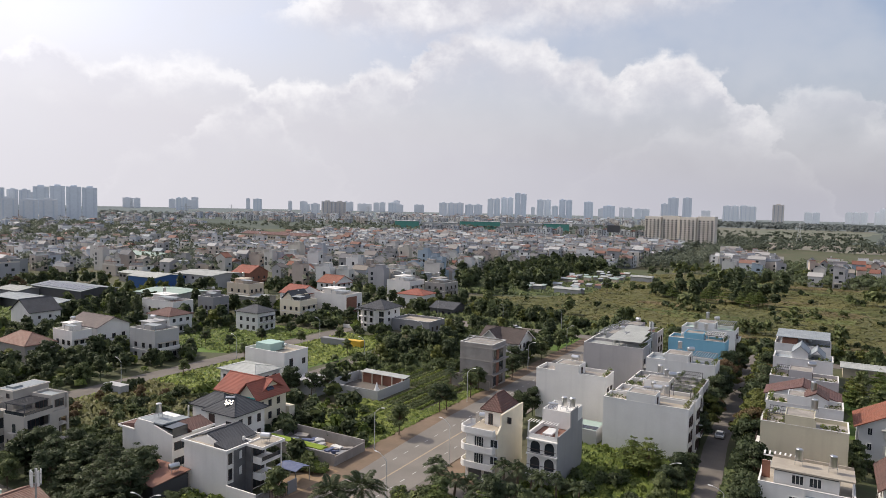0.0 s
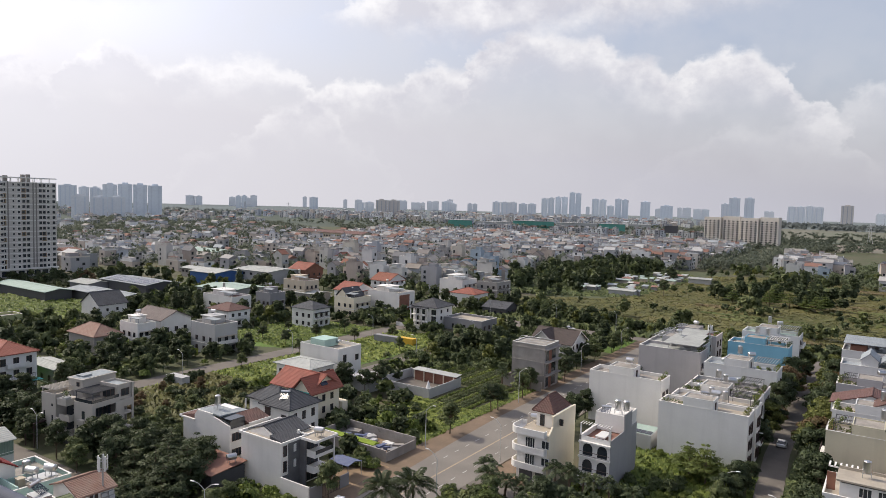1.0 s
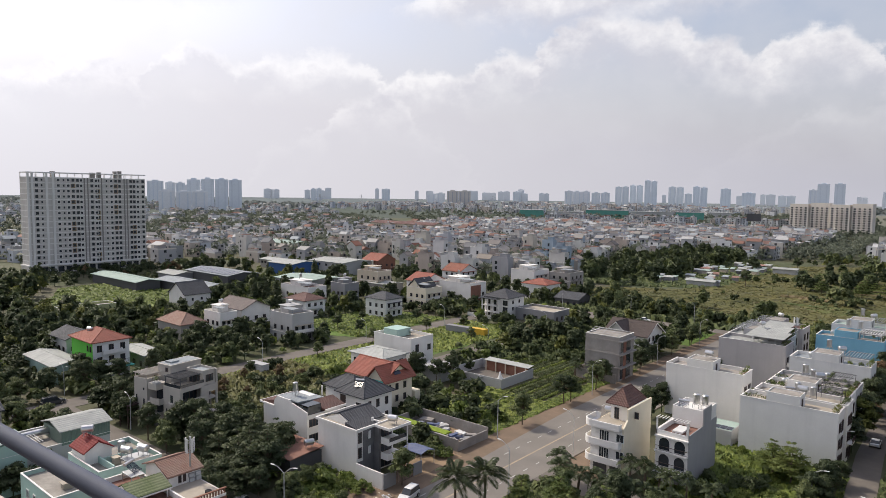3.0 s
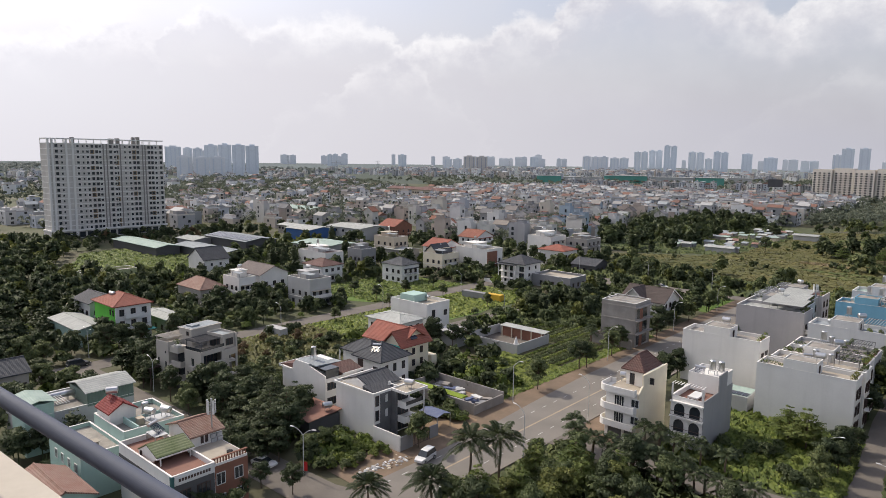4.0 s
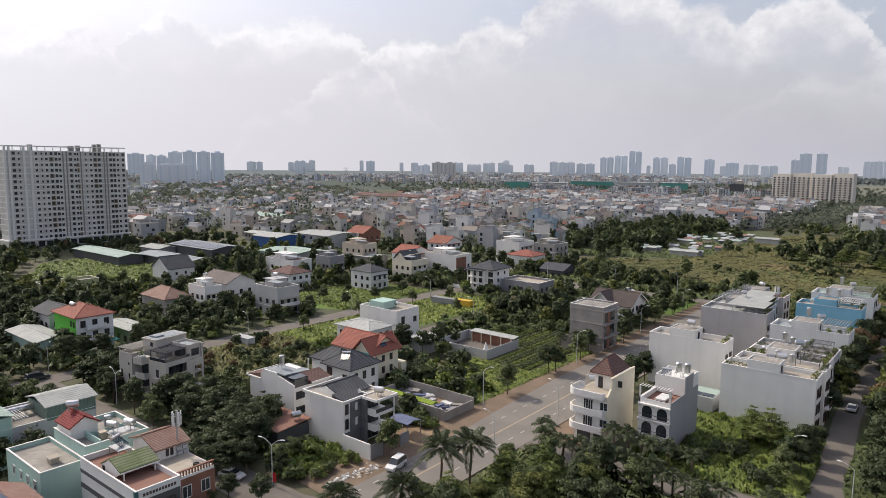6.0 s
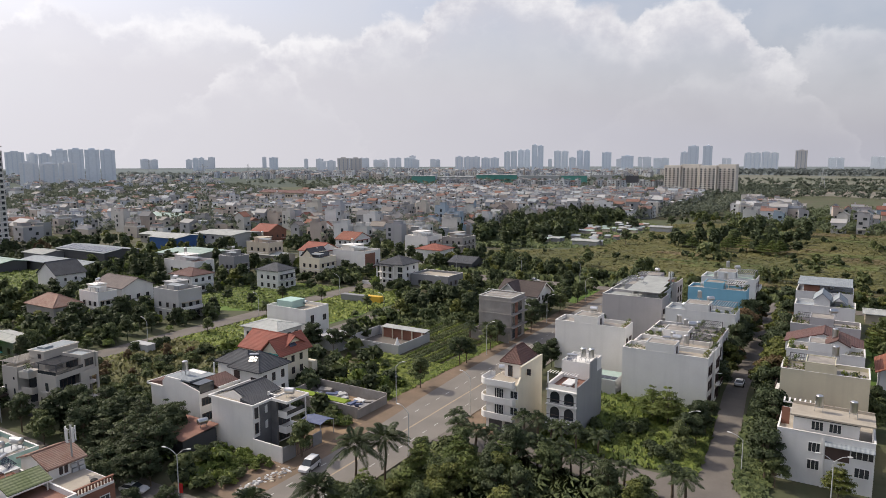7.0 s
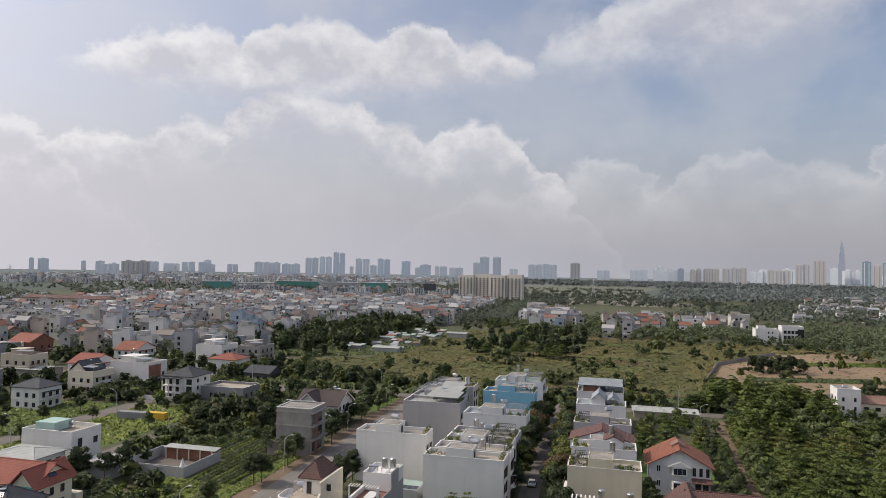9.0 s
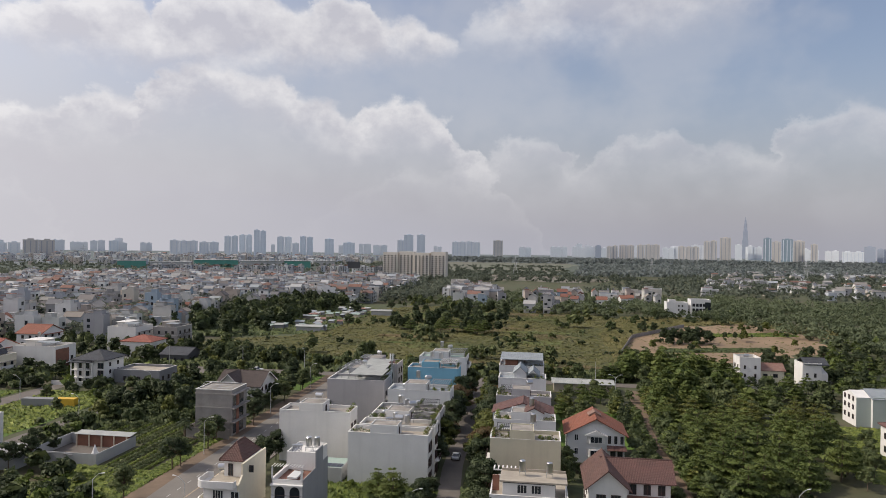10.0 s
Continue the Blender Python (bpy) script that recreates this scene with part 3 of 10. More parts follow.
def water_tank(x, y, z, rz=0, upright=False):
    """A stainless roof tank on an angle-iron stand."""
    if upright not in TANKS:
        t = thing("water_tank", "upright stainless steel water tank on a roof stand" if upright else "horizontal stainless steel water tank on a roof stand", "water tank", group="roof tanks")
        s, n = Shape(), 14
        prof = [(-0.95, 0.2), (-0.88, 0.45), (-0.78, 0.55), (0.78, 0.55), (0.88, 0.45), (0.95, 0.2)]
        if upright:
            s.loft([[(r * math.cos(2 * math.pi * i / n), r * math.sin(2 * math.pi * i / n), q + 1.75) for i in range(n)] for q, r in prof])
        else:
            s.loft([[(q, r * math.cos(2 * math.pi * i / n), r * math.sin(2 * math.pi * i / n) + 1.2) for i in range(n)] for q, r in prof])
        part("tank", s, STEEL, t)
        for sx in (-0.55, 0.55):
            for sy in (-0.4, 0.4):
                part("leg", Shape().box(sx - 0.03, sy - 0.03, 0, sx + 0.03, sy + 0.03, 0.82), GALV, t)
        part("stand_frame", Shape().ring(-0.6, -0.45, 0.6, 0.45, 0.72, 0.8, 0.06), GALV, t)
        t.matrix_basis = pose(x, y, z, 0, 0, rz)
        TANKS[upright] = t
        return t
    return copy_thing(TANKS[upright], pose(x, y, z, 0, 0, rz))


HEATERS = []


def solar_heater(x, y, z, rz=0):
    """A solar water heater: a slanted rack of tubes under a small drum."""
    if HEATERS:
        return copy_thing(HEATERS[0], pose(x, y, z, 0, 0, rz))
    t = thing("solar_water_heater", "solar water heater with slanted tubes and a steel drum", "solar heater", group="roof heaters")
    rack = Shape()
    for i in range(12):
        xx = -0.8 + 1.6 * i / 11
        rack.tube((xx, -0.9, 0.15), (xx, 0.6, 1.15), 0.035, n=5)
    part("tube_rack", rack, SOLAR, t)
    part("drum", Shape().tube((-0.95, 0.7, 1.3), (0.95, 0.7, 1.3), 0.24, n=12), STEEL, t)
    for sx in (-0.8, 0.8):
        part("leg", Shape().tube((sx, 0.7, 0), (sx, 0.7, 1.1), 0.03, n=5).tube((sx, -0.95, 0), (sx, 0.65, 1.1), 0.025, n=5), GALV, t)
    t.matrix_basis = pose(x, y, z, 0, 0, rz)
    HEATERS.append(t)
    return t


def in_poly(x, y, p):
    c, j = False, len(p) - 1
    for i in range(len(p)):
        if (p[i][1] > y) != (p[j][1] > y) and x < (p[j][0] - p[i][0]) * (y - p[i][1]) / (p[j][1] - p[i][1]) + p[i][0]:
            c = not c
        j = i
    return c


def ground_sheet(name, label, poly, z, mat, category="ground", wobble=0.0, step=6.0, seed=0):
    """A flat piece of ground with an uneven edge."""
    rnd = random.Random(seed)
    pts = []
    for i in range(len(poly)):
        a, b = Vector((*poly[i], 0)), Vector((*poly[(i + 1) % len(poly)], 0))
        n = max(1, int((b - a).length / step)) if wobble else 1
        for k in range(n):
            q = a.lerp(b, k / n)
            pts.append((q.x + rnd.uniform(-wobble, wobble), q.y + rnd.uniform(-wobble, wobble)))
    s = Shape().face(*[(x, y, z) for x, y in pts])
    ob = part(name, s, mat)
    return tagged(ob, label, category, kind="structure")


def leaf_quads(rng, clusters, size, flat=0.0, inner=(0.55, 1.0), out=0.75, up=0.45):
    """Small leaf sprays set over clusters (x, y, z, radius, squash, count), between two shares of their radius."""
    P, N = [], []
    for x, y, z, r, sq, n in clusters:
        d = rng.normal(size=(n, 3))
        d /= np.linalg.norm(d, axis=1)[:, None]
        d[:, 2] = np.where(rng.random(n) < 0.7, np.abs(d[:, 2]), d[:, 2])
        k = r * (inner[0] + (inner[1] - inner[0]) * rng.random(n) ** 0.5)
        P.append(np.c_[x + d[:, 0] * k, y + d[:, 1] * k, z + d[:, 2] * k * sq])
        N.append(d)
    P, N = np.concatenate(P), np.concatenate(N)
    n = len(P)
    soft = N * out + np.array([0, 0, up]) + rng.normal(size=(n, 3)) * 0.22
    N = N * (1 - flat) + np.array([0, 0, 1.0]) * flat + rng.normal(size=(n, 3)) * 0.4
    N /= np.linalg.norm(N, axis=1)[:, None]
    U = np.cross(N, rng.normal(size=(n, 3)))
    U /= np.linalg.norm(U, axis=1)[:, None]
    V = np.cross(N, U)
    a = size * (0.6 + 0.8 * rng.random(n))[:, None]
    b = a * (0.45 + 0.3 * rng.random(n))[:, None]
    bend = N * a * 0.25
    soft /= np.linalg.norm(soft, axis=1)[:, None]
    return np.stack([P - U * a - bend, P - V * b, P + U * a - bend, P + V * b], 1).reshape(-1, 3), soft


NORMALS = {}   # the outward direction of each leaf spray, by mesh


def quad_mesh(name, pts, mat):
    """Loose quads as one mesh; leaf sprays bring the outward direction in which their cluster catches the light."""
    pts, soft = pts if isinstance(pts, tuple) else (pts, None)
    m = bpy.data.meshes.new(name)
    n = len(pts) // 4
    m.vertices.add(n * 4)
    m.vertices.foreach_set("co", np.asarray(pts, dtype=np.float32).ravel())
    m.loops.add(n * 4)
    m.loops.foreach_set("vertex_index", np.arange(n * 4, dtype=np.int32))
    m.polygons.add(n)
    m.polygons.foreach_set("loop_start", np.arange(0, n * 4, 4, dtype=np.int32))
    m.materials.append(mat)
    m.update(calc_edges=True)
    if soft is not None:
        NORMALS[m.name] = soft
        at = m.attributes.new("custom_normal", "FLOAT_VECTOR", "POINT")
        at.data.foreach_set("vector", np.repeat(soft.astype(np.float32), 4, axis=0).ravel())
    return m


def split_boxes(name, piece, shape, mat, parent):
    """A frame of separate timbers: the first is the part, the others are pieces of it."""
    first = None
    for k in range(len(shape.v) // 8):
        q = Shape()
        q.v = shape.v[k * 8:k * 8 + 8]
        q.f = [tuple(i - k * 8 for i in f) for f in shape.f[k * 6:k * 6 + 6]]
        q.s = [0] * 6
        ob = part(name if first is None else piece, q, mat, parent if first is None else first)
        first = first or ob
    return first


def planter(x0, y0, x1, y1, z, seed):
    """A trough of mixed plants along a roof edge."""
    rng = np.random.default_rng(seed)
    ob = thing("planter", "trough of leafy green plants along a roof edge", "planter", pose((x0 + x1) / 2, (y0 + y1) / 2, z), "roof planters")
    w, d = (x1 - x0) / 2, (y1 - y0) / 2
    part("trough", Shape().box(-w, -d, 0, w, d, 0.45), rng.choice([TERRACE, CONCRETE, PALEGREY]), ob)
    n = max(3, int(max(w, d) * 2 / 0.8))
    cl = []
    for k in range(n):
        f = (k + 0.5) / n * 2 - 1
        r = rng.uniform(0.3, 0.75)
        cl.append((w * f if w > d else rng.normal() * 0.1, d * f if d >= w else rng.normal() * 0.1, 0.5 + r * 0.7, r, rng.uniform(0.7, 1.5), int(60 * r)))
    part("leaves", quad_mesh("leaves", leaf_quads(rng, cl, 0.15), rng.choice([LEAF_BRIGHT, LEAF_MID, LEAF_YELLOW, LEAF_MID])), None, ob)
    return ob


def shade_frame(x0, y0, x1, y1, z, h, seed, mat=None):
    """A roof pergola of dark battens on posts, half grown over."""
    rng = np.random.default_rng(seed)
    ob = thing("roof_pergola", "dark roof pergola with battens and climbing plants", "pergola", pose(x0, y0, z), "roof pergolas")
    w, d, mat = x1 - x0, y1 - y0, mat or DARKGREY
    for px in (0.08, w - 0.08):
        for py in (0.08, d - 0.08):
            part("post", Shape().box(px - 0.05, py - 0.05, 0, px + 0.05, py + 0.05, h), mat, ob)
    xs = [0.0]
    for k in range(int(w / 0.45)):
        xs += [0.2 + k * 0.45, 0.3 + k * 0.45]
    part("battens", Shape().lattice(xs + [w], [0, 0.12, d / 2 - 0.06, d / 2 + 0.06, d - 0.12, d], h, h + 0.1), mat, ob)
    cl = [(rng.uniform(0, w), rng.uniform(0, d), h + rng.uniform(-0.5, 0.3), rng.uniform(0.3, 0.8), 0.6, 26) for _ in range(int(w * d / 4))]
    part("climber", quad_mesh("climber", leaf_quads(rng, cl, 0.16), LEAF_MID), None, ob)
    return ob

# ---- ground and roads ----
s = Shape()
rings = [0, 60, 120, 200, 320, 500, 800, 1300, 2200, 3400, 4900]
for i in range(len(rings) - 1):
    for k in range(48):
        a, b = 2 * math.pi * k / 48, 2 * math.pi * (k + 1) / 48
        p = lambda r, q: (r * math.cos(q), r * math.sin(q), 0.0)
        if i == 0:
            s.face((0, 0, 0), p(rings[1], a), p(rings[1], b))
        else:
            s.face(p(rings[i], a), p(rings[i + 1], a), p(rings[i + 1], b), p(rings[i], b))
# Haze painted into the two outer ground rings, paler and bluer with distance.
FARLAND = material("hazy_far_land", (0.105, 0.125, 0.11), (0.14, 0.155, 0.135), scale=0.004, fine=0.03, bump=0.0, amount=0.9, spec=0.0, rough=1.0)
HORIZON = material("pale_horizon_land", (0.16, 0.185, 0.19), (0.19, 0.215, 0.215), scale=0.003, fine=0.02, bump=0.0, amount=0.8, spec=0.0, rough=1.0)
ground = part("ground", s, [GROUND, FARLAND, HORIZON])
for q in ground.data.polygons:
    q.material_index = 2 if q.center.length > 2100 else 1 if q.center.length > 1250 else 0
tagged(ground, "rough green and brown open ground that reaches the horizon", "ground", kind="structure")

REEDS = [(-175, 265), (-165, 335), (-135, 350), (-122, 380), (-125, 440), (-118, 530), (-80, 560), (0, 540), (55, 500), (60, 440), (42, 385), (36, 330), (34, 262), (-45, 262), (-90, 262)]
ground_sheet("reed_field", "wide yellow-green field of reeds and rough grass", REEDS, 0.06, FIELD, wobble=3, seed=1)
ground_sheet("lawn", "bright green vacant grass plot", [(-160, 118), (-160, 205), (-141, 205), (-136, 190), (-134, 150), (-139, 118)], 0.05, LAWN, wobble=1.5, seed=2)
ground_sheet("lawn", "bright green vacant grass plot beside a road", [(-205, 160), (-205, 198), (-184, 203), (-170, 203), (-170, 155), (-182, 150)], 0.05, LAWN, wobble=1.5, seed=3)
ground_sheet("lawn", "weedy green plot beside a tower", [(-298, 100), (-268, 140), (-300, 168), (-360, 150), (-356, 128)], 0.05, LAWN, wobble=2, seed=4)
ground_sheet("lawn", "green strip before a villa", [(6, 172), (28, 172), (28, 212), (6, 212)], 0.05, LAWN, wobble=1, seed=5)
ground_sheet("lawn", "weedy green plot between white houses", [(-46, 113), (-22, 113), (-22, 134), (-41, 134), (-41, 146), (-46, 146)], 0.05, LAWN, wobble=0.5, seed=6)
ground_sheet("lawn", "sunny grass plot by a road junction", [(-64, 222), (-84, 222), (-96, 250), (-90, 256), (-66, 252)], 0.05, LAWN, wobble=1, seed=7)
ground_sheet("crop_field", "vegetable plot with planted rows", [(-116, 120), (-116, 185), (-86, 185), (-82, 150), (-82, 120), (-96, 118)], 0.045, CROP, wobble=1, seed=8)
ground_sheet("bare_ground", "sandy brown cleared building ground", [(36, 300), (44, 345), (50, 390), (92, 455), (140, 482), (165, 415), (138, 352), (92, 318), (48, 286)], 0.07, SAND, wobble=3, seed=9)
ground_sheet("bare_ground", "far sandy cleared ground with red earth", [(-125, 1060), (60, 1000), (120, 1150), (-60, 1260), (-150, 1250)], 0.12, material("far_red_earth", (0.24, 0.20, 0.17), (0.15, 0.16, 0.12), scale=0.01, fine=0.08, bump=0.0, amount=0.9), wobble=15, step=40, seed=10)
ground_sheet("meadow", "far flat green meadow", [(-420, 1350), (20, 1350), (60, 1500), (120, 2300), (-600, 2300)], 0.10, material("far_meadow", (0.125, 0.145, 0.10), (0.165, 0.155, 0.12), scale=0.006, fine=0.05, bump=0.0, amount=0.9), wobble=20, step=60, seed=11)
ground_sheet("verge", "red-brown earth verge beside the main road", [(-82, 64), (-72.6, 64), (-72.8, 88), (-74.6, 118), (-75.6, 250), (-80, 250), (-80.5, 120)], 0.08, EARTH, wobble=0.4, step=5, seed=12)
ground_sheet("verge", "paved red earth corner by the junction", [(-61.5, 101), (-50, 106), (-50, 112), (-61.5, 118)], 0.08, EARTH, seed=13)
ground_sheet("verge", "dusty earth pull-in beside a white house", [(-77, 84), (-77, 97), (-84, 97), (-84, 86)], 0.085, SAND, wobble=0.5, step=3, seed=14)

ground_sheet("road", "grey asphalt two-way main road with worn lane marks", [(-73.5, 30), (-61.6, 30), (-61.3, 262), (-76.2, 262), (-76.0, 135), (-75.0, 114), (-74.0, 100), (-73.2, 76)], 0.1, ASPHALT, "road", seed=20)
ground_sheet("road", "grey asphalt street that crosses past the far field", [(-280, 250), (60, 250), (60, 257), (-280, 257)], 0.11, OLDROAD, "road", seed=21)
ground_sheet("road", "narrow worn concrete street between house rows", [(-18.0, 98), (-12.0, 98), (-13.6, 118), (-14.9, 133), (-16.4, 153), (-18.5, 250), (-23.0, 250), (-20.8, 150), (-18.4, 120)], 0.1, OLDROAD, "road", seed=22)
ground_sheet("road", "worn concrete lane along a planted park", [(-62, 97.5), (-12, 97.5), (30, 100), (30, 106), (-12, 105.5), (-45, 105), (-62, 104)], 0.09, OLDROAD, "road", seed=23)
ground_sheet("road", "grey residential street among vacant plots", [(-168, 20), (-161, 20), (-161, 250), (-168, 250)], 0.1, OLDROAD, "road", seed=24)
ground_sheet("road", "grey side street behind vacant plots", [(-131.5, 150), (-126, 150), (-126, 250), (-131.5, 250)], 0.1, OLDROAD, "road", seed=25)
ground_sheet("road", "junction street that leads to the main road", [(-161, 54), (-72, 54.5), (-72, 63.5), (-77, 62), (-161, 60)], 0.105, OLDROAD, "road", seed=26)
ground_sheet("track", "brown earth lane beside a grove", [(28, 106), (32, 106), (31.6, 150), (31.4, 180), (35.5, 245), (32, 245), (28, 180)], 0.09, EARTH, "road", wobble=0.4, seed=27)

for (xa, ya, xb, yb) in ((-61.5, 30, -61.25, 97), (-61.4, 106, -61.15, 248)):
    tagged(part("kerb", Shape().box(xa, ya, 0, xb, yb, 0.22), KERB), "grey stone kerb beside the main road", "kerb", kind="structure")

# lane dashes, one object each, on shared meshes
DASH = Shape().box(-0.07, -0.7, 0, 0.07, 0.7, 0.006).mesh("dash", [PAINTLINE])
marking = thing("road_marking", "worn white lane dashes painted on the main road", "road marking", pose(-69.5, 140, 0.1), kind="structure")
for lane in (-2.2, 4.8):
    for i in range(48):
        part("dash", DASH, None, marking, at=pose(lane - 0.004 * i, -84 + i * 4.0, 0.004))
part("centre_line", Shape().box(1.15, -66, 0.004, 1.5, 105, 0.01), YELLOWLINE, marking, "worn yellow-brown centre line")

# ---- the block from which the view is taken ----
blk = thing("apartment_block", "plastered apartment block with a balcony and a dark rail", "building", pose(0, 0, 0, 0, 0, 3.0))
part("wall", Shape().box(-9, -14, -0.3, 9, 0.49, 48.3), WARMGREY, blk)
part("upper_wall", Shape().box(-9, -14, 48.3, 9, -1.6, 58.0), WARMGREY, blk)
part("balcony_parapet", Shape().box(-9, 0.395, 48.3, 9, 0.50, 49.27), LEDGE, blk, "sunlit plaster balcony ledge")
# Added panel: shade on the parapet's inner face, put in as dark colour.
part("inner_lining", Shape().box(-9, 0.372, 48.3, 9, 0.393, 49.262), DARKGREY, blk, "added dark panel for the shade inside the balcony parapet")
rail = part("balcony_rail", Shape().tube((-9, 0.402, 49.521), (9, 0.402, 49.521), 0.0155, n=40), RAILBLUE, blk, "round dark blue painted rail")
for i in range(7):
    if abs(-8.5 + i * 2.8) > 2.2:
        part("rail_post", Shape().box(-8.5 + i * 2.8 - 0.012, 0.40, 49.27, -8.5 + i * 2.8 + 0.012, 0.424, 49.48), RAILBLUE, rail)

# ---- the tall slab block beyond the trees ----
tw = thing("apartment_tower", "tall weathered pale grey slab apartment tower with rows of small windows", "building", pose(-428.0, 138.0, 0, 0, 0, 0.5) @ Matrix.Diagonal((0.62, 0.97, 1.0, 1)))
TH = 56.0
part("wall", Shape().box(-19, 0, -0.3, 0, 71.5, 4.5).box(-18, 0.6, 4.5, 0, 71.0, TH), material("tower_grey_render", (0.62, 0.595, 0.57), (0.46, 0.435, 0.41), scale=0.08, fine=0.9, bump=0.1, amount=0.6, streak=0.8), tw)
FOOT.append((-442, 132, -424, 208))
TOWER_BAND = stucco("tower_white_band", (0.78, 0.765, 0.74), 0.4)
for z in np.arange(4.5, TH + 1, 3.22):
    part("floor_band", Shape().box(-18.1, 0.5, z - 0.42, 0.16, 71.1, z), TOWER_BAND, tw)
part("podium_band", Shape().box(-19.3, -0.4, 4.4, 1.6, 71.8, 5.2), TOWER_BAND, tw)
crown = Shape()
for y in np.arange(0.8, 71, 4.4):
    crown.box(-0.35, y - 0.2, TH, 0.05, y + 0.2, TH + 2.2)
    crown.box(-18.0, y - 0.2, TH, -17.6, y + 0.2, TH + 2.2)
crown.box(-0.4, 0.4, TH + 2.2, 0.2, 71.2, TH + 2.8).box(-18, 0.4, TH + 2.2, -17.6, 71.2, TH + 2.8).box(-17.6, 0.4, TH + 2.2, -0.4, 0.8, TH + 2.8).box(-17.6, 70.8, TH + 2.2, -0.4, 71.2, TH + 2.8)
part("roof_frame", crown, TOWER_BAND, tw, "open concrete roof frame")
for y, w, h in ((15, 1.2, 3.4), (38, 1.5, 3.2), (42, 1.2, 3.5), (52, 1.0, 4.4), (55, 1.0, 4.6)):
    part("roof_plant", Shape().box(-3.5, y - w, TH, -1.0, y + w, TH + h), CONCRETE, tw)
for y in (1.0, 3.2, 11.0, 14.6):
    part("rib", Shape().box(-0.1, y - 0.6, 0, 0.9, y + 0.6, TH + 2.6), TOWER_BAND, tw)
# Raised strips whose dark colour gives the shade of vertical recesses.
for y in (32.6, 34.6, 43.0, 57.2, 59.0):
    part("recess", Shape().box(-0.2, y - 0.36, 5.5, 0.19, y + 0.36, TH), stucco("tower_dark_recess", (0.22, 0.21, 0.20), 0.2), tw)
TWIN = Shape().box(-0.8, -0.1, 0, 0.8, 0.02, 1.7).mesh("window", [GLASS])
TWIN2 = Shape().box(-0.45, -0.1, 0, 0.45, 0.02, 1.2).mesh("window", [GLASS])
FRAMED = Shape().grid([-1.0, -0.75, 0.75, 1.0], [0, 0.2, 1.6, 1.85], lambda i, j: i != 1 or j != 1, lambda u, v, k: (u, k, v), (-0.22, 0.02)).mesh("window_surround", [TOWER_BAND])
cols = [5.6, 8.4, 17.6, 20.6, 23.2, 28.6, 30.6, 37.0, 39.6, 46.0, 49.0, 54.2, 61.4, 66.0, 69.4]
rnd = random.Random(5)
OCHRE = stucco("tower_ochre_panel", (0.30, 0.22, 0.14), 0.5)
for k, z in enumerate(np.arange(4.5 + 0.75, TH - 1, 3.22)):
    for i, y in enumerate(cols):
        w_ = part("window", TWIN2 if i in (1, 3, 9) else TWIN, None, tw, at=pose(0.1, y, z + (0.2 if i in (1, 3, 9) else 0), 0, 0, 90))
        if i in (2, 4, 6, 8, 10, 13):
            part("window_surround", FRAMED, None, w_, at=pose(0, 0, -0.08))
    for y in (26.0, 40.8, 51.8, 63.6):
        if (k + int(y)) % 4 < 2 and rnd.random() < 0.75:
            part("loggia", Shape().box(-0.1, y - 1.2, z - 0.5, 0.14, y + 1.2, z + 2.2), OCHRE, tw, "brown stained loggia recess")
            part("window", TWIN, None, tw, at=pose(0.12, y - 0.2, z, 0, 0, 90))
        else:
            part("window", TWIN, None, tw, at=pose(0.1, y, z, 0, 0, 90))
for y in np.arange(4, 70, 4.6):
    part("shopfront", Shape().box(-0.1, y - 1.7, 0.4, 0.1, y + 1.7, 3.6), GLASS, tw)

# ---- houses beside the main road ----
STONE = material("grey_stone_panel", (0.17, 0.17, 0.175), (0.12, 0.12, 0.125), scale=0.8, fine=5, bump=0.2, amount=0.7)
ob, b = house("house", "white three-storey house with charcoal tiles and grey balcony front", -95.0, 77.0, -84.6, 86.0, 8.4, WHITE, "flat", PALESLAB, parapet=0.0)
r = Shape()
gable_roof(r, b[0] + 0.3, b[1] + 1.2, b[0] + 8.6, b[3] - 0.4, 8.75, 1.35, "y", 0.0, 0.16)
part("tile_roof", r, TILE_GREY, ob, "charcoal tiled gable")
e = Shape()
gable_end(e, b[0] + 0.3, b[1] + 1.0, b[0] + 8.6, b[3] - 0.5, 8.4, 1.6, "y")
part("gable_wall", e, WHITE, ob)
part("roof_rim", Shape().ring(b[0] - 0.35, b[1] - 0.35, b[2] + 0.3, b[3] + 0.3, 8.4, 8.82, 0.28), WHITE, ob, "white concrete rim round the roof")
part("tile_slope", Shape().prism([(b[0] + 7.2, 9.35), (b[2] + 0.05, 8.72), (b[2] + 0.05, 8.58), (b[0] + 7.2, 8.6)], b[1] + 0.2, b[1] + 5.2, "y"), TILE_GREY, ob)
part("eaves_slab", Shape().box(b[2] + 0.3, b[1] + 4.2, 8.42, b[2] + 3.9, b[3] + 0.3, 8.62), PALESLAB, ob)
part("eaves_rim", Shape().box(b[2] + 0.3, b[1] + 4.0, 8.4, b[2] + 4.1, b[1] + 4.22, 8.84).box(b[2] + 3.9, b[1] + 4.22, 8.4, b[2] + 4.1, b[3] + 0.3, 8.84).box(b[2] + 0.3, b[3] + 0.3, 8.4, b[2] + 4.1, b[3] + 0.5, 8.84), WHITE, ob)
part("roof_beam", Shape().box(b[2] - 1.2, b[1] + 4.6, 8.85, b[2] - 0.9, b[1] + 5.0, 9.6).box(b[0] + 7.4, b[1] + 5.3, 8.46, b[2] + 0.2, b[1] + 5.6, 9.0), WHITE, ob)
part("front_panel", Shape().box(b[2] - 0.05, b[1] + 1.5, 0, b[2] + 0.14, b[1] + 4.4, 8.4).box(b[2] - 0.05, b[1], 0, b[2] + 0.06, b[1] + 1.5, 2.9), STONE, ob, "grey stone front panel")
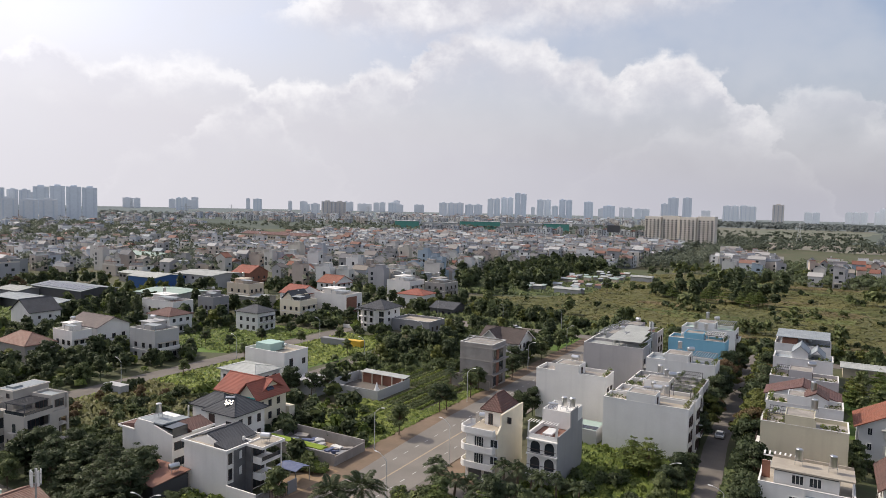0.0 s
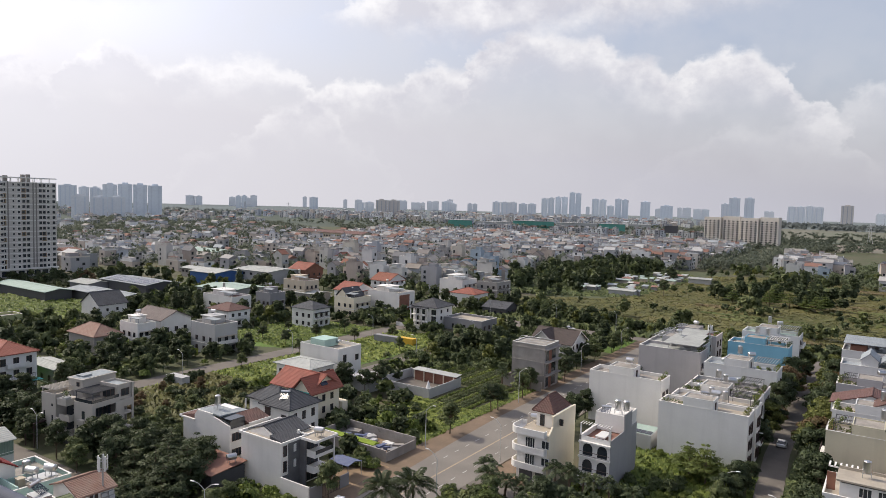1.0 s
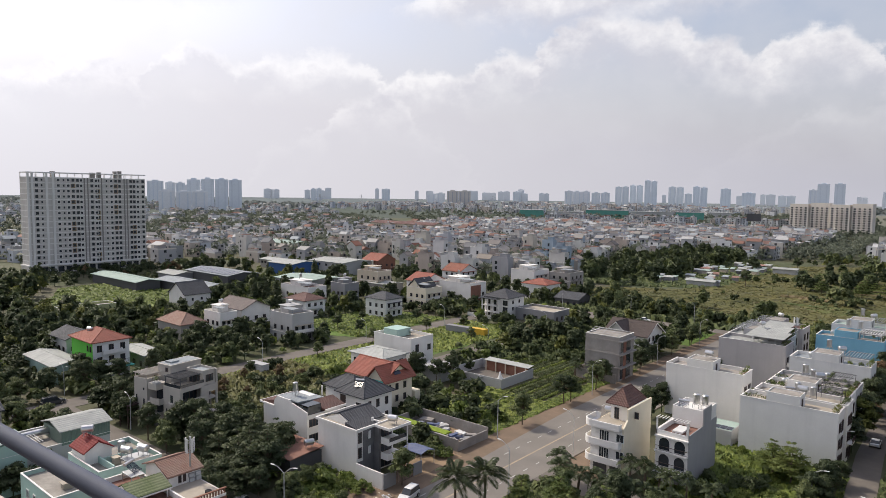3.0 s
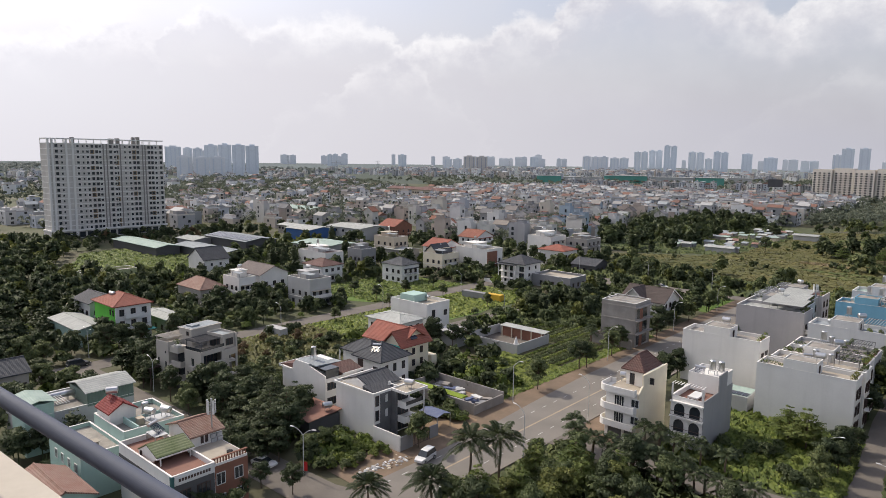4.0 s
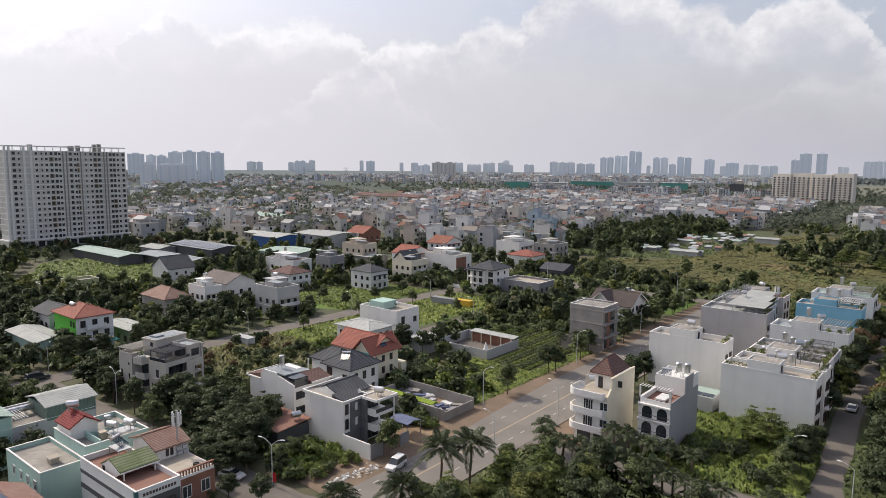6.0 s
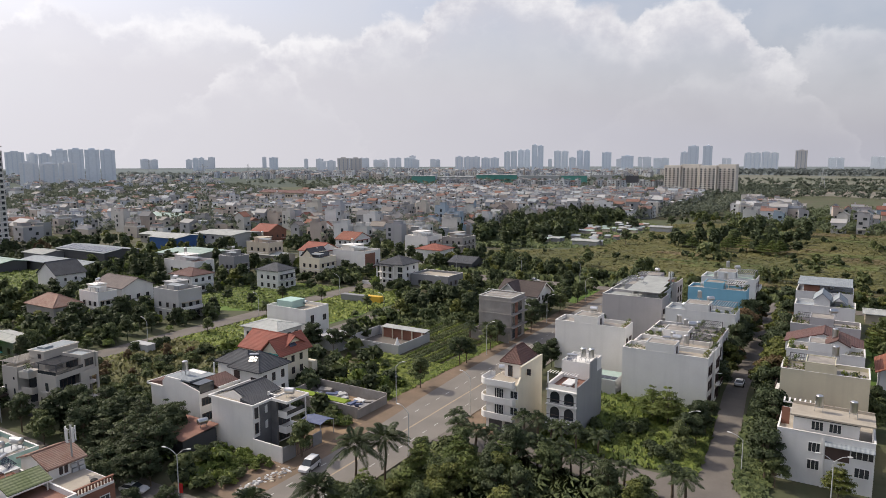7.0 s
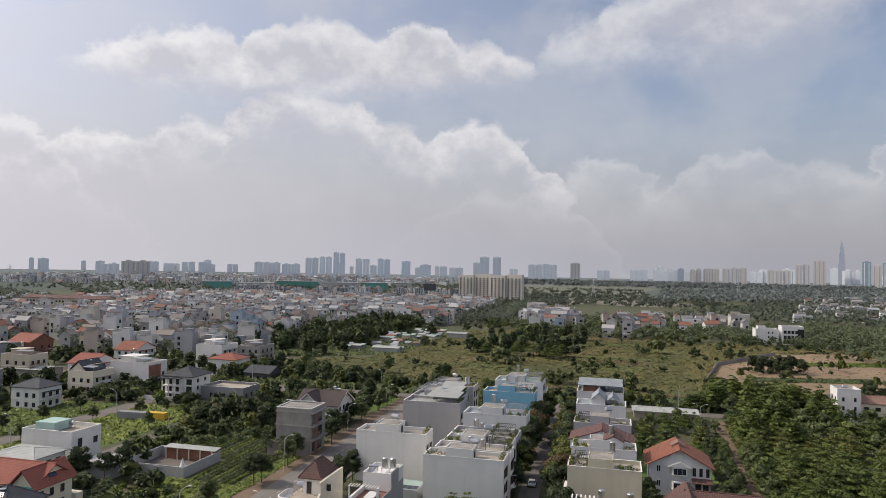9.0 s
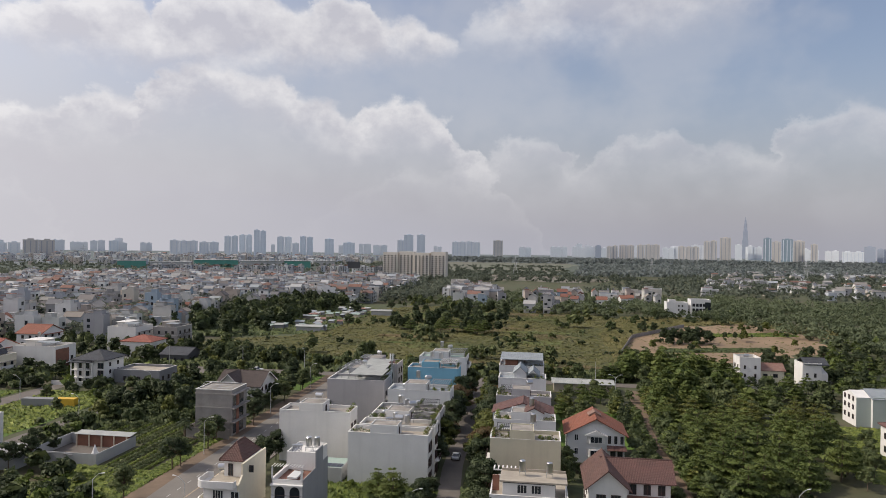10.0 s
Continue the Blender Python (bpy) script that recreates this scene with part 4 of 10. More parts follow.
part("stone_pier", Shape().box(b[2], b[1] + 4.0, 0, b[2] + 1.5, b[1] + 4.4, 8.4), STONE, ob, "grey stone pier")
for z in (3.5, 6.2):
    window(ob, b, "x+", 0.75, z, 0.8, 1.9, True, 0)
    part("wall_lamp", Shape().prism([(b[1] + 2.6, z + 0.4), (b[1] + 3.1, z + 0.4), (b[1] + 3.1, z + 1.8), (b[1] + 2.6, z + 1.6)], b[2] + 0.14, b[2] + 0.3, "x"), FRAME_W, ob, "slanted white wall lamp")
for z, out in ((3.0, 3.3), (5.75, 3.5)):
    part("balcony", Shape().box(b[2], b[1] + 4.4, z - 0.22, b[2] + out, b[3] + 0.2, z).box(b[2] + 1.5, b[1] + 4.4, z, b[2] + out, b[1] + 4.55, z + 1.0).box(b[2] + out - 0.15, b[1] + 4.55, z, b[2] + out, b[3] + 0.2, z + (0.35 if z > 5 else 1.0)), WHITE, ob)
    part("glass_rail", Shape().box(b[2] + out - 0.1, b[1] + 4.6, z + 0.35, b[2] + out - 0.06, b[3] + 0.1, z + 1.05), GLASS, ob)
    window(ob, (b[0], b[1], b[2] + 0.05, b[3]), "x+", 6.7, z + 0.1, 3.6, 2.3, True, 3)
window(ob, (b[0], b[1], b[2] + 0.05, b[3]), "x+", 6.7, 0.3, 3.6, 2.2, True, 3)
part("column", Shape().tube((b[2] + 3.7, b[3] - 0.1, 0), (b[2] + 3.7, b[3] - 0.1, 8.42), 0.13, n=10), WHITE, ob)
water_tank(-82.3, 83.6, 8.62, 20)
tagged(part("garden_wall", Shape().box(-84.55, 76.75, -0.2, -77.9, 77.0, 2.9), WHITE), "plain white garden wall beside a house", "wall")
tagged(part("garden_wall", Shape().box(-78.1, 77.05, -0.2, -77.9, 80.0, 2.6).box(-78.1, 84.4, -0.2, -77.9, 86.6, 2.3), GREY), "grey front garden wall with a gateway", "wall")
gate = thing("gate", "dark sliding steel gate of a house", "gate", pose(-78.0, 82.2, 0))
for k in range(12):
    part("bar", Shape().box(-0.03, -2.1 + k * 0.38, 0.05, 0.03, -2.06 + k * 0.38, 2.1), FRAME_D, gate)
part("gate_frame", Shape().box(-0.04, -2.15, 0.05, 0.04, 2.15, 0.15).box(-0.04, -2.15, 2.05, 0.04, 2.15, 2.15), FRAME_D, gate)
FOOT.append((-86, 76, -78, 92))
cp = thing("carport", "blue tarpaulin carport with slim posts", "canopy", pose(-81.2, 89.2, 0))
part("tarpaulin", Shape().prism([(-1.9, 2.9), (0, 3.3), (1.9, 2.8), (1.9, 2.72), (0, 3.22), (-1.9, 2.82)], -2.4, 2.4, "x"), TARP, cp)
for sx in (-2.3, 2.3):
    for sy in (-1.8, 1.8):
        part("post", Shape().box(sx - 0.05, sy - 0.05, 0, sx + 0.05, sy + 0.05, 2.78), GALV, cp)

ob, b = house("house", "white three-storey house with brown roof edge and glazed attic", -114.0, 78.4, -100.0, 86.6, 7.3, WHITE, "flat", TILE_BROWN, parapet=0.0)
part("raised_wall", Shape().prism([(b[0] + 3.6, 7.3), (b[2] - 0.02, 7.3), (b[2] - 0.02, 7.9), (b[2] - 5.2, 9.0), (b[2] - 5.2, 9.35), (b[0] + 4.6, 9.35), (b[0] + 3.6, 8.2)], b[1] - 0.02, b[1] + 0.25, "y"), WHITE, ob)
part("attic", Shape().box(b[0] + 4.6, b[1] + 0.25, 7.3, b[2] - 5.2, b[3] - 2.0, 9.1), WHITE, ob)
part("attic_roof", Shape().prism([(b[1] + 0.25, 9.36), (b[3] - 1.6, 9.0), (b[3] - 1.6, 8.86), (b[1] + 0.25, 9.1)], b[0] + 4.3, b[2] - 3.0, "x"), SHEET_GREY, ob)
part("terrace_glass", Shape().box(b[2] - 5.15, b[1] + 0.3, 7.5, b[2] - 0.2, b[1] + 0.38, 8.7).box(b[2] - 0.28, b[1] + 0.4, 7.3, b[2] - 0.2, b[1] + 3.6, 9.0).box(b[2] - 3.0, b[1] + 0.4, 8.9, b[2] - 0.2, b[1] + 3.6, 9.0), GLASS, ob, "dark glazed roof terrace")
part("tile_slope", Shape().prism([(b[0] + 3.2, 8.2), (b[0] - 0.9, 7.35), (b[0] - 0.9, 7.2), (b[0] + 3.2, 7.3)], b[1] + 0.25, b[3] + 0.5, "y"), TILE_BROWN, ob, "brown tiled roof slope")
part("tile_slope", Shape().prism([(b[2] - 3.0, 9.0), (b[2] + 0.9, 7.9), (b[2] + 0.9, 7.74), (b[2] - 3.0, 7.6)], b[1] + 3.7, b[3] + 0.6, "y"), TILE_BROWN, ob, "brown tiled roof slope")
part("white_fascia", Shape().box(b[2] + 0.9, b[1] + 3.6, 7.55, b[2] + 1.05, b[3] + 0.7, 7.98), WHITE, ob)
part("white_fascia", Shape().box(b[0] - 1.05, b[1] - 0.2, 7.05, b[0] - 0.9, b[3] + 0.5, 7.42).box(b[0] - 0.9, b[1] - 0.2, 7.0, b[0] + 3.6, b[1] - 0.03, 7.3), WHITE, ob)
part("plinth", Shape().box(b[2], b[1], 0, b[2] + 0.08, b[3], 1.5), GREY, ob)
window_rows(ob, b, "x+", (1.6, 5.4), (2.0, 5.0), 2.2, 1.5, True, 2)
water_tank(-107.2, 81.2, 9.3, 0, True)
FOOT.append((-102, 69, -93, 77))
sh = thing("shop_annexe", "low dark shop with a brown sheet roof", "shop", pose(-97.2, 73.0, 0))
part("wall", Shape().box(-4.5, -3.5, -0.2, 3.8, 3.5, 3.2), DARKGREY, sh)
part("roof", Shape().prism([(-3.8, 3.2), (3.8, 3.7), (3.8, 3.85), (-3.8, 3.35)], -4.8, 4.1, "x"), TERRACE, sh)
for i in range(7):
    part("sign_bar", Shape().box(-3.6 + i * 0.5, -3.62, 2.2, -3.25 + i * 0.5, -3.5, 2.6), SIGNGOLD, sh)
water_tank(-94.6, 74.6, 3.6, 70)

ob, b = house("villa", "white villa with hipped charcoal tile roofs", -108.6, 93.4, -100.4, 101.6, 7.2, WHITE, "hip", TILE_GREY, 2.9, over=0.6)
window_rows(ob, b, "x+", (1.6, 4.0, 6.6), (1.4, 4.6), 0.9, 1.7, True)
window(ob, b, "y-", 6.6, 5.4, 1.5, 0.6, True, 2)
part("door", Shape().box(b[0] + 0.9, b[1] - 0.06, 4.2, b[0] + 2.6, b[1] + 0.02, 6.8), FRAME_D, ob, "brown panelled balcony door")
part("wing", Shape().box(b[0] - 6.6, b[1] + 2.2, -0.2, b[0] + 0.02, b[3] + 0.4, 6.9), WHITE, ob)
r = Shape()
hip_roof(r, b[0] - 6.6, b[1] + 2.2, b[0] + 2.5, b[3] + 0.4, 7.1, 2.3, 0.6)
part("wing_roof", r, TILE_GREY, ob, "lower charcoal tiled hip roof")
part("wing_shutter", Shape().box(b[0] - 5.6, b[1] + 2.12, 3.9, b[0] - 0.6, b[1] + 2.22, 6.4), FRAME_W, ob)
balcony(ob, (b[0] - 6.6, b[1] + 2.2, b[0], b[3]), "y-", 3.4, 3.8, 6.2, 1.5, WHITE, False)
part("corner_post", Shape().box(b[0] - 6.5, b[1] + 0.8, 0, b[0] - 6.25, b[1] + 1.05, 6.9), WHITE, ob)
FOOT.append((-116, 94, -108, 103))
solar_heater(-104.0, 95.4, 8.6, 30)
ob, b = house("villa", "cream villa with steep red tile roofs and green gable", -118.6, 105.2, -106.2, 113.8, 7.6, CREAM, "x", TILE_RED, 2.8, over=0.6)
wing = Shape()
gable_roof(wing, b[2] - 4.5, b[1] - 1.2, b[2] + 1.2, b[3] - 0.4, 7.6, 2.8, "y", 0.5)
part("cross_roof", wing, TILE_RED, ob)
ge = Shape().box(b[2] - 4.3, b[1] - 1.0, -0.2, b[2] + 0.9, b[3] - 0.6, 7.6)
gable_end(ge, b[2] - 4.3, b[1] - 1.0, b[2] + 0.9, b[3] - 0.6, 7.6, 2.7, "y")
part("cross_wing", ge, CREAM, ob)
part("gable_awning", Shape().prism([(b[1] - 1.6, 7.0), (b[1] - 1.0, 7.5), (b[1] - 1.0, 7.4), (b[1] - 1.6, 6.9)], b[2] - 4.0, b[2] + 0.6, "x"), TEAL, ob, "teal green awning")
bx = (b[0], b[1], b[2] + 0.9, b[3])
window_rows(ob, bx, "x+", (0.6, 3.0, 5.6), (2.2, 4.9), 0.9, 1.5, True)
lat = part("lattice", Shape().grid([b[2] - 3.9 + k * 0.24 for k in range(19)], [1.0 + k * 0.55 for k in range(12)], lambda i, j: i % 3 == 0 or j % 3 == 0, lambda u, v, k: (u, k, v), (b[1] - 1.16, b[1] - 1.04)), PALEGREY, ob, "white ornamental lattice screen")
part("lattice_back", Shape().box(b[2] - 3.8, b[1] - 1.03, 1.0, b[2] + 0.4, b[1] - 1.01, 6.9), GREY, lat)
part("roof_panel", Shape().prism([(b[2] - 0.9, 9.7), (b[2] + 0.7, 8.35), (b[2] + 0.7, 8.45), (b[2] - 0.9, 9.8)], b[1] + 2.6, b[1] + 4.6, "y"), SOLAR, ob, "slanted solar panel on the tiles")
part("porch_block", Shape().box(b[2] - 1.0, b[3] - 0.2, -0.2, b[2] + 1.6, b[3] + 1.6, 3.6), CREAM, ob)
ob, b = house("house", "white two-storey house with a shallow white sheet roof", -134.0, 120.0, -121.8, 128.6, 7.0, WHITE, "hip", SHEET_WHITE, 1.1, over=0.7)
window_rows(ob, b, "y-", (1.6, 4.5, 7.8, 10.6), (4.6,), 0.9, 1.2, True)
window_rows(ob, b, "x+", (1.6, 4.0, 6.6), (4.0,), 1.3, 2.0, True)
balcony(ob, b, "x+", 4.2, 3.4, 7.0, 1.2, WHITE, False)
ob, b = house("house", "white flat-roofed house with a green roof room", -139.6, 133.8, -125.0, 143.2, 8.6, WHITE, "flat", PALESLAB)
part("roof_room", Shape().box(b[0] + 2.5, b[1] + 1.5, 8.8, b[0] + 8.0, b[1] + 7, 10.9), MINT, ob, "mint green roof room")
window(ob, b, "x+", 2.6, 5.4, 1.3, 2.2, True)
window(ob, b, "x+", 7.6, 5.4, 1.3, 1.6, True)
water_tank(-131.5, 140.5, 8.7, 0)
FOOT.append((-121, 128, -112, 142))
tagged(part("roof_shed", Shape().box(-120.8, 132, -0.2, -112.5, 139, 3.6).box(-121.1, 131.7, 3.6, -112.2, 139.3, 3.75), PALEGREY), "low grey flat-roofed shed", "shed")

# grey angular house with deep balconies
ANGULAR = stucco("beige_grey_render", (0.47, 0.44, 0.40), 0.3)
ob = thing("modern_house", "beige-grey angular four-storey house with deep dark balconies", "house", pose(-126.2, 67.0, 0, 0, 0, 9))
FOOT.append((-142, 62, -125, 80))
# The shade of the deep balconies is put into this inner-wall colour.
CORE = stucco("recess_render", (0.20, 0.19, 0.18), 0.2)
part("ground_floor", Shape().box(-13.0, 1.2, -0.2, -1.0, 9.3, 2.7), DARKGREY, ob, "recessed dark ground floor")
part("core", Shape().box(-13.4, 1.6, 2.7, -1.9, 9.3, 9.0), CORE, ob, "recessed inner walls with balcony shade painted in")
for z in (2.7, 5.85, 8.75):
    part("floor_slab", Shape().box(-5.3, 0.02, z, -0.02, 9.4, z + 0.25), ANGULAR, ob)
part("south_wall", Shape().box(-5.3, 0, 2.7, -0.0, 0.3, 9.7).box(-5.3, 0.3, 2.7, -5.0, 1.7, 9.7), ANGULAR, ob)
for x, z, w, h in ((-4.3, 3.9, 0.35, 1.1), (-1.2, 3.6, 0.35, 1.2), (-2.6, 6.4, 0.8, 1.6)):
    part("slit_window", Shape().box(x - w / 2, -0.05, z, x + w / 2, 0.05, z + h), GLASS, ob)
part("window_box", Shape().box(-3.6, -0.7, 5.8, -1.8, 0.02, 6.4), ANGULAR, ob)
part("east_panel", Shape().box(-0.3, 5.2, 2.7, 0, 7.2, 9.0), ANGULAR, ob)
part("pier", Shape().box(-0.3, 0.3, 2.7, 0.0, 0.7, 9.7), ANGULAR, ob)
part("pier", Shape().box(-0.35, 9.0, 2.7, 0.0, 9.45, 12.0), ANGULAR, ob)
part("slit_window", Shape().box(-0.04, 6.0, 4.2, 0.05, 6.5, 5.5), GLASS, ob)
for y0, y1, z, out in ((3.2, 7.2, 2.95, 0.55), (3.0, 5.9, 6.1, 0.55), (5.2, 9.0, 7.7, 0.05)):
    part("balcony", Shape().box(-0.2, y0, z - 0.22, out, y1, z).box(out - 0.14, y0, z, out, y1, z + 1.05).box(-0.2, y0, z, out - 0.14, y0 + 0.14, z + 1.05), ANGULAR, ob)
for z in (2.95, 6.1):
    part("glass_rail", Shape().box(-0.12, 0.7, z, -0.06, 3.2, z + 1.0), GLASS, ob)
    window(ob, (-13.4, 1.6, -1.9, 9.3), "x+", 2.1, z, 3.6, 2.4, True, 3)
    window(ob, (-13.4, 1.6, -1.9, 9.3), "x+", 6.4, z, 1.8, 2.4, True, 1)
part("terrace_parapet", Shape().box(-0.2, 0.7, 9.0, 0.0, 6.0, 9.75), ANGULAR, ob)
part("terrace_parapet", Shape().box(-5.3, 1.7, 9.0, -5.1, 2.4, 9.75), ANGULAR, ob)
part("glass_rail", Shape().box(-5.0, 0.1, 9.7, -0.1, 0.16, 10.3).box(-0.14, 0.3, 9.75, -0.08, 6.0, 10.35), GLASS, ob)
part("terrace_floor", Shape().box(-5.2, 0.3, 9.0, -0.2, 6.0, 9.06), PALESLAB, ob)
part("roof_box", Shape().box(-5.6, 6.0, 9.0, -0.36, 9.4, 11.6).ring(-5.6, 6.0, -0.36, 9.4, 11.6, 12.1, 0.18), ANGULAR, ob)
part("box_roof", Shape().box(-5.42, 6.18, 11.6, -0.54, 9.22, 11.66), SHEET_GREY, ob)
window(ob, (-5.6, 6.0, -0.36, 9.4), "x+", 1.6, 9.6, 1.9, 1.5, True, 1)
window(ob, (-5.6, 6.0, -0.36, 9.4), "y-", 2.6, 9.2, 3.4, 2.1, True, 2)
pg = Shape().box(-6.0, 0.9, 11.2, -1.0, 1.05, 11.4).box(-6.0, 5.6, 11.2, -1.0, 5.75, 11.4)
for i in range(13):
    pg.box(-6.0 + i * 0.4, 0.7, 11.4, -5.88 + i * 0.4, 5.95, 11.52)
for q in (-5.9, -1.15):
    pg.box(q, 0.9, 9.0, q + 0.14, 1.05, 11.2)
split_boxes("pergola", "batten", pg, DARKGREY, ob)
part("side_block", Shape().box(-13.8, -0.8, 2.7, -9.6, 7.0, 9.6).ring(-13.8, -0.8, -9.6, 7.0, 9.6, 10.5, 0.18), ANGULAR, ob)
part("side_floor", Shape().box(-13.6, -0.6, 9.6, -9.8, 6.8, 9.66), PALESLAB, ob)
for x, z, h in ((-10.6, 5.0, 1.2), (-10.6, 8.0, 0.5), (-13.0, 5.2, 1.6)):
    part("slit_window", Shape().box(x - 0.2, -0.85, z, x + 0.2, -0.75, z + h), GLASS, ob)
sp = Shape()
for i in range(8):
    sp.box(-14.0 + i * 0.6, -0.9, 11.3, -13.86 + i * 0.6, 6.6, 11.44)
for q in (-13.7, -9.9):
    sp.box(q, -0.7, 9.6, q + 0.14, -0.56, 11.3).box(q, 6.4, 9.6, q + 0.14, 6.54, 11.3)
split_boxes("pergola", "batten", sp, ANGULAR, ob)
part("porch_roof", Shape().box(-15.6, -3.4, 4.7, -12.4, -0.8, 4.9), FRAME_D, ob)
for q in (-15.4, -12.7):
    part("porch_post", Shape().box(q, -3.3, 0, q + 0.15, -3.15, 4.7), FRAME_D, ob)
for z, x0, x1 in ((2.95, -9.2, -6.4), (5.9, -9.6, -6.0)):
    part("balcony", Shape().box(-9.6, -1.0, z - 0.25, -5.3, 1.6, z).box(x0 + 1.2, -1.0, z, x1 + 0.6, -0.85, z + 1.0).box(x1 + 0.45, -0.85, z, x1 + 0.6, 0.6, z + 1.0), ANGULAR, ob)
    part("glazing", Shape().box(-9.5, 1.45, z, -5.4, 1.58, z + 2.5), GLASS, ob)
part("planter_box", Shape().box(-9.0, -0.9, 8.6, -6.3, 1.6, 9.9), ANGULAR, ob)
part("stair_block", Shape().box(-11.0, 3.0, 9.0, -6.8, 10.6, 12.7).box(-11.2, 2.8, 12.7, -6.6, 10.8, 12.95), ANGULAR, ob)
part("stair_roof", Shape().box(-10.8, 3.2, 12.95, -7.0, 10.4, 13.0).box(-10.0, 4.0, 13.0, -8.0, 6.0, 13.35), SHEET_GREY, ob)
window(ob, (-11.0, 3.0, -6.8, 10.6), "y-", 2.9, 11.4, 0.8, 0.9, True, 0)
planter(-133.8, 65.0, -132.0, 66.0, 9.9, 690)

# walled yards and the half-built brick house
yd = thing("walled_yard", "roofless walled yard with a lean-to shed and sheeting", "yard", pose(-106, 145.5, 0))
part("wall", Shape().ring(-8.5, -7.5, 8.7, 7.6, -0.1, 2.6, 0.2), PALEGREY, yd)
part("lean_to_roof", Shape().prism([(4.9, 3.0), (7.7, 3.3), (7.7, 3.4), (4.9, 3.1)], -6.0, 8.8, "x"), SHEET_WHITE, yd)
part("tarpaulin", Shape().loft([[(-8.2 + 1.6 * k, -7.6 + 0.5 * math.sin(k * 1.7), 2.5 - 0.3 * abs(math.sin(k * 1.1))) for k in range(8)] + [(3.0 - 1.6 * k, -4.6 + 0.7 * math.sin(k * 2.1), 0.4 + 0.5 * abs(math.sin(k * 1.3))) for k in range(8)], [(-8.2 + 1.6 * k, -7.5 + 0.5 * math.sin(k * 1.7), 2.56 - 0.3 * abs(math.sin(k * 1.1))) for k in range(8)] + [(3.0 - 1.6 * k, -4.5 + 0.7 * math.sin(k * 2.1), 0.46 + 0.5 * abs(math.sin(k * 1.3))) for k in range(8)]]), GREY, yd, "grey sheeting hung over the wall")
part("lean_to_back", Shape().box(-5.8, 5.6, 0, 8.3, 5.8, 2.9), BRICKRED, yd)
for i in range(5):
    part("post", Shape().box(-5.5 + i * 3.3, 4.9, 0, -5.2 + i * 3.3, 5.15, 3.0), BEIGE, yd)
part("floor", Shape().box(-8.3, -7.3, 0.0, 8.5, 7.4, 0.08), OLDROAD, yd)
FOOT.append((-115, 137, -96, 154))
ub = thing("plastic_sheet", "crumpled white plastic sheet hung on a pole", "sheet", pose(-101.5, 143.5, 0.08))
part("sheet", Shape().loft([[(1.3 * math.cos(a) * (1 + 0.25 * math.sin(3 * a)), 1.3 * math.sin(a), 0) for a in np.linspace(0, 5.6, 9)], [(0.5 * math.cos(a), 0.5 * math.sin(a), 1.5) for a in np.linspace(0, 5.6, 9)], [(0.08 * math.cos(a), 0.08 * math.sin(a), 2.9) for a in np.linspace(0, 5.6, 9)]]), FRAME_W, ub)
yd = thing("walled_yard", "grey block-walled yard with stacked building material", "yard", pose(-88.4, 103.3, 0))
part("wall", Shape().box(-9.4, 4.6, -0.1, 9.2, 4.85, 2.4).box(8.95, -4.7, -0.1, 9.2, 4.6, 1.9).box(-9.4, -4.95, -0.1, 9.2, -4.7, 2.4).box(-9.4, -4.7, -0.1, -9.15, 4.6, 2.4), CONCRETE, yd)
part("floor", Shape().box(-9.1, -4.7, 0, 8.9, 4.6, 0.07), SAND, yd)
FOOT.append((-98, 98, -79, 109))
hd = thing("lime_canopy", "long lime green fabric canopy over a wall", "canopy", pose(-89.0, 99.9, 0))
part("fabric", Shape().prism([(-1.0, 2.5), (0, 2.8), (1.0, 2.5), (1.0, 2.35), (-1.0, 2.35)], -8.0, 6.2, "x"), CONTAINER, hd)
for i in range(4):
    part("post", Shape().box(-7.5 + i * 4.2, -0.9, 0, -7.4 + i * 4.2, -0.8, 2.4), GALV, hd)
rnd = random.Random(9)
for i in range(46):
    x, y = -96 + rnd.random() * 15.0, 101.6 + rnd.random() * 5.4
    w, d, hh = 0.4 + rnd.random() * 1.1, 0.4 + rnd.random() * 1.1, 0.25 + rnd.random() * 0.7
    s = Shape().box(-w, -d, 0, w, d, hh)
    tagged(part("crate", s, rnd.choice([PALEGREY, GREY, TARP, CONCRETE, DARKGREY, FRAME_W, CONCRETE, WARMGREY]), None, at=pose(x, y, 0.07, 0, 0, rnd.random() * 90)), "stack of building material or sheeting in a yard", "building material", "yard piles")

ob, b = house("unfinished_house", "bare concrete and brick house still being built", -88.2, 165.0, -78.2, 174.0, 11.8, CONCRETE, "flat", ROOFSLAB, parapet=0.3)
fr = Shape()
for k in range(8):
    fr.tube((b[0] + 0.6 + k * 1.25, b[1], 12.0), (b[0] + 0.6 + k * 1.25, (b[1] + b[3]) / 2, 13.2), 0.05, n=4)
    fr.tube((b[0] + 0.6 + k * 1.25, b[3], 12.0), (b[0] + 0.6 + k * 1.25, (b[1] + b[3]) / 2, 13.2), 0.05, n=4)
for k in range(7):
    y = b[1] + (b[3] - b[1]) * k / 6
    z = 12.0 + 1.2 * (1 - abs(k - 3) / 3)
    fr.tube((b[0] + 0.4, y, z), (b[2] - 0.4, y, z), 0.05, n=4)
part("roof_frame", fr, GALV, ob, "open steel roof frame")
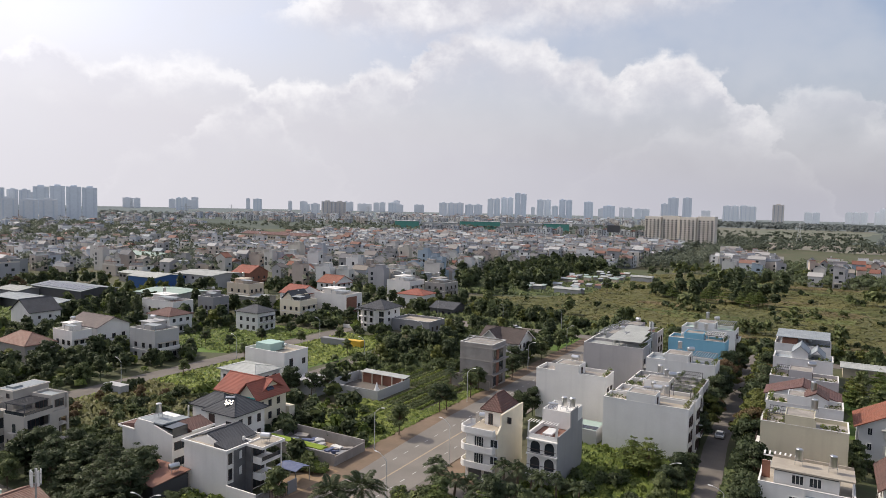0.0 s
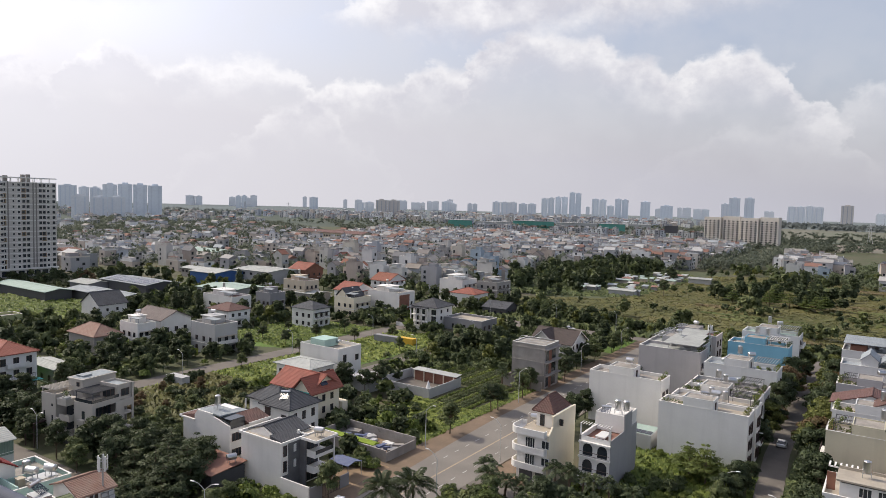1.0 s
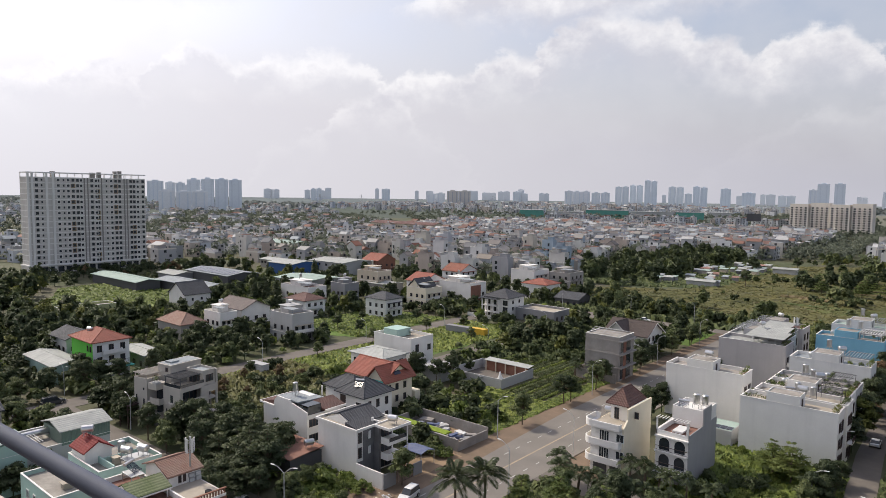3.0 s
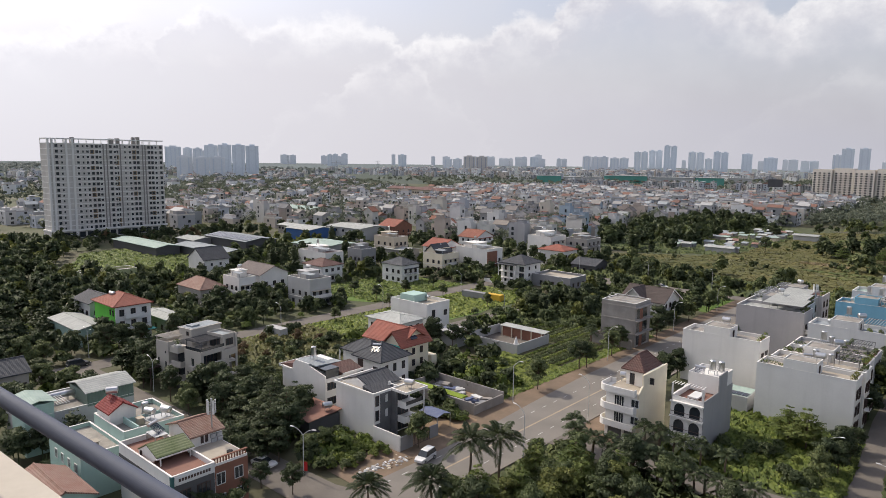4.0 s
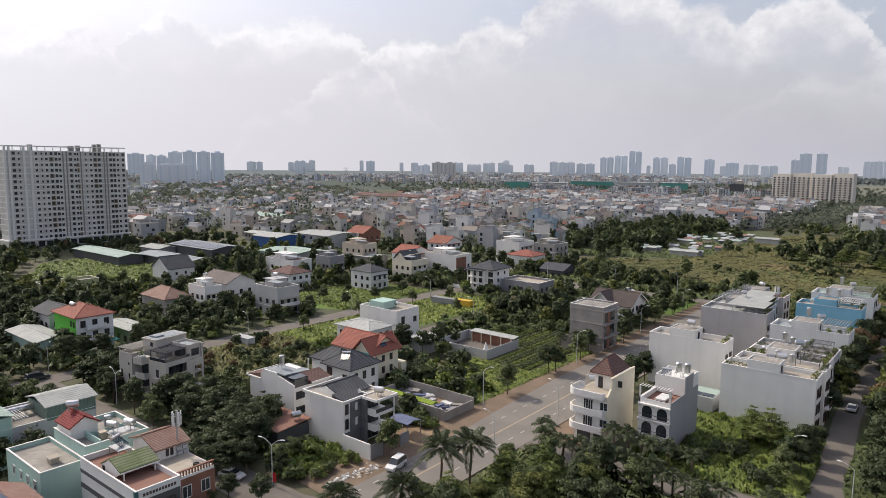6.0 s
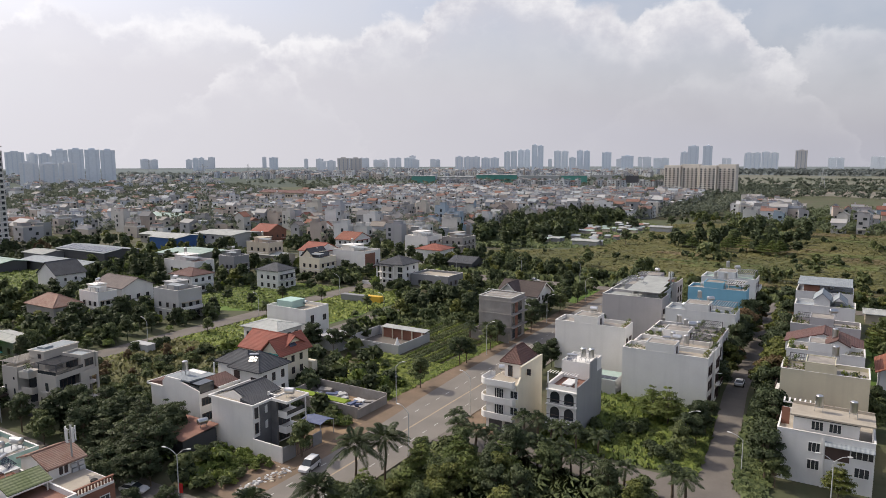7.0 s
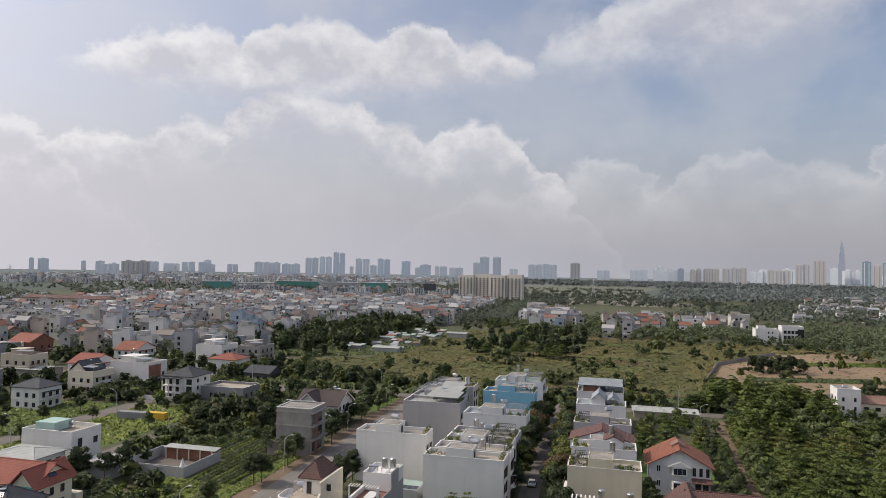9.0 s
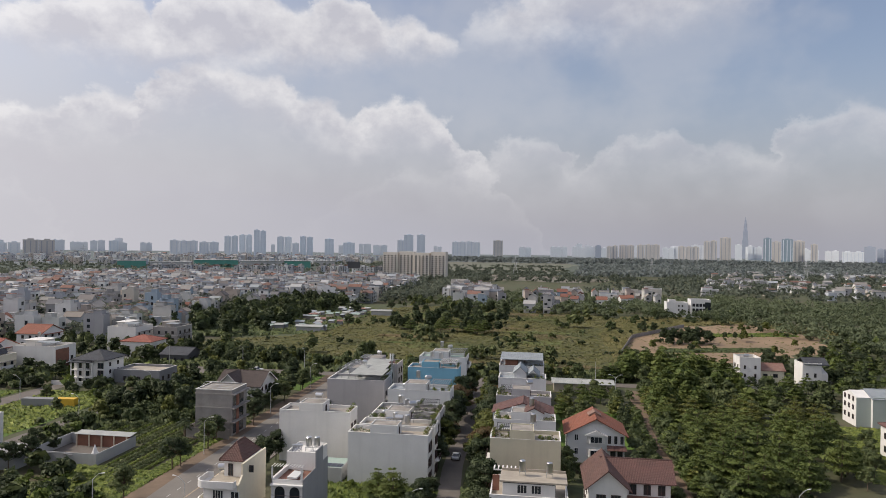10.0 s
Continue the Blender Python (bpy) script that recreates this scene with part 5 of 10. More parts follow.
for z in (0.6, 4.2, 7.8):
    # Dark panels on the solid wall; the openings' inner shade is their colour.
    part("opening", Shape().box(b[2] - 0.25, b[1] + 1.0, z, b[2] + 0.04, b[1] + 2.6, z + 2.6), GLASS, ob)
    part("opening", Shape().box(b[2] - 0.25, b[1] + 4.4, z, b[2] + 0.04, b[1] + 7.0, z + 2.6), GLASS, ob)
    part("slab_edge", Shape().box(b[0] - 0.1, b[1] - 0.1, z + 3.0, b[2] + 0.9, b[3] + 0.1, z + 3.3), CONCRETE, ob)
    part("brick_infill", Shape().box(b[2] - 0.1, b[1] + 2.6, z - 0.5, b[2] + 0.06, b[1] + 4.3, z + 3.0), BRICKRED, ob)
part("low_wall", Shape().box(b[0] - 1.5, b[1] - 2.5, -0.1, b[2] + 0.5, b[1] - 2.3, 2.6).box(b[0] - 1.5, b[1] - 2.3, -0.1, b[0] - 1.3, b[3], 2.6), CONCRETE, ob)
ob, b = house("villa", "white villa with steep dark brown tile gables", -97.5, 196.0, -84.0, 208.0, 6.8, WHITE, "x", tile_material("dark_brown_tiles", (0.095, 0.072, 0.066), (0.07, 0.056, 0.052)), 3.2, over=0.8)
cr = Shape()
gable_roof(cr, b[0] + 1.0, b[1] - 1.5, b[0] + 7.5, b[1] + 5, 7.2, 3.0, "y", 0.7)
part("cross_roof", cr, MATS["dark_brown_tiles"], ob)
for k, (xa, za, xb, zb) in enumerate(((b[0] + 0.3, 6.75, b[0] + 4.25, 10.4), (b[0] + 4.25, 10.4, b[0] + 8.2, 6.75))):
    part("bargeboard", Shape().prism([(xa, za), (xb, zb), (xb, zb - 0.32), (xa, za - 0.32)], b[1] - 2.28, b[1] - 2.12, "y"), WHITE, ob, "white bargeboard")
for ya, za, yb, zb in ((b[1] - 0.8, 6.3, 0, 10.25), (0, 10.25, b[3] + 0.8, 6.3)):
    part("bargeboard", Shape().prism([(ya, za), (yb, zb), (yb, zb - 0.35), (ya, za - 0.35)], b[2] + 0.72, b[2] + 0.88, "x"), WHITE, ob, "white bargeboard")
part("balcony", Shape().box(b[2], b[1] + 1.0, 3.2, b[2] + 1.4, b[3] - 1.0, 3.4).box(b[2] + 1.25, b[1] + 1.0, 3.4, b[2] + 1.4, b[3] - 1.0, 4.2), WHITE, ob)
ge = Shape().box(b[0] + 1.2, b[1] - 1.3, -0.2, b[0] + 7.3, b[1] + 0.2, 7.2)
gable_end(ge, b[0] + 1.2, b[1] - 1.3, b[0] + 7.3, b[1] + 0.2, 7.2, 2.9, "y")
part("cross_wing", ge, WHITE, ob)
window_rows(ob, b, "x+", (2.0, 5.0, 8.5), (1.4, 4.6), 1.1, 1.5, True)
window_rows(ob, (b[0], b[1] - 1.3, b[2], b[3]), "y-", (3.0, 5.4), (5.0,), 1.0, 1.5, True)

# round-balcony corner house and its arched neighbour
ob, b = house("corner_house", "cream four-storey corner house with curved white balconies", -55.6, 107.2, -49.4, 118.6, 9.3, CREAM, "flat", PALESLAB, parapet=0.0)
part("facade", Shape().box(b[0] - 0.04, b[1] - 0.08, 0, b[2] - 0.3, b[1] + 0.3, 9.3), WHITE, ob)
for z in (3.0, 6.1, 9.3):
    s = Shape()
    prof = [(b[2] - 0.4, b[1] - 0.1), (b[2] - 0.4, b[1] - 1.2), (b[0] + 1.6, b[1] - 1.3)] + [(b[0] + 0.5 - 1.6 * math.sin(q), b[1] + 0.4 - 1.7 * math.cos(q)) for q in (0.2, 0.5, 0.8, 1.1, 1.4)] + [(b[0] - 1.1, b[1] + 3.4), (b[0] - 0.1, b[1] + 3.5)]
    inner = [(x * 0.965, y * 0.965) for x, y in prof]
    s.loft([[(x, y, z - 0.2) for x, y in prof], [(x, y, z) for x, y in prof]])
    for i in range(len(prof) - 1):
        (xa, ya), (xb, yb), (xc, yc), (xd, yd_) = prof[i], prof[i + 1], inner[i + 1], inner[i]
        s.loft([[(xa, ya, z), (xb, yb, z), (xc, yc, z), (xd, yd_, z)], [(xa, ya, z + 0.95), (xb, yb, z + 0.95), (xc, yc, z + 0.95), (xd, yd_, z + 0.95)]])
    part("curved_balcony", s, WHITE, ob)
for z in (3.1, 6.2):
    window(ob, (b[0], b[1] - 0.08, b[2], b[3]), "y-", 2.6, z, 1.9, 2.3, False, 3)
    window(ob, (b[0], b[1] - 0.08, b[2], b[3]), "y-", 5.6, z + 0.7, 1.5, 1.5, False, 1)
    window(ob, b, "x-", 9.5, z, 1.4, 2.2, False, 1)
part("top_room", Shape().box(b[0] + 1.6, b[1] + 4.2, 9.3, b[2] - 0.02, b[3], 12.2), WHITE, ob)
r = Shape()
hip_roof(r, b[0] + 1.6, b[1] + 4.2, b[2] - 1.6, b[3] - 1.0, 12.4, 2.6, 0.7)
part("roof", r, TILE_BROWN, ob)
part("party_wall", Shape().box(b[2] - 0.3, b[1] + 1.6, 9.3, b[2] + 0.015, b[3] + 0.015, 12.5).prism([(b[1] - 0.02, 9.3), (b[1] + 1.6, 9.3), (b[1] + 1.6, 10.6)], b[2] - 0.3, b[2] + 0.015, "x"), CREAM, ob)
window(ob, (b[0] + 1.6, b[1] + 4.2, b[2], b[3]), "y-", 4.8, 10.3, 1.2, 1.2, True)
window(ob, (b[0] + 1.6, b[1] + 4.2, b[2], b[3]), "y-", 1.2, 9.5, 0.9, 2.1, True)
part("shutter_front", Shape().box(b[0] + 0.6, b[1] - 0.16, 0, b[0] + 3.2, b[1] - 0.06, 2.7).box(b[0] + 3.8, b[1] - 0.16, 0, b[2] - 0.8, b[1] - 0.06, 2.7), DARKGREY, ob)
water_tank(-54.8, 112.6, 9.36, 15)

ob, b = house("arched_house", "grey and white terrace house with dark arched loggias", -45.5, 112.9, -39.7, 125.4, 8.4, PALEGREY, "flat", TERRACE, parapet=0.0)
MID = stucco("mid_grey_render", (0.34, 0.34, 0.345), 0.35)
part("side_wall", Shape().box(b[2] - 0.12, b[1] - 1.2, -0.2, b[2] + 0.03, b[3] + 0.02, 9.4).box(b[2] - 0.12, b[1] + 5.5, 9.4, b[2] + 0.03, b[3] - 3.0, 12.4), MID, ob)
part("side_wall", Shape().box(b[0] - 0.03, b[1] - 1.2, -0.2, b[0] + 0.2, b[3], 9.4), WHITE, ob)
for z in (2.9, 5.8, 8.5):
    part("loggia_slab", Shape().box(b[0], b[1] - 1.78, z - 0.25, b[2], b[1], z), WHITE, ob)
part("facade", Shape().box(b[0] + 0.2, b[1] - 1.15, 0, b[2] - 0.12, b[1] - 0.9, 8.2), WHITE, ob)
for z in (3.0, 5.9):
    for cx in (-1.35, 1.35):
        ap = [(cx - 0.9, z), (cx + 0.9, z)] + [(cx + 0.9 * math.cos(a), z + 1.25 + 0.9 * math.sin(a)) for a in np.linspace(0, math.pi, 9)]
        # Dark arched panels on the closed facade stand for shade inside the loggias.
        part("arched_opening", Shape().prism(ap, b[1] - 1.19, b[1] - 1.1, "y"), GLASS, ob)
    part("railing", Shape().box(b[0] + 0.2, b[1] - 1.75, z + 0.72, b[2] - 0.1, b[1] - 1.69, z + 0.8).box(b[0] + 0.2, b[1] - 1.73, z + 0.05, b[2] - 0.1, b[1] - 1.71, z + 0.12), FRAME_D, ob)
part("terrace_parapet", Shape().box(b[0], b[1] - 1.2, 8.5, b[2], b[1] - 1.05, 9.3).box(b[0] + 0.2, b[1] - 1.05, 8.5, b[0] + 0.35, b[1] + 6, 9.4), WHITE, ob)
part("rear_room", Shape().box(b[0], b[1] + 6.0, 8.6, b[2] - 0.12, b[3], 11.2).ring(b[0], b[1] + 6.0, b[2] - 0.12, b[3], 11.2, 11.9, 0.15), WHITE, ob)
pg = Shape().box(b[0] - 0.05, b[1] - 1.2, 11.2, b[0] + 0.15, b[1] - 1.0, 11.4).box(b[2] - 0.5, b[1] - 1.2, 9.3, b[2] - 0.1, b[1] - 1.0, 11.5).box(b[0], b[1] - 1.2, 9.3, b[0] + 0.25, b[1] - 1.0, 11.5)
for i in range(11):
    pg.box(b[0] + i * 0.53, b[1] - 1.3, 11.4, b[0] + 0.1 + i * 0.53, b[1] + 0.4, 11.52)
split_boxes("pergola", "batten", pg, WHITE, ob)
part("canopy_slats", Shape().box(b[0] + 0.4, b[1] - 3.6, 2.4, b[2] - 0.4, b[1] - 1.2, 2.5), DARKGREY, ob)
for i in range(9):
    part("slat", Shape().box(b[0] + 0.5 + i * 0.55, b[1] - 3.6, 2.5, b[0] + 0.72 + i * 0.55, b[1] - 1.3, 2.56), WHITE, ob)
for i, (tx, ty) in enumerate(((-42.3, 122.0), (-40.8, 122.3))):
    water_tank(tx, ty, 11.25, 0, True)
solar_heater(-44.0, 120.2, 11.25, 10)
part("sunbed", Shape().box(-0.9, b[1] + 1.0, 8.66, 0.9, b[1] + 4.6, 8.95), FRAME_W, ob)

# ---- the row of tall white houses along the narrow street ----
def row_house(label, x0, y0, x1, y1, h, wall, face, roof="flat", roof_mat=ROOFSLAB, rise=2.0, tower=True, seed=0, name="terrace_house", dark=True, group="terrace rows"):
    rnd = random.Random(seed)
    ob, b = house(name, label, x0, y0, x1, y1, h, wall, roof, roof_mat, rise, 0.8, group, over=0.35, category="house")
    d = b[3] - b[1]
    for k in range(int(h // 3.1)):
        z = 0.5 + k * 3.1
        window(ob, b, face, d * 0.3, z + 0.4, min(1.5, d * 0.3), 1.9, dark)
        if k:
            window(ob, b, face, d * 0.7, z + 0.1, min(1.6, d * 0.3), 2.2, dark)
            if rnd.random() < 0.7:
                balcony(ob, b, face, d * 0.6, z, d * 0.7, 0.9, WHITE, rnd.random() < 0.5)
        else:
            window(ob, b, face, d * 0.7, 0.1, min(2.0, d * 0.36), 2.4, dark, 2)
    if tower and roof == "flat":
        w = b[2] - b[0]
        stair_tower(ob, b[0] + w * 0.28, b[1] - 0.004, b[0] + w * 0.62, b[1] + d * 0.75, h + 0.06, 2.3, wall)
        window(ob, (b[0] + w * 0.28, b[1] - 0.004, b[0] + w * 0.62, b[1] + d * 0.75), "x+", d * 0.35, h + 0.3, 0.9, 1.6, dark)
    return ob, b


W = [("plain cool white terrace house with a stepped roof parapet", -39.0, 136.8, -22.0, 142.6, 10.2, COOLWHITE, PALESLAB, True),
     ("white terrace house with a roof terrace", -38.2, 142.9, -21.6, 148.5, 10.4, WHITE, PALESLAB, False),
     ("white terrace house with a planted roof garden", -38.0, 149.2, -22.4, 156.5, 10.2, WHITE, ROOFSLAB, True),
     ("pale grey terrace house with planted terrace", -38.4, 158, -22.6, 166, 9.8, PALEGREY, ROOFSLAB, False),
     ("white terrace house with a grey roof room", -39.8, 178.0, -22.8, 186.0, 10.6, COOLWHITE, SHEET_GREY, True),
     ("sky blue terrace house with a white roof pergola", -39.5, 204.5, -23.8, 212.0, 12.0, BLUE, ROOFSLAB, True),
     ("white and grey terrace house with dark roof screens", -39.0, 222.0, -23.2, 231.0, 12.6, COOLWHITE, SHEET_GREEN, True)]
for i, (lab, xa, ya, xb, yb, h, wall, rm, tw_) in enumerate(W):
    ob, b = row_house(lab, xa, ya, xb, yb, h, wall, "x+", roof_mat=rm, tower=tw_, seed=i)
    water_tank((xa + xb) / 2 + 2, (ya + yb) / 2 - 0.6, h + (2.6 if tw_ else 0.1), 10 * i, i % 2 == 1)
    if i in (2, 4, 5):
        water_tank((xa + xb) / 2 - 4.5, (ya + yb) / 2, h + 0.1, 60 + 7 * i)
    if i in (1, 3):
        solar_heater((xa + xb) / 2 - 2, (ya + yb) / 2, h + 0.1, 20)
    planter(xb - 0.9, ya + 0.5, xb - 0.3, yb - 0.5, h + 0.1, 500 + i)
    if i in (1, 2, 3, 5):
        shade_frame(xb - 5.5, ya + 0.5, xb - 1.2, yb - 0.5, h + 0.06, 2.2, 520 + i)
    if i in (0, 2, 3):
        planter(xa + 0.4, ya + 0.4, xa + 5.0, ya + 0.95, h + 0.1, 540 + i)
    if i:
        water_tank((xa + xb) / 2 - 1.0, (ya + yb) / 2 + 0.8, h + (2.6 if tw_ else 0.1), 15 * i, True)
    if i >= 4:
        pg = Shape()
        for k in range(9):
            pg.box(b[2] - 5.6 + k * 0.6, b[1] + 0.5, h + 2.6, b[2] - 5.48 + k * 0.6, b[3] - 0.5, h + 2.72)
        pg.box(b[2] - 5.7, b[1] + 0.4, h + 2.45, b[2] - 0.4, b[1] + 0.55, h + 2.6).box(b[2] - 5.7, b[3] - 0.6, h + 2.45, b[2] - 0.4, b[3] - 0.45, h + 2.6)
        for q in (b[2] - 5.6, b[2] - 0.6):
            for w_ in (b[1] + 0.45, b[3] - 0.55):
                pg.box(q - 0.06, w_ - 0.06, h, q + 0.06, w_ + 0.06, h + 2.5)
        split_boxes("pergola", "batten", pg, WHITE if i == 5 else GALV, ob)
ob, b = house("garage_annexe", "low white annexe with a solar panel roof", -45.5, 136.5, -40.2, 143.0, 3.4, PALEGREY, "flat", SHEET_GREEN, parapet=0.0)
for i in range(4):
    part("solar_panel", Shape().box(b[0] + 0.4 + i * 1.2, b[1] + 0.4, 3.5, b[0] + 1.5 + i * 1.2, b[1] + 2.4, 3.56), SOLAR, ob)
V = [("tall white terrace house with a high parapet", -59.0, 149.3, -42.2, 156.0, 11.0, WHITE, ROOFSLAB, True),
     ("grey blank-sided terrace house with terrace fences", -58.8, 184.5, -42.3, 193.0, 11.4, PURPLE, SHEET_WHITE, False),
     ("grey terrace house with white sheet roofs", -60.0, 196.0, -44.5, 205.0, 10.8, PALEGREY, SHEET_WHITE, True),
     ("pale house with cluttered roof racks", -61.0, 208.0, -46.5, 217.0, 10.2, WARMGREY, SHEET_GREY, False),
     ("mauve house with a steep roof gable", -60.5, 220.0, -46.0, 229.0, 10.0, PURPLE, TILE_BROWN, True)]
for i, (lab, xa, ya, xb, yb, h, wall, rm, tw_) in enumerate(V):
    ob, b = row_house(lab, xa, ya, xb, yb, h, wall, "x+", roof_mat=rm, tower=tw_, seed=20 + i)
    window_rows(ob, b, "x-", (2.0, 5.0), (1.0, 4.1, 7.2), 1.3, 1.9, True)
    water_tank((xa + xb) / 2, (ya + yb) / 2, h + (2.6 if tw_ else 0.1), 35 * i, False)
    planter(xb - 0.9, ya + 0.5, xb - 0.3, yb - 0.5, h + 0.1, 600 + i)
    if i >= 2:
        shade_frame(xa + 1.0, ya + 0.6, xa + 5.0, yb - 0.6, h + 0.06, 2.2, 610 + i, GALV)
    if i in (1, 2, 3):
        cn = Shape()
        for k in range(6):
            for w_ in (b[1] + 0.3, b[3] - 0.3):
                cn.box(b[0] + 4 + k * 2.0, w_ - 0.05, h, b[0] + 4.1 + k * 2.0, w_ + 0.05, h + 2.3)
        split_boxes("terrace_frame", "post", cn, GALV, ob)
        part("terrace_canopy", Shape().prism([(b[1] - 0.1, h + 2.3), (b[3] + 0.1, h + 2.6), (b[3] + 0.1, h + 2.68), (b[1] - 0.1, h + 2.38)], b[0] + 6.5, b[2] - 0.5, "x"), SHEET_WHITE, ob)
R_ = [("pale grey and white house with balconies and tanks", -7.6, 113.6, 5.5, 123.8, 7.5, COOLWHITE, PALESLAB, "flat", 2.0),
      ("olive yellow blank-sided terrace house with roof terrace", -9.2, 136.5, 5.0, 144.0, 10.6, OLIVE, ROOFSLAB, "flat", 2.0),
      ("white terrace house with potted plants along the roof", -9.4, 151.8, 4.4, 158.5, 10.6, COOLWHITE, PALESLAB, "flat", 2.0),
      ("white terrace house with a low brown gable roof", -10.2, 160.4, 4.0, 168.0, 10.8, COOLWHITE, TILE_BROWN, "y", 2.4),
      ("grey terrace house with a planted terrace", -10.4, 175.5, 3.8, 183.0, 10.8, PURPLE, ROOFSLAB, "flat", 2.0),
      ("white terrace house with twin grey gables", -11.2, 199.5, 2.8, 208.0, 10.8, COOLWHITE, SHEET_GREY, "flat", 2.2),
      ("white house with orange room and metal canopies", -12.4, 224.0, 2.4, 236.0, 10.2, COOLWHITE, SHEET_GREY, "flat", 2.0)]
for i, (lab, xa, ya, xb, yb, h, wall, rm, rf, rise) in enumerate(R_):
    ob, b = row_house(lab, xa, ya, xb, yb, h, wall, "x-", rf, rm, rise, tower=i in (1, 2, 4), seed=40 + i)
    if rf == "flat":
        water_tank((xa + xb) / 2 + (3.5 if i == 0 else 1.5), (ya + yb) / 2 - (1.4 if i == 0 else 0), (10.5 if i == 0 else h + (2.6 if i in (1, 2, 4) else 0.1)), 50 * i, i < 3)
    if i in (1, 2, 4):
        planter(xa + 0.4, ya + 0.3, xa + 4.2, ya + 0.9, h + 0.1, 560 + i)
        planter(xb - 3.6, ya + 0.3, xb - 0.4, ya + 0.9, h + 0.1, 570 + i)
        planter(xa + 0.3, ya + 1.2, xa + 0.9, yb - 0.5, h + 0.1, 580 + i)
    if i in (1, 4):
        shade_frame(xa + 1.0, ya + 1.0, xa + 4.0, yb - 0.6, h + 0.06, 2.1, 590 + i)
    if i in (5, 6):
        planter(xb - 4.5, ya + 0.3, xb - 0.4, ya + 0.9, h + 0.1, 575 + i)
    if i == 1:
        part("tile_patch", Shape().box(b[0] + 5.2, b[1] - 0.06, 2.5, b[0] + 9.6, b[1] + 0.02, 5.6), TILE_BROWN, ob, "brown tiled patch of wall")
        part("gable_cap", Shape().prism([(b[0] + 3.9, h), (b[0] + 9.0, h), (b[0] + 9.0, h + 2.2), (b[0] + 6.0, h + 2.6)], b[1] - 0.01, b[1] + 0.3, "y"), OLIVE, ob)
    if i == 0:
        ub = (b[0] + 2.1, b[1] + 1.6, b[0] + 11.0, b[1] + 6.2)
        part("upper_storey", Shape().box(ub[0], ub[1], h, ub[2], ub[3], 10.2), COOLWHITE, ob)
        # Shade under the roof slab and on the side, laid on as dark sheets.
        part("upper_recess", Shape().box(ub[0] + 0.1, ub[1] - 0.04, 9.9, ub[2] - 0.1, ub[1] + 0.02, 10.2).box(ub[2] - 0.02, ub[1] + 0.3, h + 0.1, ub[2] + 0.05, ub[3] - 0.4, 10.0), DARKGREY, ob)
        part("roof_slab", Shape().box(b[0] + 1.6, b[1] + 1.1, 10.2, b[2] - 0.1, b[1] + 6.5, 10.45).box(b[0] + 1.7, b[1] + 6.3, 10.45, b[2] - 0.2, b[1] + 6.5, 10.9), PALESLAB, ob)
        part("slab_post", Shape().box(b[2] - 0.5, b[1] + 1.3, h, b[2] - 0.3, b[1] + 1.5, 10.2), WHITE, ob)
        window_rows(ob, ub, "y-", (3.3, 5.7), (8.25,), 1.7, 1.5, False, 2)
        window_rows(ob, b, "y-", (5.2,), (2.5, 5.3), 1.7, 1.6, False, 2)
        window_rows(ob, b, "y-", (11.5,), (5.4,), 3.0, 1.4, False, 3)
        window_rows(ob, b, "y-", (11.6,), (2.6,), 2.0, 1.6, False, 2)
        part("brown_screen", Shape().box(b[0] + 6.7, b[1] - 0.05, 4.6, b[0] + 9.9, b[1] + 0.02, 7.0), FRAME_D, ob, "dark brown balcony screen")
        part("awning", Shape().prism([(b[1] - 0.9, 7.0), (b[1], 7.4), (b[1], 7.3), (b[1] - 0.9, 6.9)], b[0] + 6.6, b[2], "x"), SHEET_GREY, ob)
        part("party_strip", Shape().box(b[0] + 6.3, b[1] - 0.25, 0, b[0] + 6.6, b[1], h + 0.9), COOLWHITE, ob)
        part("red_screen", Shape().box(b[0] + 0.2, b[1] + 4.2, h, b[0] + 1.4, b[1] + 4.4, 10.3), BRICKRED, ob, "rust red terrace screen")
        water_tank(xa + 5.4, ya + 4.2, 10.5, 0, True)
        tr = Shape()
        for k in range(7):
            tr.box(b[0] + 0.2 + k * 0.75, b[1] + 6.6, 10.5, b[0] + 0.45 + k * 0.75, b[1] + 8.6, 10.62)
        tr.box(b[0] + 0.2, b[1] + 6.6, 10.3, b[0] + 5.2, b[1] + 6.75, 10.5)
        split_boxes("pergola", "batten", tr, WHITE, ob)
    if i == 5:
        g = Shape()
        gable_end(g, b[0] + 4.5, b[1] + 0.3, b[0] + 8.2, b[3], h + 2.4, 1.6, "y")
        g.box(b[0] + 4.5, b[1] + 0.3, h, b[0] + 8.2, b[3], h + 2.4)
        part("gable_room", g, COOLWHITE, ob)
        r = Shape()
        gable_roof(r, b[0] + 4.5, b[1] + 0.3, b[0] + 8.2, b[3], h + 2.4, 1.6, "y", 0.25)
        gable_roof(r, b[0] + 8.4, b[1] + 0.8, b[0] + 12.0, b[3], h + 1.6, 1.5, "y", 0.25)
        part("gable_roof", r, SHEET_GREY, ob)
    if i == 6:
        part("orange_room", Shape().box(b[0] + 2.0, b[1] + 1.0, h, b[0] + 6.0, b[3] - 2, h + 2.4), BRICKRED, ob)
        part("blue_cover", Shape().box(b[2] - 4.2, b[1] + 0.5, h + 0.1, b[2] - 0.5, b[1] + 3.5, h + 0.9), TARP, ob)
        part("metal_canopy", Shape().prism([(b[1], h + 2.8), (b[3], h + 3.4), (b[3], h + 3.5), (b[1], h + 2.9)], b[0] + 0.3, b[2] - 0.3, "x").box(b[0] + 0.4, b[1] + 0.1, h, b[0] + 0.5, b[1] + 0.2, h + 2.85).box(b[2] - 0.6, b[1] + 0.1, h, b[2] - 0.5, b[1] + 0.2, h + 2.85), SHEET_GREY, ob)
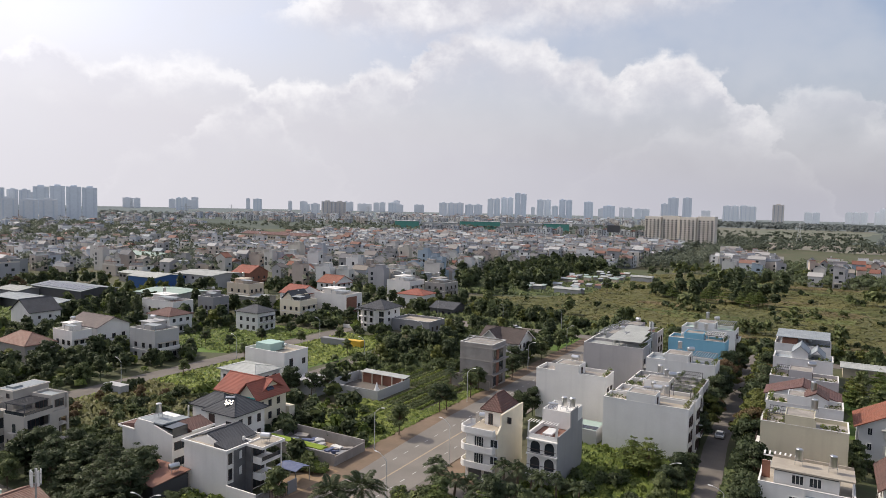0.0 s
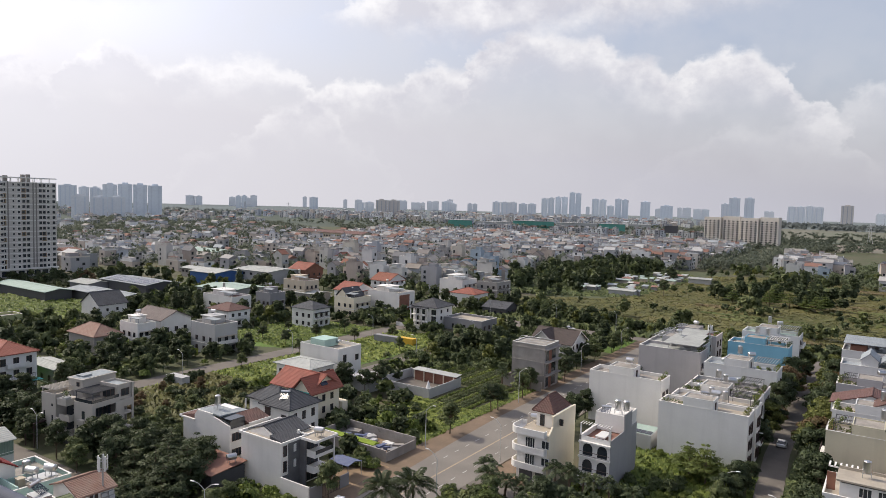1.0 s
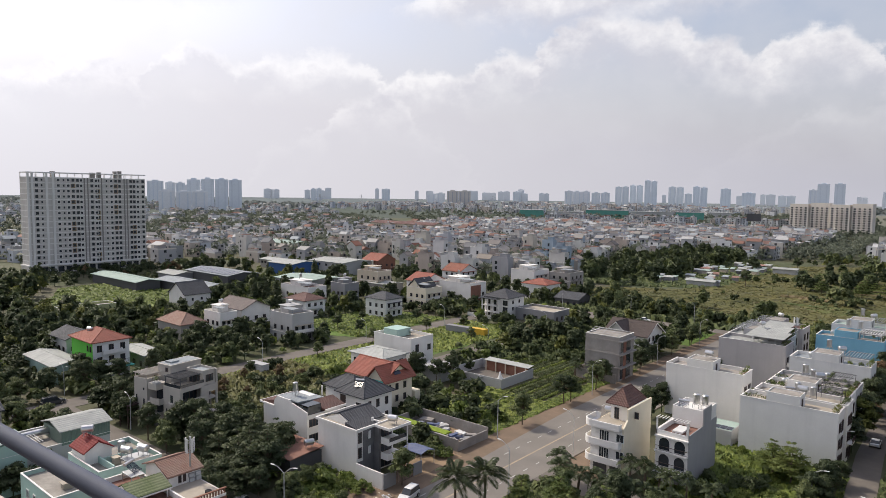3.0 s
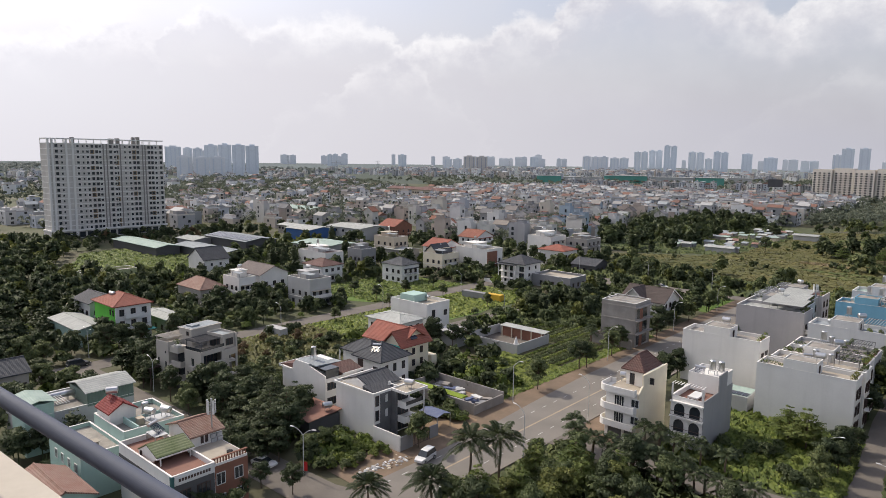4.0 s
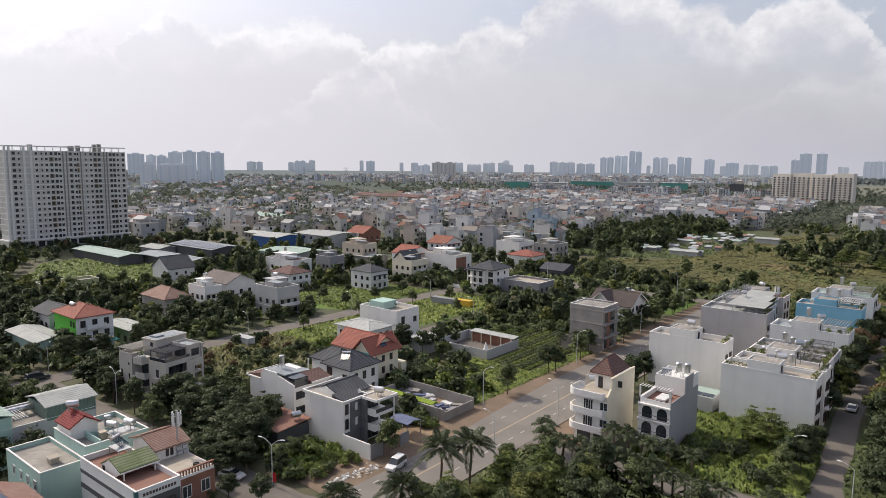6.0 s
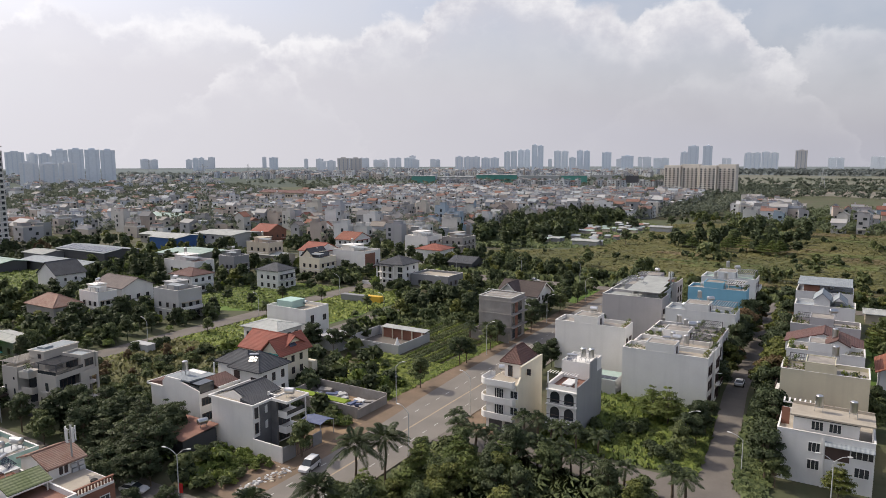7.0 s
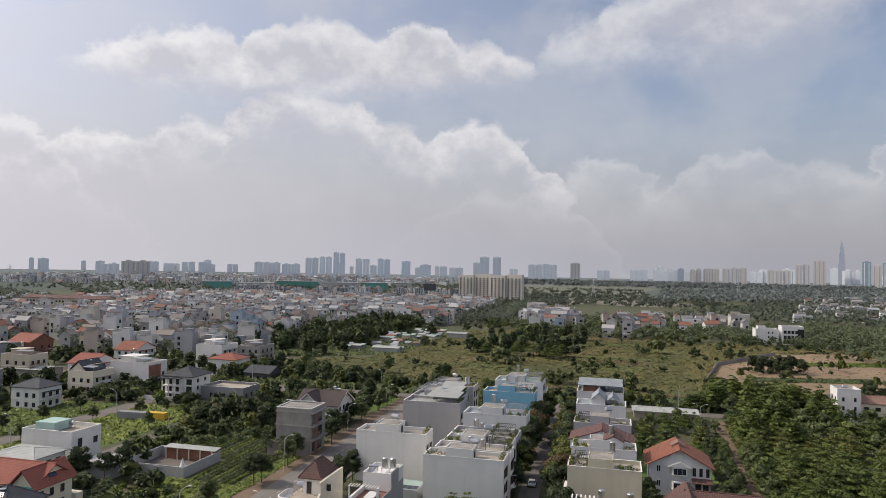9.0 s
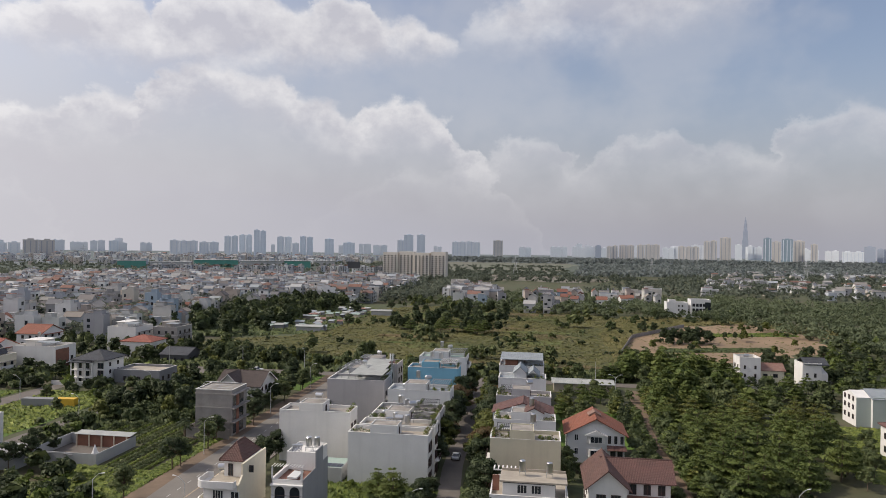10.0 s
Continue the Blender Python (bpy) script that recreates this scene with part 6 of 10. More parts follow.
    if i == 2:
        part("gable_room", Shape().prism([(b[0] + 7.0, h), (b[0] + 11.0, h), (b[0] + 11.0, h + 2.4), (b[0] + 9.0, h + 3.4), (b[0] + 7.0, h + 2.4)], b[1] + 0.5, b[3] - 0.5, "y"), COOLWHITE, ob)
        r = Shape()
        gable_roof(r, b[0] + 7.0, b[1] + 0.5, b[0] + 11.0, b[3] - 0.5, h + 2.4, 1.0, "y", 0.25)
        part("gable_roof", r, TILE_BROWN, ob)
for ya, yb in ((124.0, 135.5), (145.0, 151.0), (184.5, 198.5), (209, 223)):
    tagged(part("rear_shed", Shape().box(-7.5, ya, -0.2, 3.2, yb, 3.3).prism([(ya - 0.3, 3.3), ((ya + yb) / 2, 4.6), (yb + 0.3, 3.3)], -7.8, 3.5, "x"), TILE_BROWN), "low brown tiled shed between terrace houses", "shed")
    FOOT.append((-8, ya, 3.5, yb))

# ---- villas on the other side ----
ob, b = house("villa", "white villa with brown tile gables and a railed terrace", 9.6, 124.0, 16.4, 136.5, 7.2, WHITE, "y", TILE_BROWN, 2.9, over=0.8)
window_rows(ob, b, "y-", (2.2, 4.8), (4.6,), 1.7, 1.2, True, 2)
window_rows(ob, b, "x-", (2.5, 5.5, 8.5), (1.4, 4.4), 0.9, 1.6, True)
wg = Shape()
gable_roof(wg, b[2] - 3.4, b[1] + 4.6, b[2] + 8.6, b[3], 7.2, 2.6, "x", 0.7)
part("wing_roof", wg, TILE_BROWN, ob)
ge = Shape().box(b[2] - 0.1, b[1] + 4.8, -0.2, b[2] + 8.4, b[3] - 0.2, 7.2)
gable_end(ge, b[2] - 0.1, b[1] + 4.8, b[2] + 8.4, b[3] - 0.2, 7.2, 2.5, "x")
part("wing_wall", ge, WHITE, ob)
part("terrace", Shape().box(b[2], b[1] + 0.6, -0.2, b[2] + 8.4, b[1] + 4.8, 4.2), WHITE, ob)
part("terrace_floor", Shape().box(b[2] + 0.1, b[1] + 0.9, 4.2, b[2] + 8.2, b[1] + 4.8, 4.26), TERRACE, ob)
rl = Shape()
for k in range(22):
    rl.box(b[2] + 0.2 + k * 0.385, b[1] + 0.7, 4.2, b[2] + 0.3 + k * 0.385, b[1] + 0.8, 5.0)
rl.box(b[2], b[1] + 0.65, 5.0, b[2] + 8.4, b[1] + 0.85, 5.1)
part("balustrade", rl, WHITE, ob)
window_rows(ob, (b[2], b[1] + 4.8, b[2] + 8.4, b[3]), "y-", (1.6, 4.2, 6.8), (4.5,), 1.3, 1.9, True)
window_rows(ob, (b[2], b[1] + 0.6, b[2] + 8.4, b[3]), "y-", (1.6, 4.6), (1.0,), 1.2, 1.9, True)
FOOT.append((16, 124, 26, 138))
ob, b = house("villa", "pale villa with a bright red tile roof and bay windows", 7.4, 160.2, 20.4, 171.0, 7.0, COOLWHITE, "y", TILE_RED, 3.4, over=0.9)
ft = Shape()
for z in (1.6, 4.8):
    ft.loft([[(-2.2 + 0.0, b[1] + 0.05, q), (2.2, b[1] + 0.05, q), (1.5, b[1] - 0.9, q), (-1.5, b[1] - 0.9, q)] for q in (z, z + 1.9)])
part("bay", ft, WHITE, ob)
for z in (1.8, 5.0):
    window(ob, (b[0], b[1] - 0.9, b[2], b[3]), "y-", 6.5, z, 2.7, 1.5, False, 2)
window_rows(ob, b, "y-", (2.0,), (2.0, 5.2), 0.9, 1.5, False)
window_rows(ob, b, "y-", (9.6, 11.0, 12.4), (4.8,), 0.7, 1.8, True)
window_rows(ob, b, "y-", (10.4, 12.0), (1.6,), 1.2, 1.6, True)
part("porch_roof", Shape().prism([(b[1] - 1.3, 3.6), (b[1], 4.4), (b[1], 4.2), (b[1] - 1.3, 3.45)], b[0] + 9, b[2] + 0.4, "x"), TILE_BROWN, ob)
pd = Shape().prism([(-2.6, 6.7), (2.6, 6.7), (0, 7.9)], b[1] - 1.1, b[1] + 0.05, "y")
part("pediment", pd, WHITE, ob)
part("roof_vent", Shape().prism([(-1.6, 10.2), (1.6, 10.2), (0, 11.2)], b[1] + 4, b[1] + 7, "y"), TILE_OLD, ob)
ob, b = house("house", "tall white house with a low red-roofed cream wing", 72.4, 255.0, 79.6, 263.0, 10.8, WHITE, "flat", ROOFSLAB)
window_rows(ob, b, "y-", (1.8, 5.4), (1.5, 4.6, 7.6), 0.7, 1.3, True)
window_rows(ob, b, "x-", (2.5, 6.0), (4.6, 7.6), 1.0, 1.3, True)
part("wing", Shape().box(b[2], b[1] + 1.5, -0.2, b[2] + 8.5, b[3], 7.2), CREAM, ob)
r = Shape()
gable_roof(r, b[2], b[1] + 1.5, b[2] + 8.5, b[3], 7.2, 1.9, "x", 0.5)
part("wing_roof", r, TILE_OLD, ob)
window_rows(ob, (b[2], b[1] + 1.5, b[2] + 8.5, b[3]), "y-", (2.0, 5.5), (1.5, 4.6), 1.6, 1.3, True)
FOOT.append((80, 254, 90, 264))
water_tank(75.5, 258, 10.9, 0)
ob, b = house("house", "white gabled house with a balcony tower", 95.0, 258.5, 101.5, 266.5, 9.4, WHITE, "flat", ROOFSLAB, parapet=0.4)
g = Shape()
gable_roof(g, b[0] + 1, b[1], b[2] + 2, b[3], 9.4, 1.8, "x", 0.4)
part("roof", g, TILE_GREY, ob)
part("lean_to", Shape().box(b[2], b[1] + 1, -0.2, b[2] + 2.5, b[3], 6.0).prism([(b[1] + 1, 6.0), (b[3], 6.0), (b[3], 8.0)], b[2], b[2] + 2.5, "x"), WHITE, ob)
window_rows(ob, b, "y-", (1.6, 4.3), (1.6, 4.8), 0.8, 1.5, True)
FOOT.append((94, 257, 105, 267))
ob, b = house("warehouse_house", "pale green-grey blank gabled house with white front", 95.0, 207.0, 116.0, 217.5, 8.2, COOLWHITE, "x", SHEET_GREY, 1.8, over=0.3)
part("front_wing", Shape().box(b[0] - 4.0, b[1] + 1.0, -0.2, b[0], b[3] - 1.0, 8.4).prism([(b[1] + 1.0, 8.4), (b[3] - 1.0, 8.4), (0, 9.8)], b[0] - 4.0, b[0], "x"), WHITE, ob)
window_rows(ob, (b[0] - 4.0, b[1] + 1.0, b[0], b[3] - 1.0), "x-", (1.6, 4.2, 6.8), (1.8, 4.6, 7.0), 1.0, 1.4, True)
part("side_sheet", Shape().box(b[0] - 3.9, b[1] + 0.92, 0, b[0] - 0.06, b[1] + 1.05, 8.4).box(b[0] + 0.02, b[1] - 0.06, 0, b[2] - 0.2, b[1] + 0.05, 8.8), stucco("green_grey_render", (0.44, 0.48, 0.46), 0.3), ob)
FOOT.append((83, 210, 89, 221))
ob, b = house("house", "white villa with grey hipped roof at a grove", 84.5, 168.0, 97.0, 180.0, 7.6, WHITE, "hip", TILE_BROWN, 2.6)
window_rows(ob, b, "y-", (2.0, 5.0, 8.5), (1.4, 4.6), 1.2, 1.5, True)
window_rows(ob, b, "x-", (2.5, 6.0, 9.5), (1.4, 4.6), 1.2, 1.5, True)

# ---- houses across the vacant plots ----
ob, b = house("house", "bright green house with a white front and red hipped roof", -194.5, 72.4, -180.9, 81.8, 9.6, GREEN, "hip", TILE_RED, 2.4, over=0.7)
part("front", Shape().box(b[2] - 0.05, b[1] - 0.02, 0, b[2] + 0.2, b[3] + 0.02, 9.6), COOLWHITE, ob, "white moulded front")
bf = (b[0], b[1], b[2] + 0.2, b[3])
window_rows(ob, bf, "x+", (1.6, 4.6, 7.6), (0.9, 3.9, 7.0), 1.3, 1.8, True)
window_rows(ob, b, "y-", (10.5, 12.2), (3.9, 7.0), 0.8, 1.6, True)
balcony(ob, bf, "x+", 4.7, 3.5, 8.6, 1.1, COOLWHITE, False)
balcony(ob, bf, "x+", 4.7, 6.6, 5.0, 1.2, COOLWHITE)
part("awning", Shape().prism([(b[1] - 0.5, 2.7), (b[3] + 0.5, 2.7), (b[3] + 0.5, 2.8), (b[1] - 0.5, 2.8)], b[2] + 0.2, b[2] + 2.6, "x"), TEAL, ob, "teal awning")
water_tank(-190, 75.5, 10.6, 10)
LEFT = [("grey house with a tilted dark roof", -210.5, 72.7, -199.0, 81.5, 7.8, PALEGREY, "x", TILE_GREY, 1.8),
        ("low grey workshop with a pale sheet roof", -203.0, 63.5, -183.0, 71.2, 4.6, MINT, "x", SHEET_WHITE, 0.7),
        ("house with faded red tile roof and timber upper floor", -221.0, 110.0, -205.6, 119.0, 5.4, WARMGREY, "hip", TILE_OLD, 3.0),
        ("white flat-roofed house with roof tank", -212.3, 122.2, -202.0, 128.6, 7.6, WHITE, "flat", PALESLAB, 2.0),
        ("white house with grey-brown double gable roof", -220.0, 131.5, -203.5, 143.0, 8.2, WHITE, "x", tile_material("grey_brown_roof_tiles", (0.16, 0.13, 0.12), (0.11, 0.095, 0.09)), 2.6),
        ("pale grey house with stacked terraces", -189.5, 133.2, -177.3, 142.0, 8.8, PALEGREY, "flat", PALESLAB, 2.0),
        ("white banded house with dark terrace roof", -249.0, 181.0, -229.5, 191.0, 7.6, WHITE, "flat", TILE_BROWN, 2.0),
        ("white steep-gabled house without windows", -272.5, 140.8, -259.5, 152.5, 6.4, WHITE, "y", TILE_GREY, 4.4),
        ("white house with a faded brown hipped roof", -223.0, 164.4, -210.5, 174.5, 6.6, COOLWHITE, "hip", TILE_BROWN, 2.2),
        ("cream house with a dark peaked attic", -204.5, 216.0, -193.0, 227.0, 7.4, CREAM, "flat", PALESLAB, 2.0),
        ("white and brick house with bare side wall", -199.0, 232.0, -181.0, 243.5, 9.2, WHITE, "flat", PALESLAB, 2.0),
        ("white house with a red gable roof", -214.0, 226.0, -203.0, 240.0, 9.4, COOLWHITE, "x", TILE_RED, 3.0),
        ("low white flat-roofed pavilion", -150.0, 222.0, -132.5, 234.0, 3.8, GREY, "flat", PALESLAB, 2.0),
        ("dark low house with tile roof", -156.0, 262.0, -144.0, 274.0, 3.6, DARKGREY, "x", TILE_GREY, 2.2),
        ("white house with orange tile roof", -178.0, 268.0, -164.0, 280.0, 7.4, WHITE, "hip", TILE_RED, 2.2),
        ("tall pale house with blank flank", -196.0, 285.0, -182.0, 299.0, 10.5, WHITE, "flat", ROOFSLAB, 2.0),
        ("cream and brick terrace house", -180.0, 296.0, -168.0, 310.0, 9.6, WARMGREY, "flat", PALESLAB, 2.0),
        ("house with red gabled attic", -228.0, 268.0, -216.0, 282.0, 9.4, COOLWHITE, "x", TILE_RED, 3.2),
        ("brown and white villa with red gables", -308.0, 285.0, -294.0, 300.0, 8.0, BRICKRED, "x", TILE_RED, 3.6),
        ("grey flat-roofed house by the street", -205.5, 34.0, -190.0, 44.0, 9.6, PALEGREY, "flat", TILE_RED, 2.0),
        ("grey gabled house below the balcony", -153.0, 35.8, -145.0, 41.0, 7.6, WARMGREY, "y", TILE_GREY, 2.0),
        ("grey and white flat-roofed house with dark openings", -233.0, 196.4, -223.6, 205.0, 8.4, GREY, "flat", ROOFSLAB, 2.0),
        ("beige villa with stacked balcony terraces", -248.5, 226.5, -234.0, 236.0, 10.4, BEIGE, "flat", TILE_OLD, 2.0),
        ("low lime-walled building with a flat roof", -279.0, 97.5, -271.0, 118.0, 3.6, stucco("lime_plaster", (0.42, 0.44, 0.24), 0.4), "flat", PALESLAB, 2.0),
        ("low shed with a pale flat roof beside trees", -194.0, 85.5, -179.5, 91.5, 4.2, WARMGREY, "x", SHEET_WHITE, 0.4),
        ("white house with grey roof terrace among trees", -199.0, 186.0, -187.5, 195.5, 7.2, COOLWHITE, "hip", TILE_GREY, 2.4)]
for i, (lab, xa, ya, xb, yb, h, wall, rf, rm, rise) in enumerate(LEFT):
    ob, b = house("house", lab, xa, ya, xb, yb, h, wall, rf, rm, rise)
    w, d = xb - xa, yb - ya
    floors = [0.9 + 3.1 * k for k in range(max(1, int(h / 3.1)))]
    if i == 7:
        window_rows(ob, b, "x+", [d * q for q in (0.3, 0.65)], [3.6], 0.9, 1.2, True)
    elif i != 1:
        window_rows(ob, b, "x+", [d * q for q in (0.2, 0.5, 0.8)], floors, 1.2, 1.6, True)
    if i not in (7, 15, 1, 10, 23):
        window_rows(ob, b, "y-", [w * q for q in (0.25, 0.55, 0.82)], floors, 1.2, 1.5, True)
    if i == 7:
        window_rows(ob, b, "y-", [w * 0.75], [4.2], 0.9, 1.2, True)
    if rf == "flat" and i not in (12, 23):
        water_tank(xa + w * 0.3, (ya + yb) / 2 + 1.5, h + 2.7, 40 * i, i % 2 == 0)
    if i not in (1, 7, 12, 13, 23):
        part("string_course", Shape().ring(b[0] - 0.08, b[1] - 0.08, b[2] + 0.08, b[3] + 0.08, floors[-1] - 0.75, floors[-1] - 0.55, 0.1), WHITE, ob)
        balcony(ob, b, "x+", d * (0.5 if i % 2 else 0.35), floors[-1] - 0.5, d * (0.85 if i % 3 else 0.5), 1.2, WHITE if i % 2 else wall, i % 3 != 1)
        if i % 2:
            part("awning", Shape().prism([(b[1] + d * 0.1, floors[-1] + 1.75), (b[1] + d * 0.9, floors[-1] + 1.75), (b[1] + d * 0.9, floors[-1] + 1.87), (b[1] + d * 0.1, floors[-1] + 1.87)], b[2], b[2] + 1.3, "x"), rm, ob)
        if rf == "flat":
            part("set_back_room", Shape().box(b[0] + w * 0.12, b[1] + d * 0.35, h, b[0] + w * 0.5, b[3] - 0.2, h + 2.5).box(b[0] + w * 0.08, b[1] + d * 0.3, h + 2.5, b[0] + w * 0.54, b[3], h + 2.66), wall, ob)
            part("terrace_cover", Shape().prism([(b[1] + 0.4, h + 2.3), (b[1] + d * 0.34, h + 2.5), (b[1] + d * 0.34, h + 2.58), (b[1] + 0.4, h + 2.38)], b[0] + w * 0.5, b[2] - 0.3, "x").box(b[2] - 0.5, b[1] + 0.5, h, b[2] - 0.4, b[1] + 0.6, h + 2.32).box(b[0] + w * 0.52, b[1] + 0.5, h, b[0] + w * 0.52 + 0.1, b[1] + 0.6, h + 2.32), SHEET_GREY, ob)
    if i == 9:
        r = Shape()
        gable_roof(r, b[0], b[1] + 1, b[0] + 7.5, b[3], h + 0.9, 3.4, "y", 0.4)
        part("attic_roof", r, TILE_GREY, ob)
        g = Shape()
        gable_end(g, b[0] + 0.2, b[1] + 1.1, b[0] + 7.3, b[3] - 0.1, h + 0.8, 3.2, "y")
        part("attic_wall", g, CREAM, ob)
    if i == 10:
        part("brick_flank", Shape().box(b[2] - 0.02, b[1] + 0.3, 0, b[2] + 0.1, b[1] + 7.5, h - 0.2), BRICKRED, ob)

# white pillared house under a dark roof
ob, b = house("pillared_house", "white three-storey house with open pillared verandas", -162.0, 217.2, -150.6, 228.6, 8.4, WHITE, "hip", TILE_GREY, 3.0, over=0.9)
for z in (0.0, 2.7, 5.3):
    part("veranda_slab", Shape().box(b[0], b[1] - 2.2, z - 0.2, b[2] - 4.0, b[1], z), WHITE, ob)
    window_rows(ob, b, "y-", (2.0, 5.0), (z + 0.2,), 1.8, 2.2, True)
    window_rows(ob, b, "y-", (10.2,), (z + 0.3,), 2.2, 2.0, True, 1)
    window_rows(ob, b, "x+", (3.5, 8.0), (z + 0.7,), 1.0, 1.4, True)
for k in range(4):
    part("pillar", Shape().box(b[0] + 0.1 + k * 2.7, b[1] - 2.2, 0, b[0] + 0.45 + k * 2.7, b[1] - 1.85, 7.9), WHITE, ob)
part("veranda_roof", Shape().box(b[0] - 0.6, b[1] - 2.8, 7.9, b[2] - 3.6, b[1] + 0.4, 8.1), TILE_GREY, ob)
part("terrace_wall", Shape().box(b[0] - 6, b[1] - 3.6, -0.1, b[2] + 1.0, b[1] - 3.3, 1.6), WHITE, ob)

# ---- near roofs below the balcony ----
ob, b = house("cafe_house", "blue-white flat-roofed house with a green tiled terrace roof", -96.8, 38.2, -80.8, 44.3, 7.7, COOLWHITE, "flat", TERRACE, parapet=0.8)
part("band", Shape().box(b[0] - 0.03, b[1] - 0.05, 4.2, b[2] + 0.03, b[1], 4.9).box(b[0] - 0.03, b[1] - 0.05, 6.4, b[2] + 0.03, b[1], 6.9), DARKGREY, ob)
part("terrace_roof", Shape().prism([(b[0] + 4.6, 8.75), (b[0] + 7.3, 10.2), (b[0] + 10.5, 9.15), (b[0] + 10.5, 9.0), (b[0] + 7.3, 10.05), (b[0] + 4.6, 8.6)], b[1] + 0.7, b[3] + 0.1, "y"), TILE_GREEN, ob, "mossy green tiled terrace roof")
part("fascia", Shape().box(b[0] + 10.4, b[1] + 0.6, 8.85, b[0] + 10.6, b[3] + 0.1, 9.02), WHITE, ob)
part("roof_room", Shape().prism([(b[0] + 4.7, 7.7), (b[0] + 7.4, 7.7), (b[0] + 7.4, 9.95), (b[0] + 7.2, 9.95), (b[0] + 4.7, 8.58)], b[1] + 0.8, b[3] - 0.1, "y"), WHITE, ob)
part("side_wall", Shape().prism([(b[0] + 7.4, 7.7), (b[0] + 8.6, 7.7), (b[0] + 10.3, 8.95), (b[0] + 7.4, 9.95)], b[1] + 0.8, b[1] + 1.0, "y"), WHITE, ob)
part("loggia_wall", Shape().box(b[0] + 7.4, b[1] + 1.0, 7.76, b[0] + 7.5, b[3] - 0.1, 9.8), FRAME_D, ob, "dark back wall of an open loggia")
for k in range(2):
    part("post", Shape().box(b[0] + 10.25, b[1] + 1.2 + k * 4.3, 7.76, b[0] + 10.4, b[1] + 1.35 + k * 4.3, 8.9), WHITE, ob)
window(ob, (b[0] + 4.7, b[1] + 0.8, b[0] + 7.4, b[3]), "y-", 0.9, 7.95, 0.5, 0.8, True)
part("corner_pilaster", Shape().box(b[2] - 0.3, b[1] - 0.12, 0, b[2] + 0.12, b[1] + 0.3, 8.5), stucco("dark_teal_paint", (0.05, 0.13, 0.13), 0.2), ob)
sb = part("sign_board", Shape().box(b[2], b[1] + 0.4, 7.3, b[2] + 0.12, b[3] - 0.4, 8.3), FRAME_W, ob, "white sign board with dark lettering bars")
for i in range(11):
    part("letter_bar", Shape().box(b[2] + 0.12, b[1] + 0.9 + i * 0.42, 7.6, b[2] + 0.15, b[1] + 1.2 + i * 0.42, 8.0), FRAME_D, sb)
part("shop_front", Shape().box(b[2] - 0.02, b[1] + 0.3, 0, b[2] + 0.08, b[3] - 0.1, 7.1), DARKGREY, ob, "dark shop front")
window_rows(ob, (b[0], b[1], b[2] + 0.08, b[3]), "x+", (1.6, 4.4), (1.0, 4.3), 1.9, 2.0, True, 2)
rack = Shape().box(b[0] + 0.6, b[3] - 2.4, 9.0, b[0] + 3.6, b[3] - 0.4, 9.1)
for px, py in ((0.7, 2.3), (3.5, 2.3), (0.7, 0.5), (3.5, 0.5)):
    rack.box(b[0] + px - 0.05, b[3] - py - 0.05, 7.7, b[0] + px + 0.05, b[3] - py + 0.05, 9.0)
part("roof_rack", rack, GALV, ob)
solar_heater(-95.0, 43.0, 9.1, 120)
# paler house with a weathered tile roof, against its north side
ob, b = house("house", "white house with a weathered red tile roof and balustrade", -96.6, 44.4, -82.4, 50.3, 7.4, WHITE, "flat", PALESLAB, parapet=0.0)
r = Shape()
gable_roof(r, b[0] + 0.2, b[1] + 1.0, b[0] + 7.4, b[3] + 0.1, 9.15, 1.25, "y", 0.3)
part("tile_roof", r, TILE_OLD, ob)
g = Shape().box(b[0] + 0.3, b[1] + 1.1, 7.4, b[0] + 7.3, b[3], 9.15)
gable_end(g, b[0] + 0.3, b[1] + 1.1, b[0] + 7.3, b[3], 9.15, 1.2, "y")
part("roof_room", g, WHITE, ob)
rb = (b[0] + 0.3, b[1] + 1.1, b[0] + 7.3, b[3])
window_rows(ob, rb, "x+", (1.6, 2.3), (7.8,), 0.45, 1.1, True)
for k, z in ((2.9, 8.2), (3.9, 8.2), (3.0, 7.5), (4.0, 7.5)):
    part("cooler", Shape().box(rb[2], rb[1] + k, z, rb[2] + 0.35, rb[1] + k + 0.8, z + 0.55), PALEGREY, ob, "pale outdoor cooling unit")
bl = Shape()
for i in range(13):
    bl.box(b[2] - 0.14, b[1] + 0.3 + i * 0.44, 7.4, b[2] + 0.02, b[1] + 0.46 + i * 0.44, 8.1)
bl.box(b[2] - 0.2, b[1], 8.1, b[2] + 0.12, b[3], 8.25)
part("balustrade", bl, BRICKRED, ob, "red balustrade")
part("red_front", Shape().box(b[2] - 0.02, b[1], 0, b[2] + 0.1, b[3], 7.0), BRICKRED, ob)
window_rows(ob, (b[0], b[1], b[2] + 0.1, b[3]), "x+", (1.6, 4.4), (1.0, 4.2), 1.4, 1.8, False)
tagged(part("tyre", Shape().tube((0, 0, 0), (0, 0, 0.25), 0.45, n=14), TYRE, None, at=pose(-84.2, 48.6, 7.47)), "old black tyre on a roof terrace", "tyre")
ob, b = house("house", "blue-grey flat-roofed house with a sandy roof", -112.0, 33.8, -99.3, 39.9, 6.2, MINT, "flat", ROOFSLAB, parapet=0.7)
window_rows(ob, b, "y-", (3.0, 5.6, 8.2, 10.8), (0.8, 3.8), 1.0, 1.5, False)
part("roof_box", Shape().box(b[2] - 4.4, b[1] + 2.6, 6.26, b[2] - 3.2, b[1] + 3.8, 7.1).box(b[2] - 4.6, b[1] + 2.4, 7.1, b[2] - 3.0, b[1] + 4.0, 7.2), PALESLAB, ob)
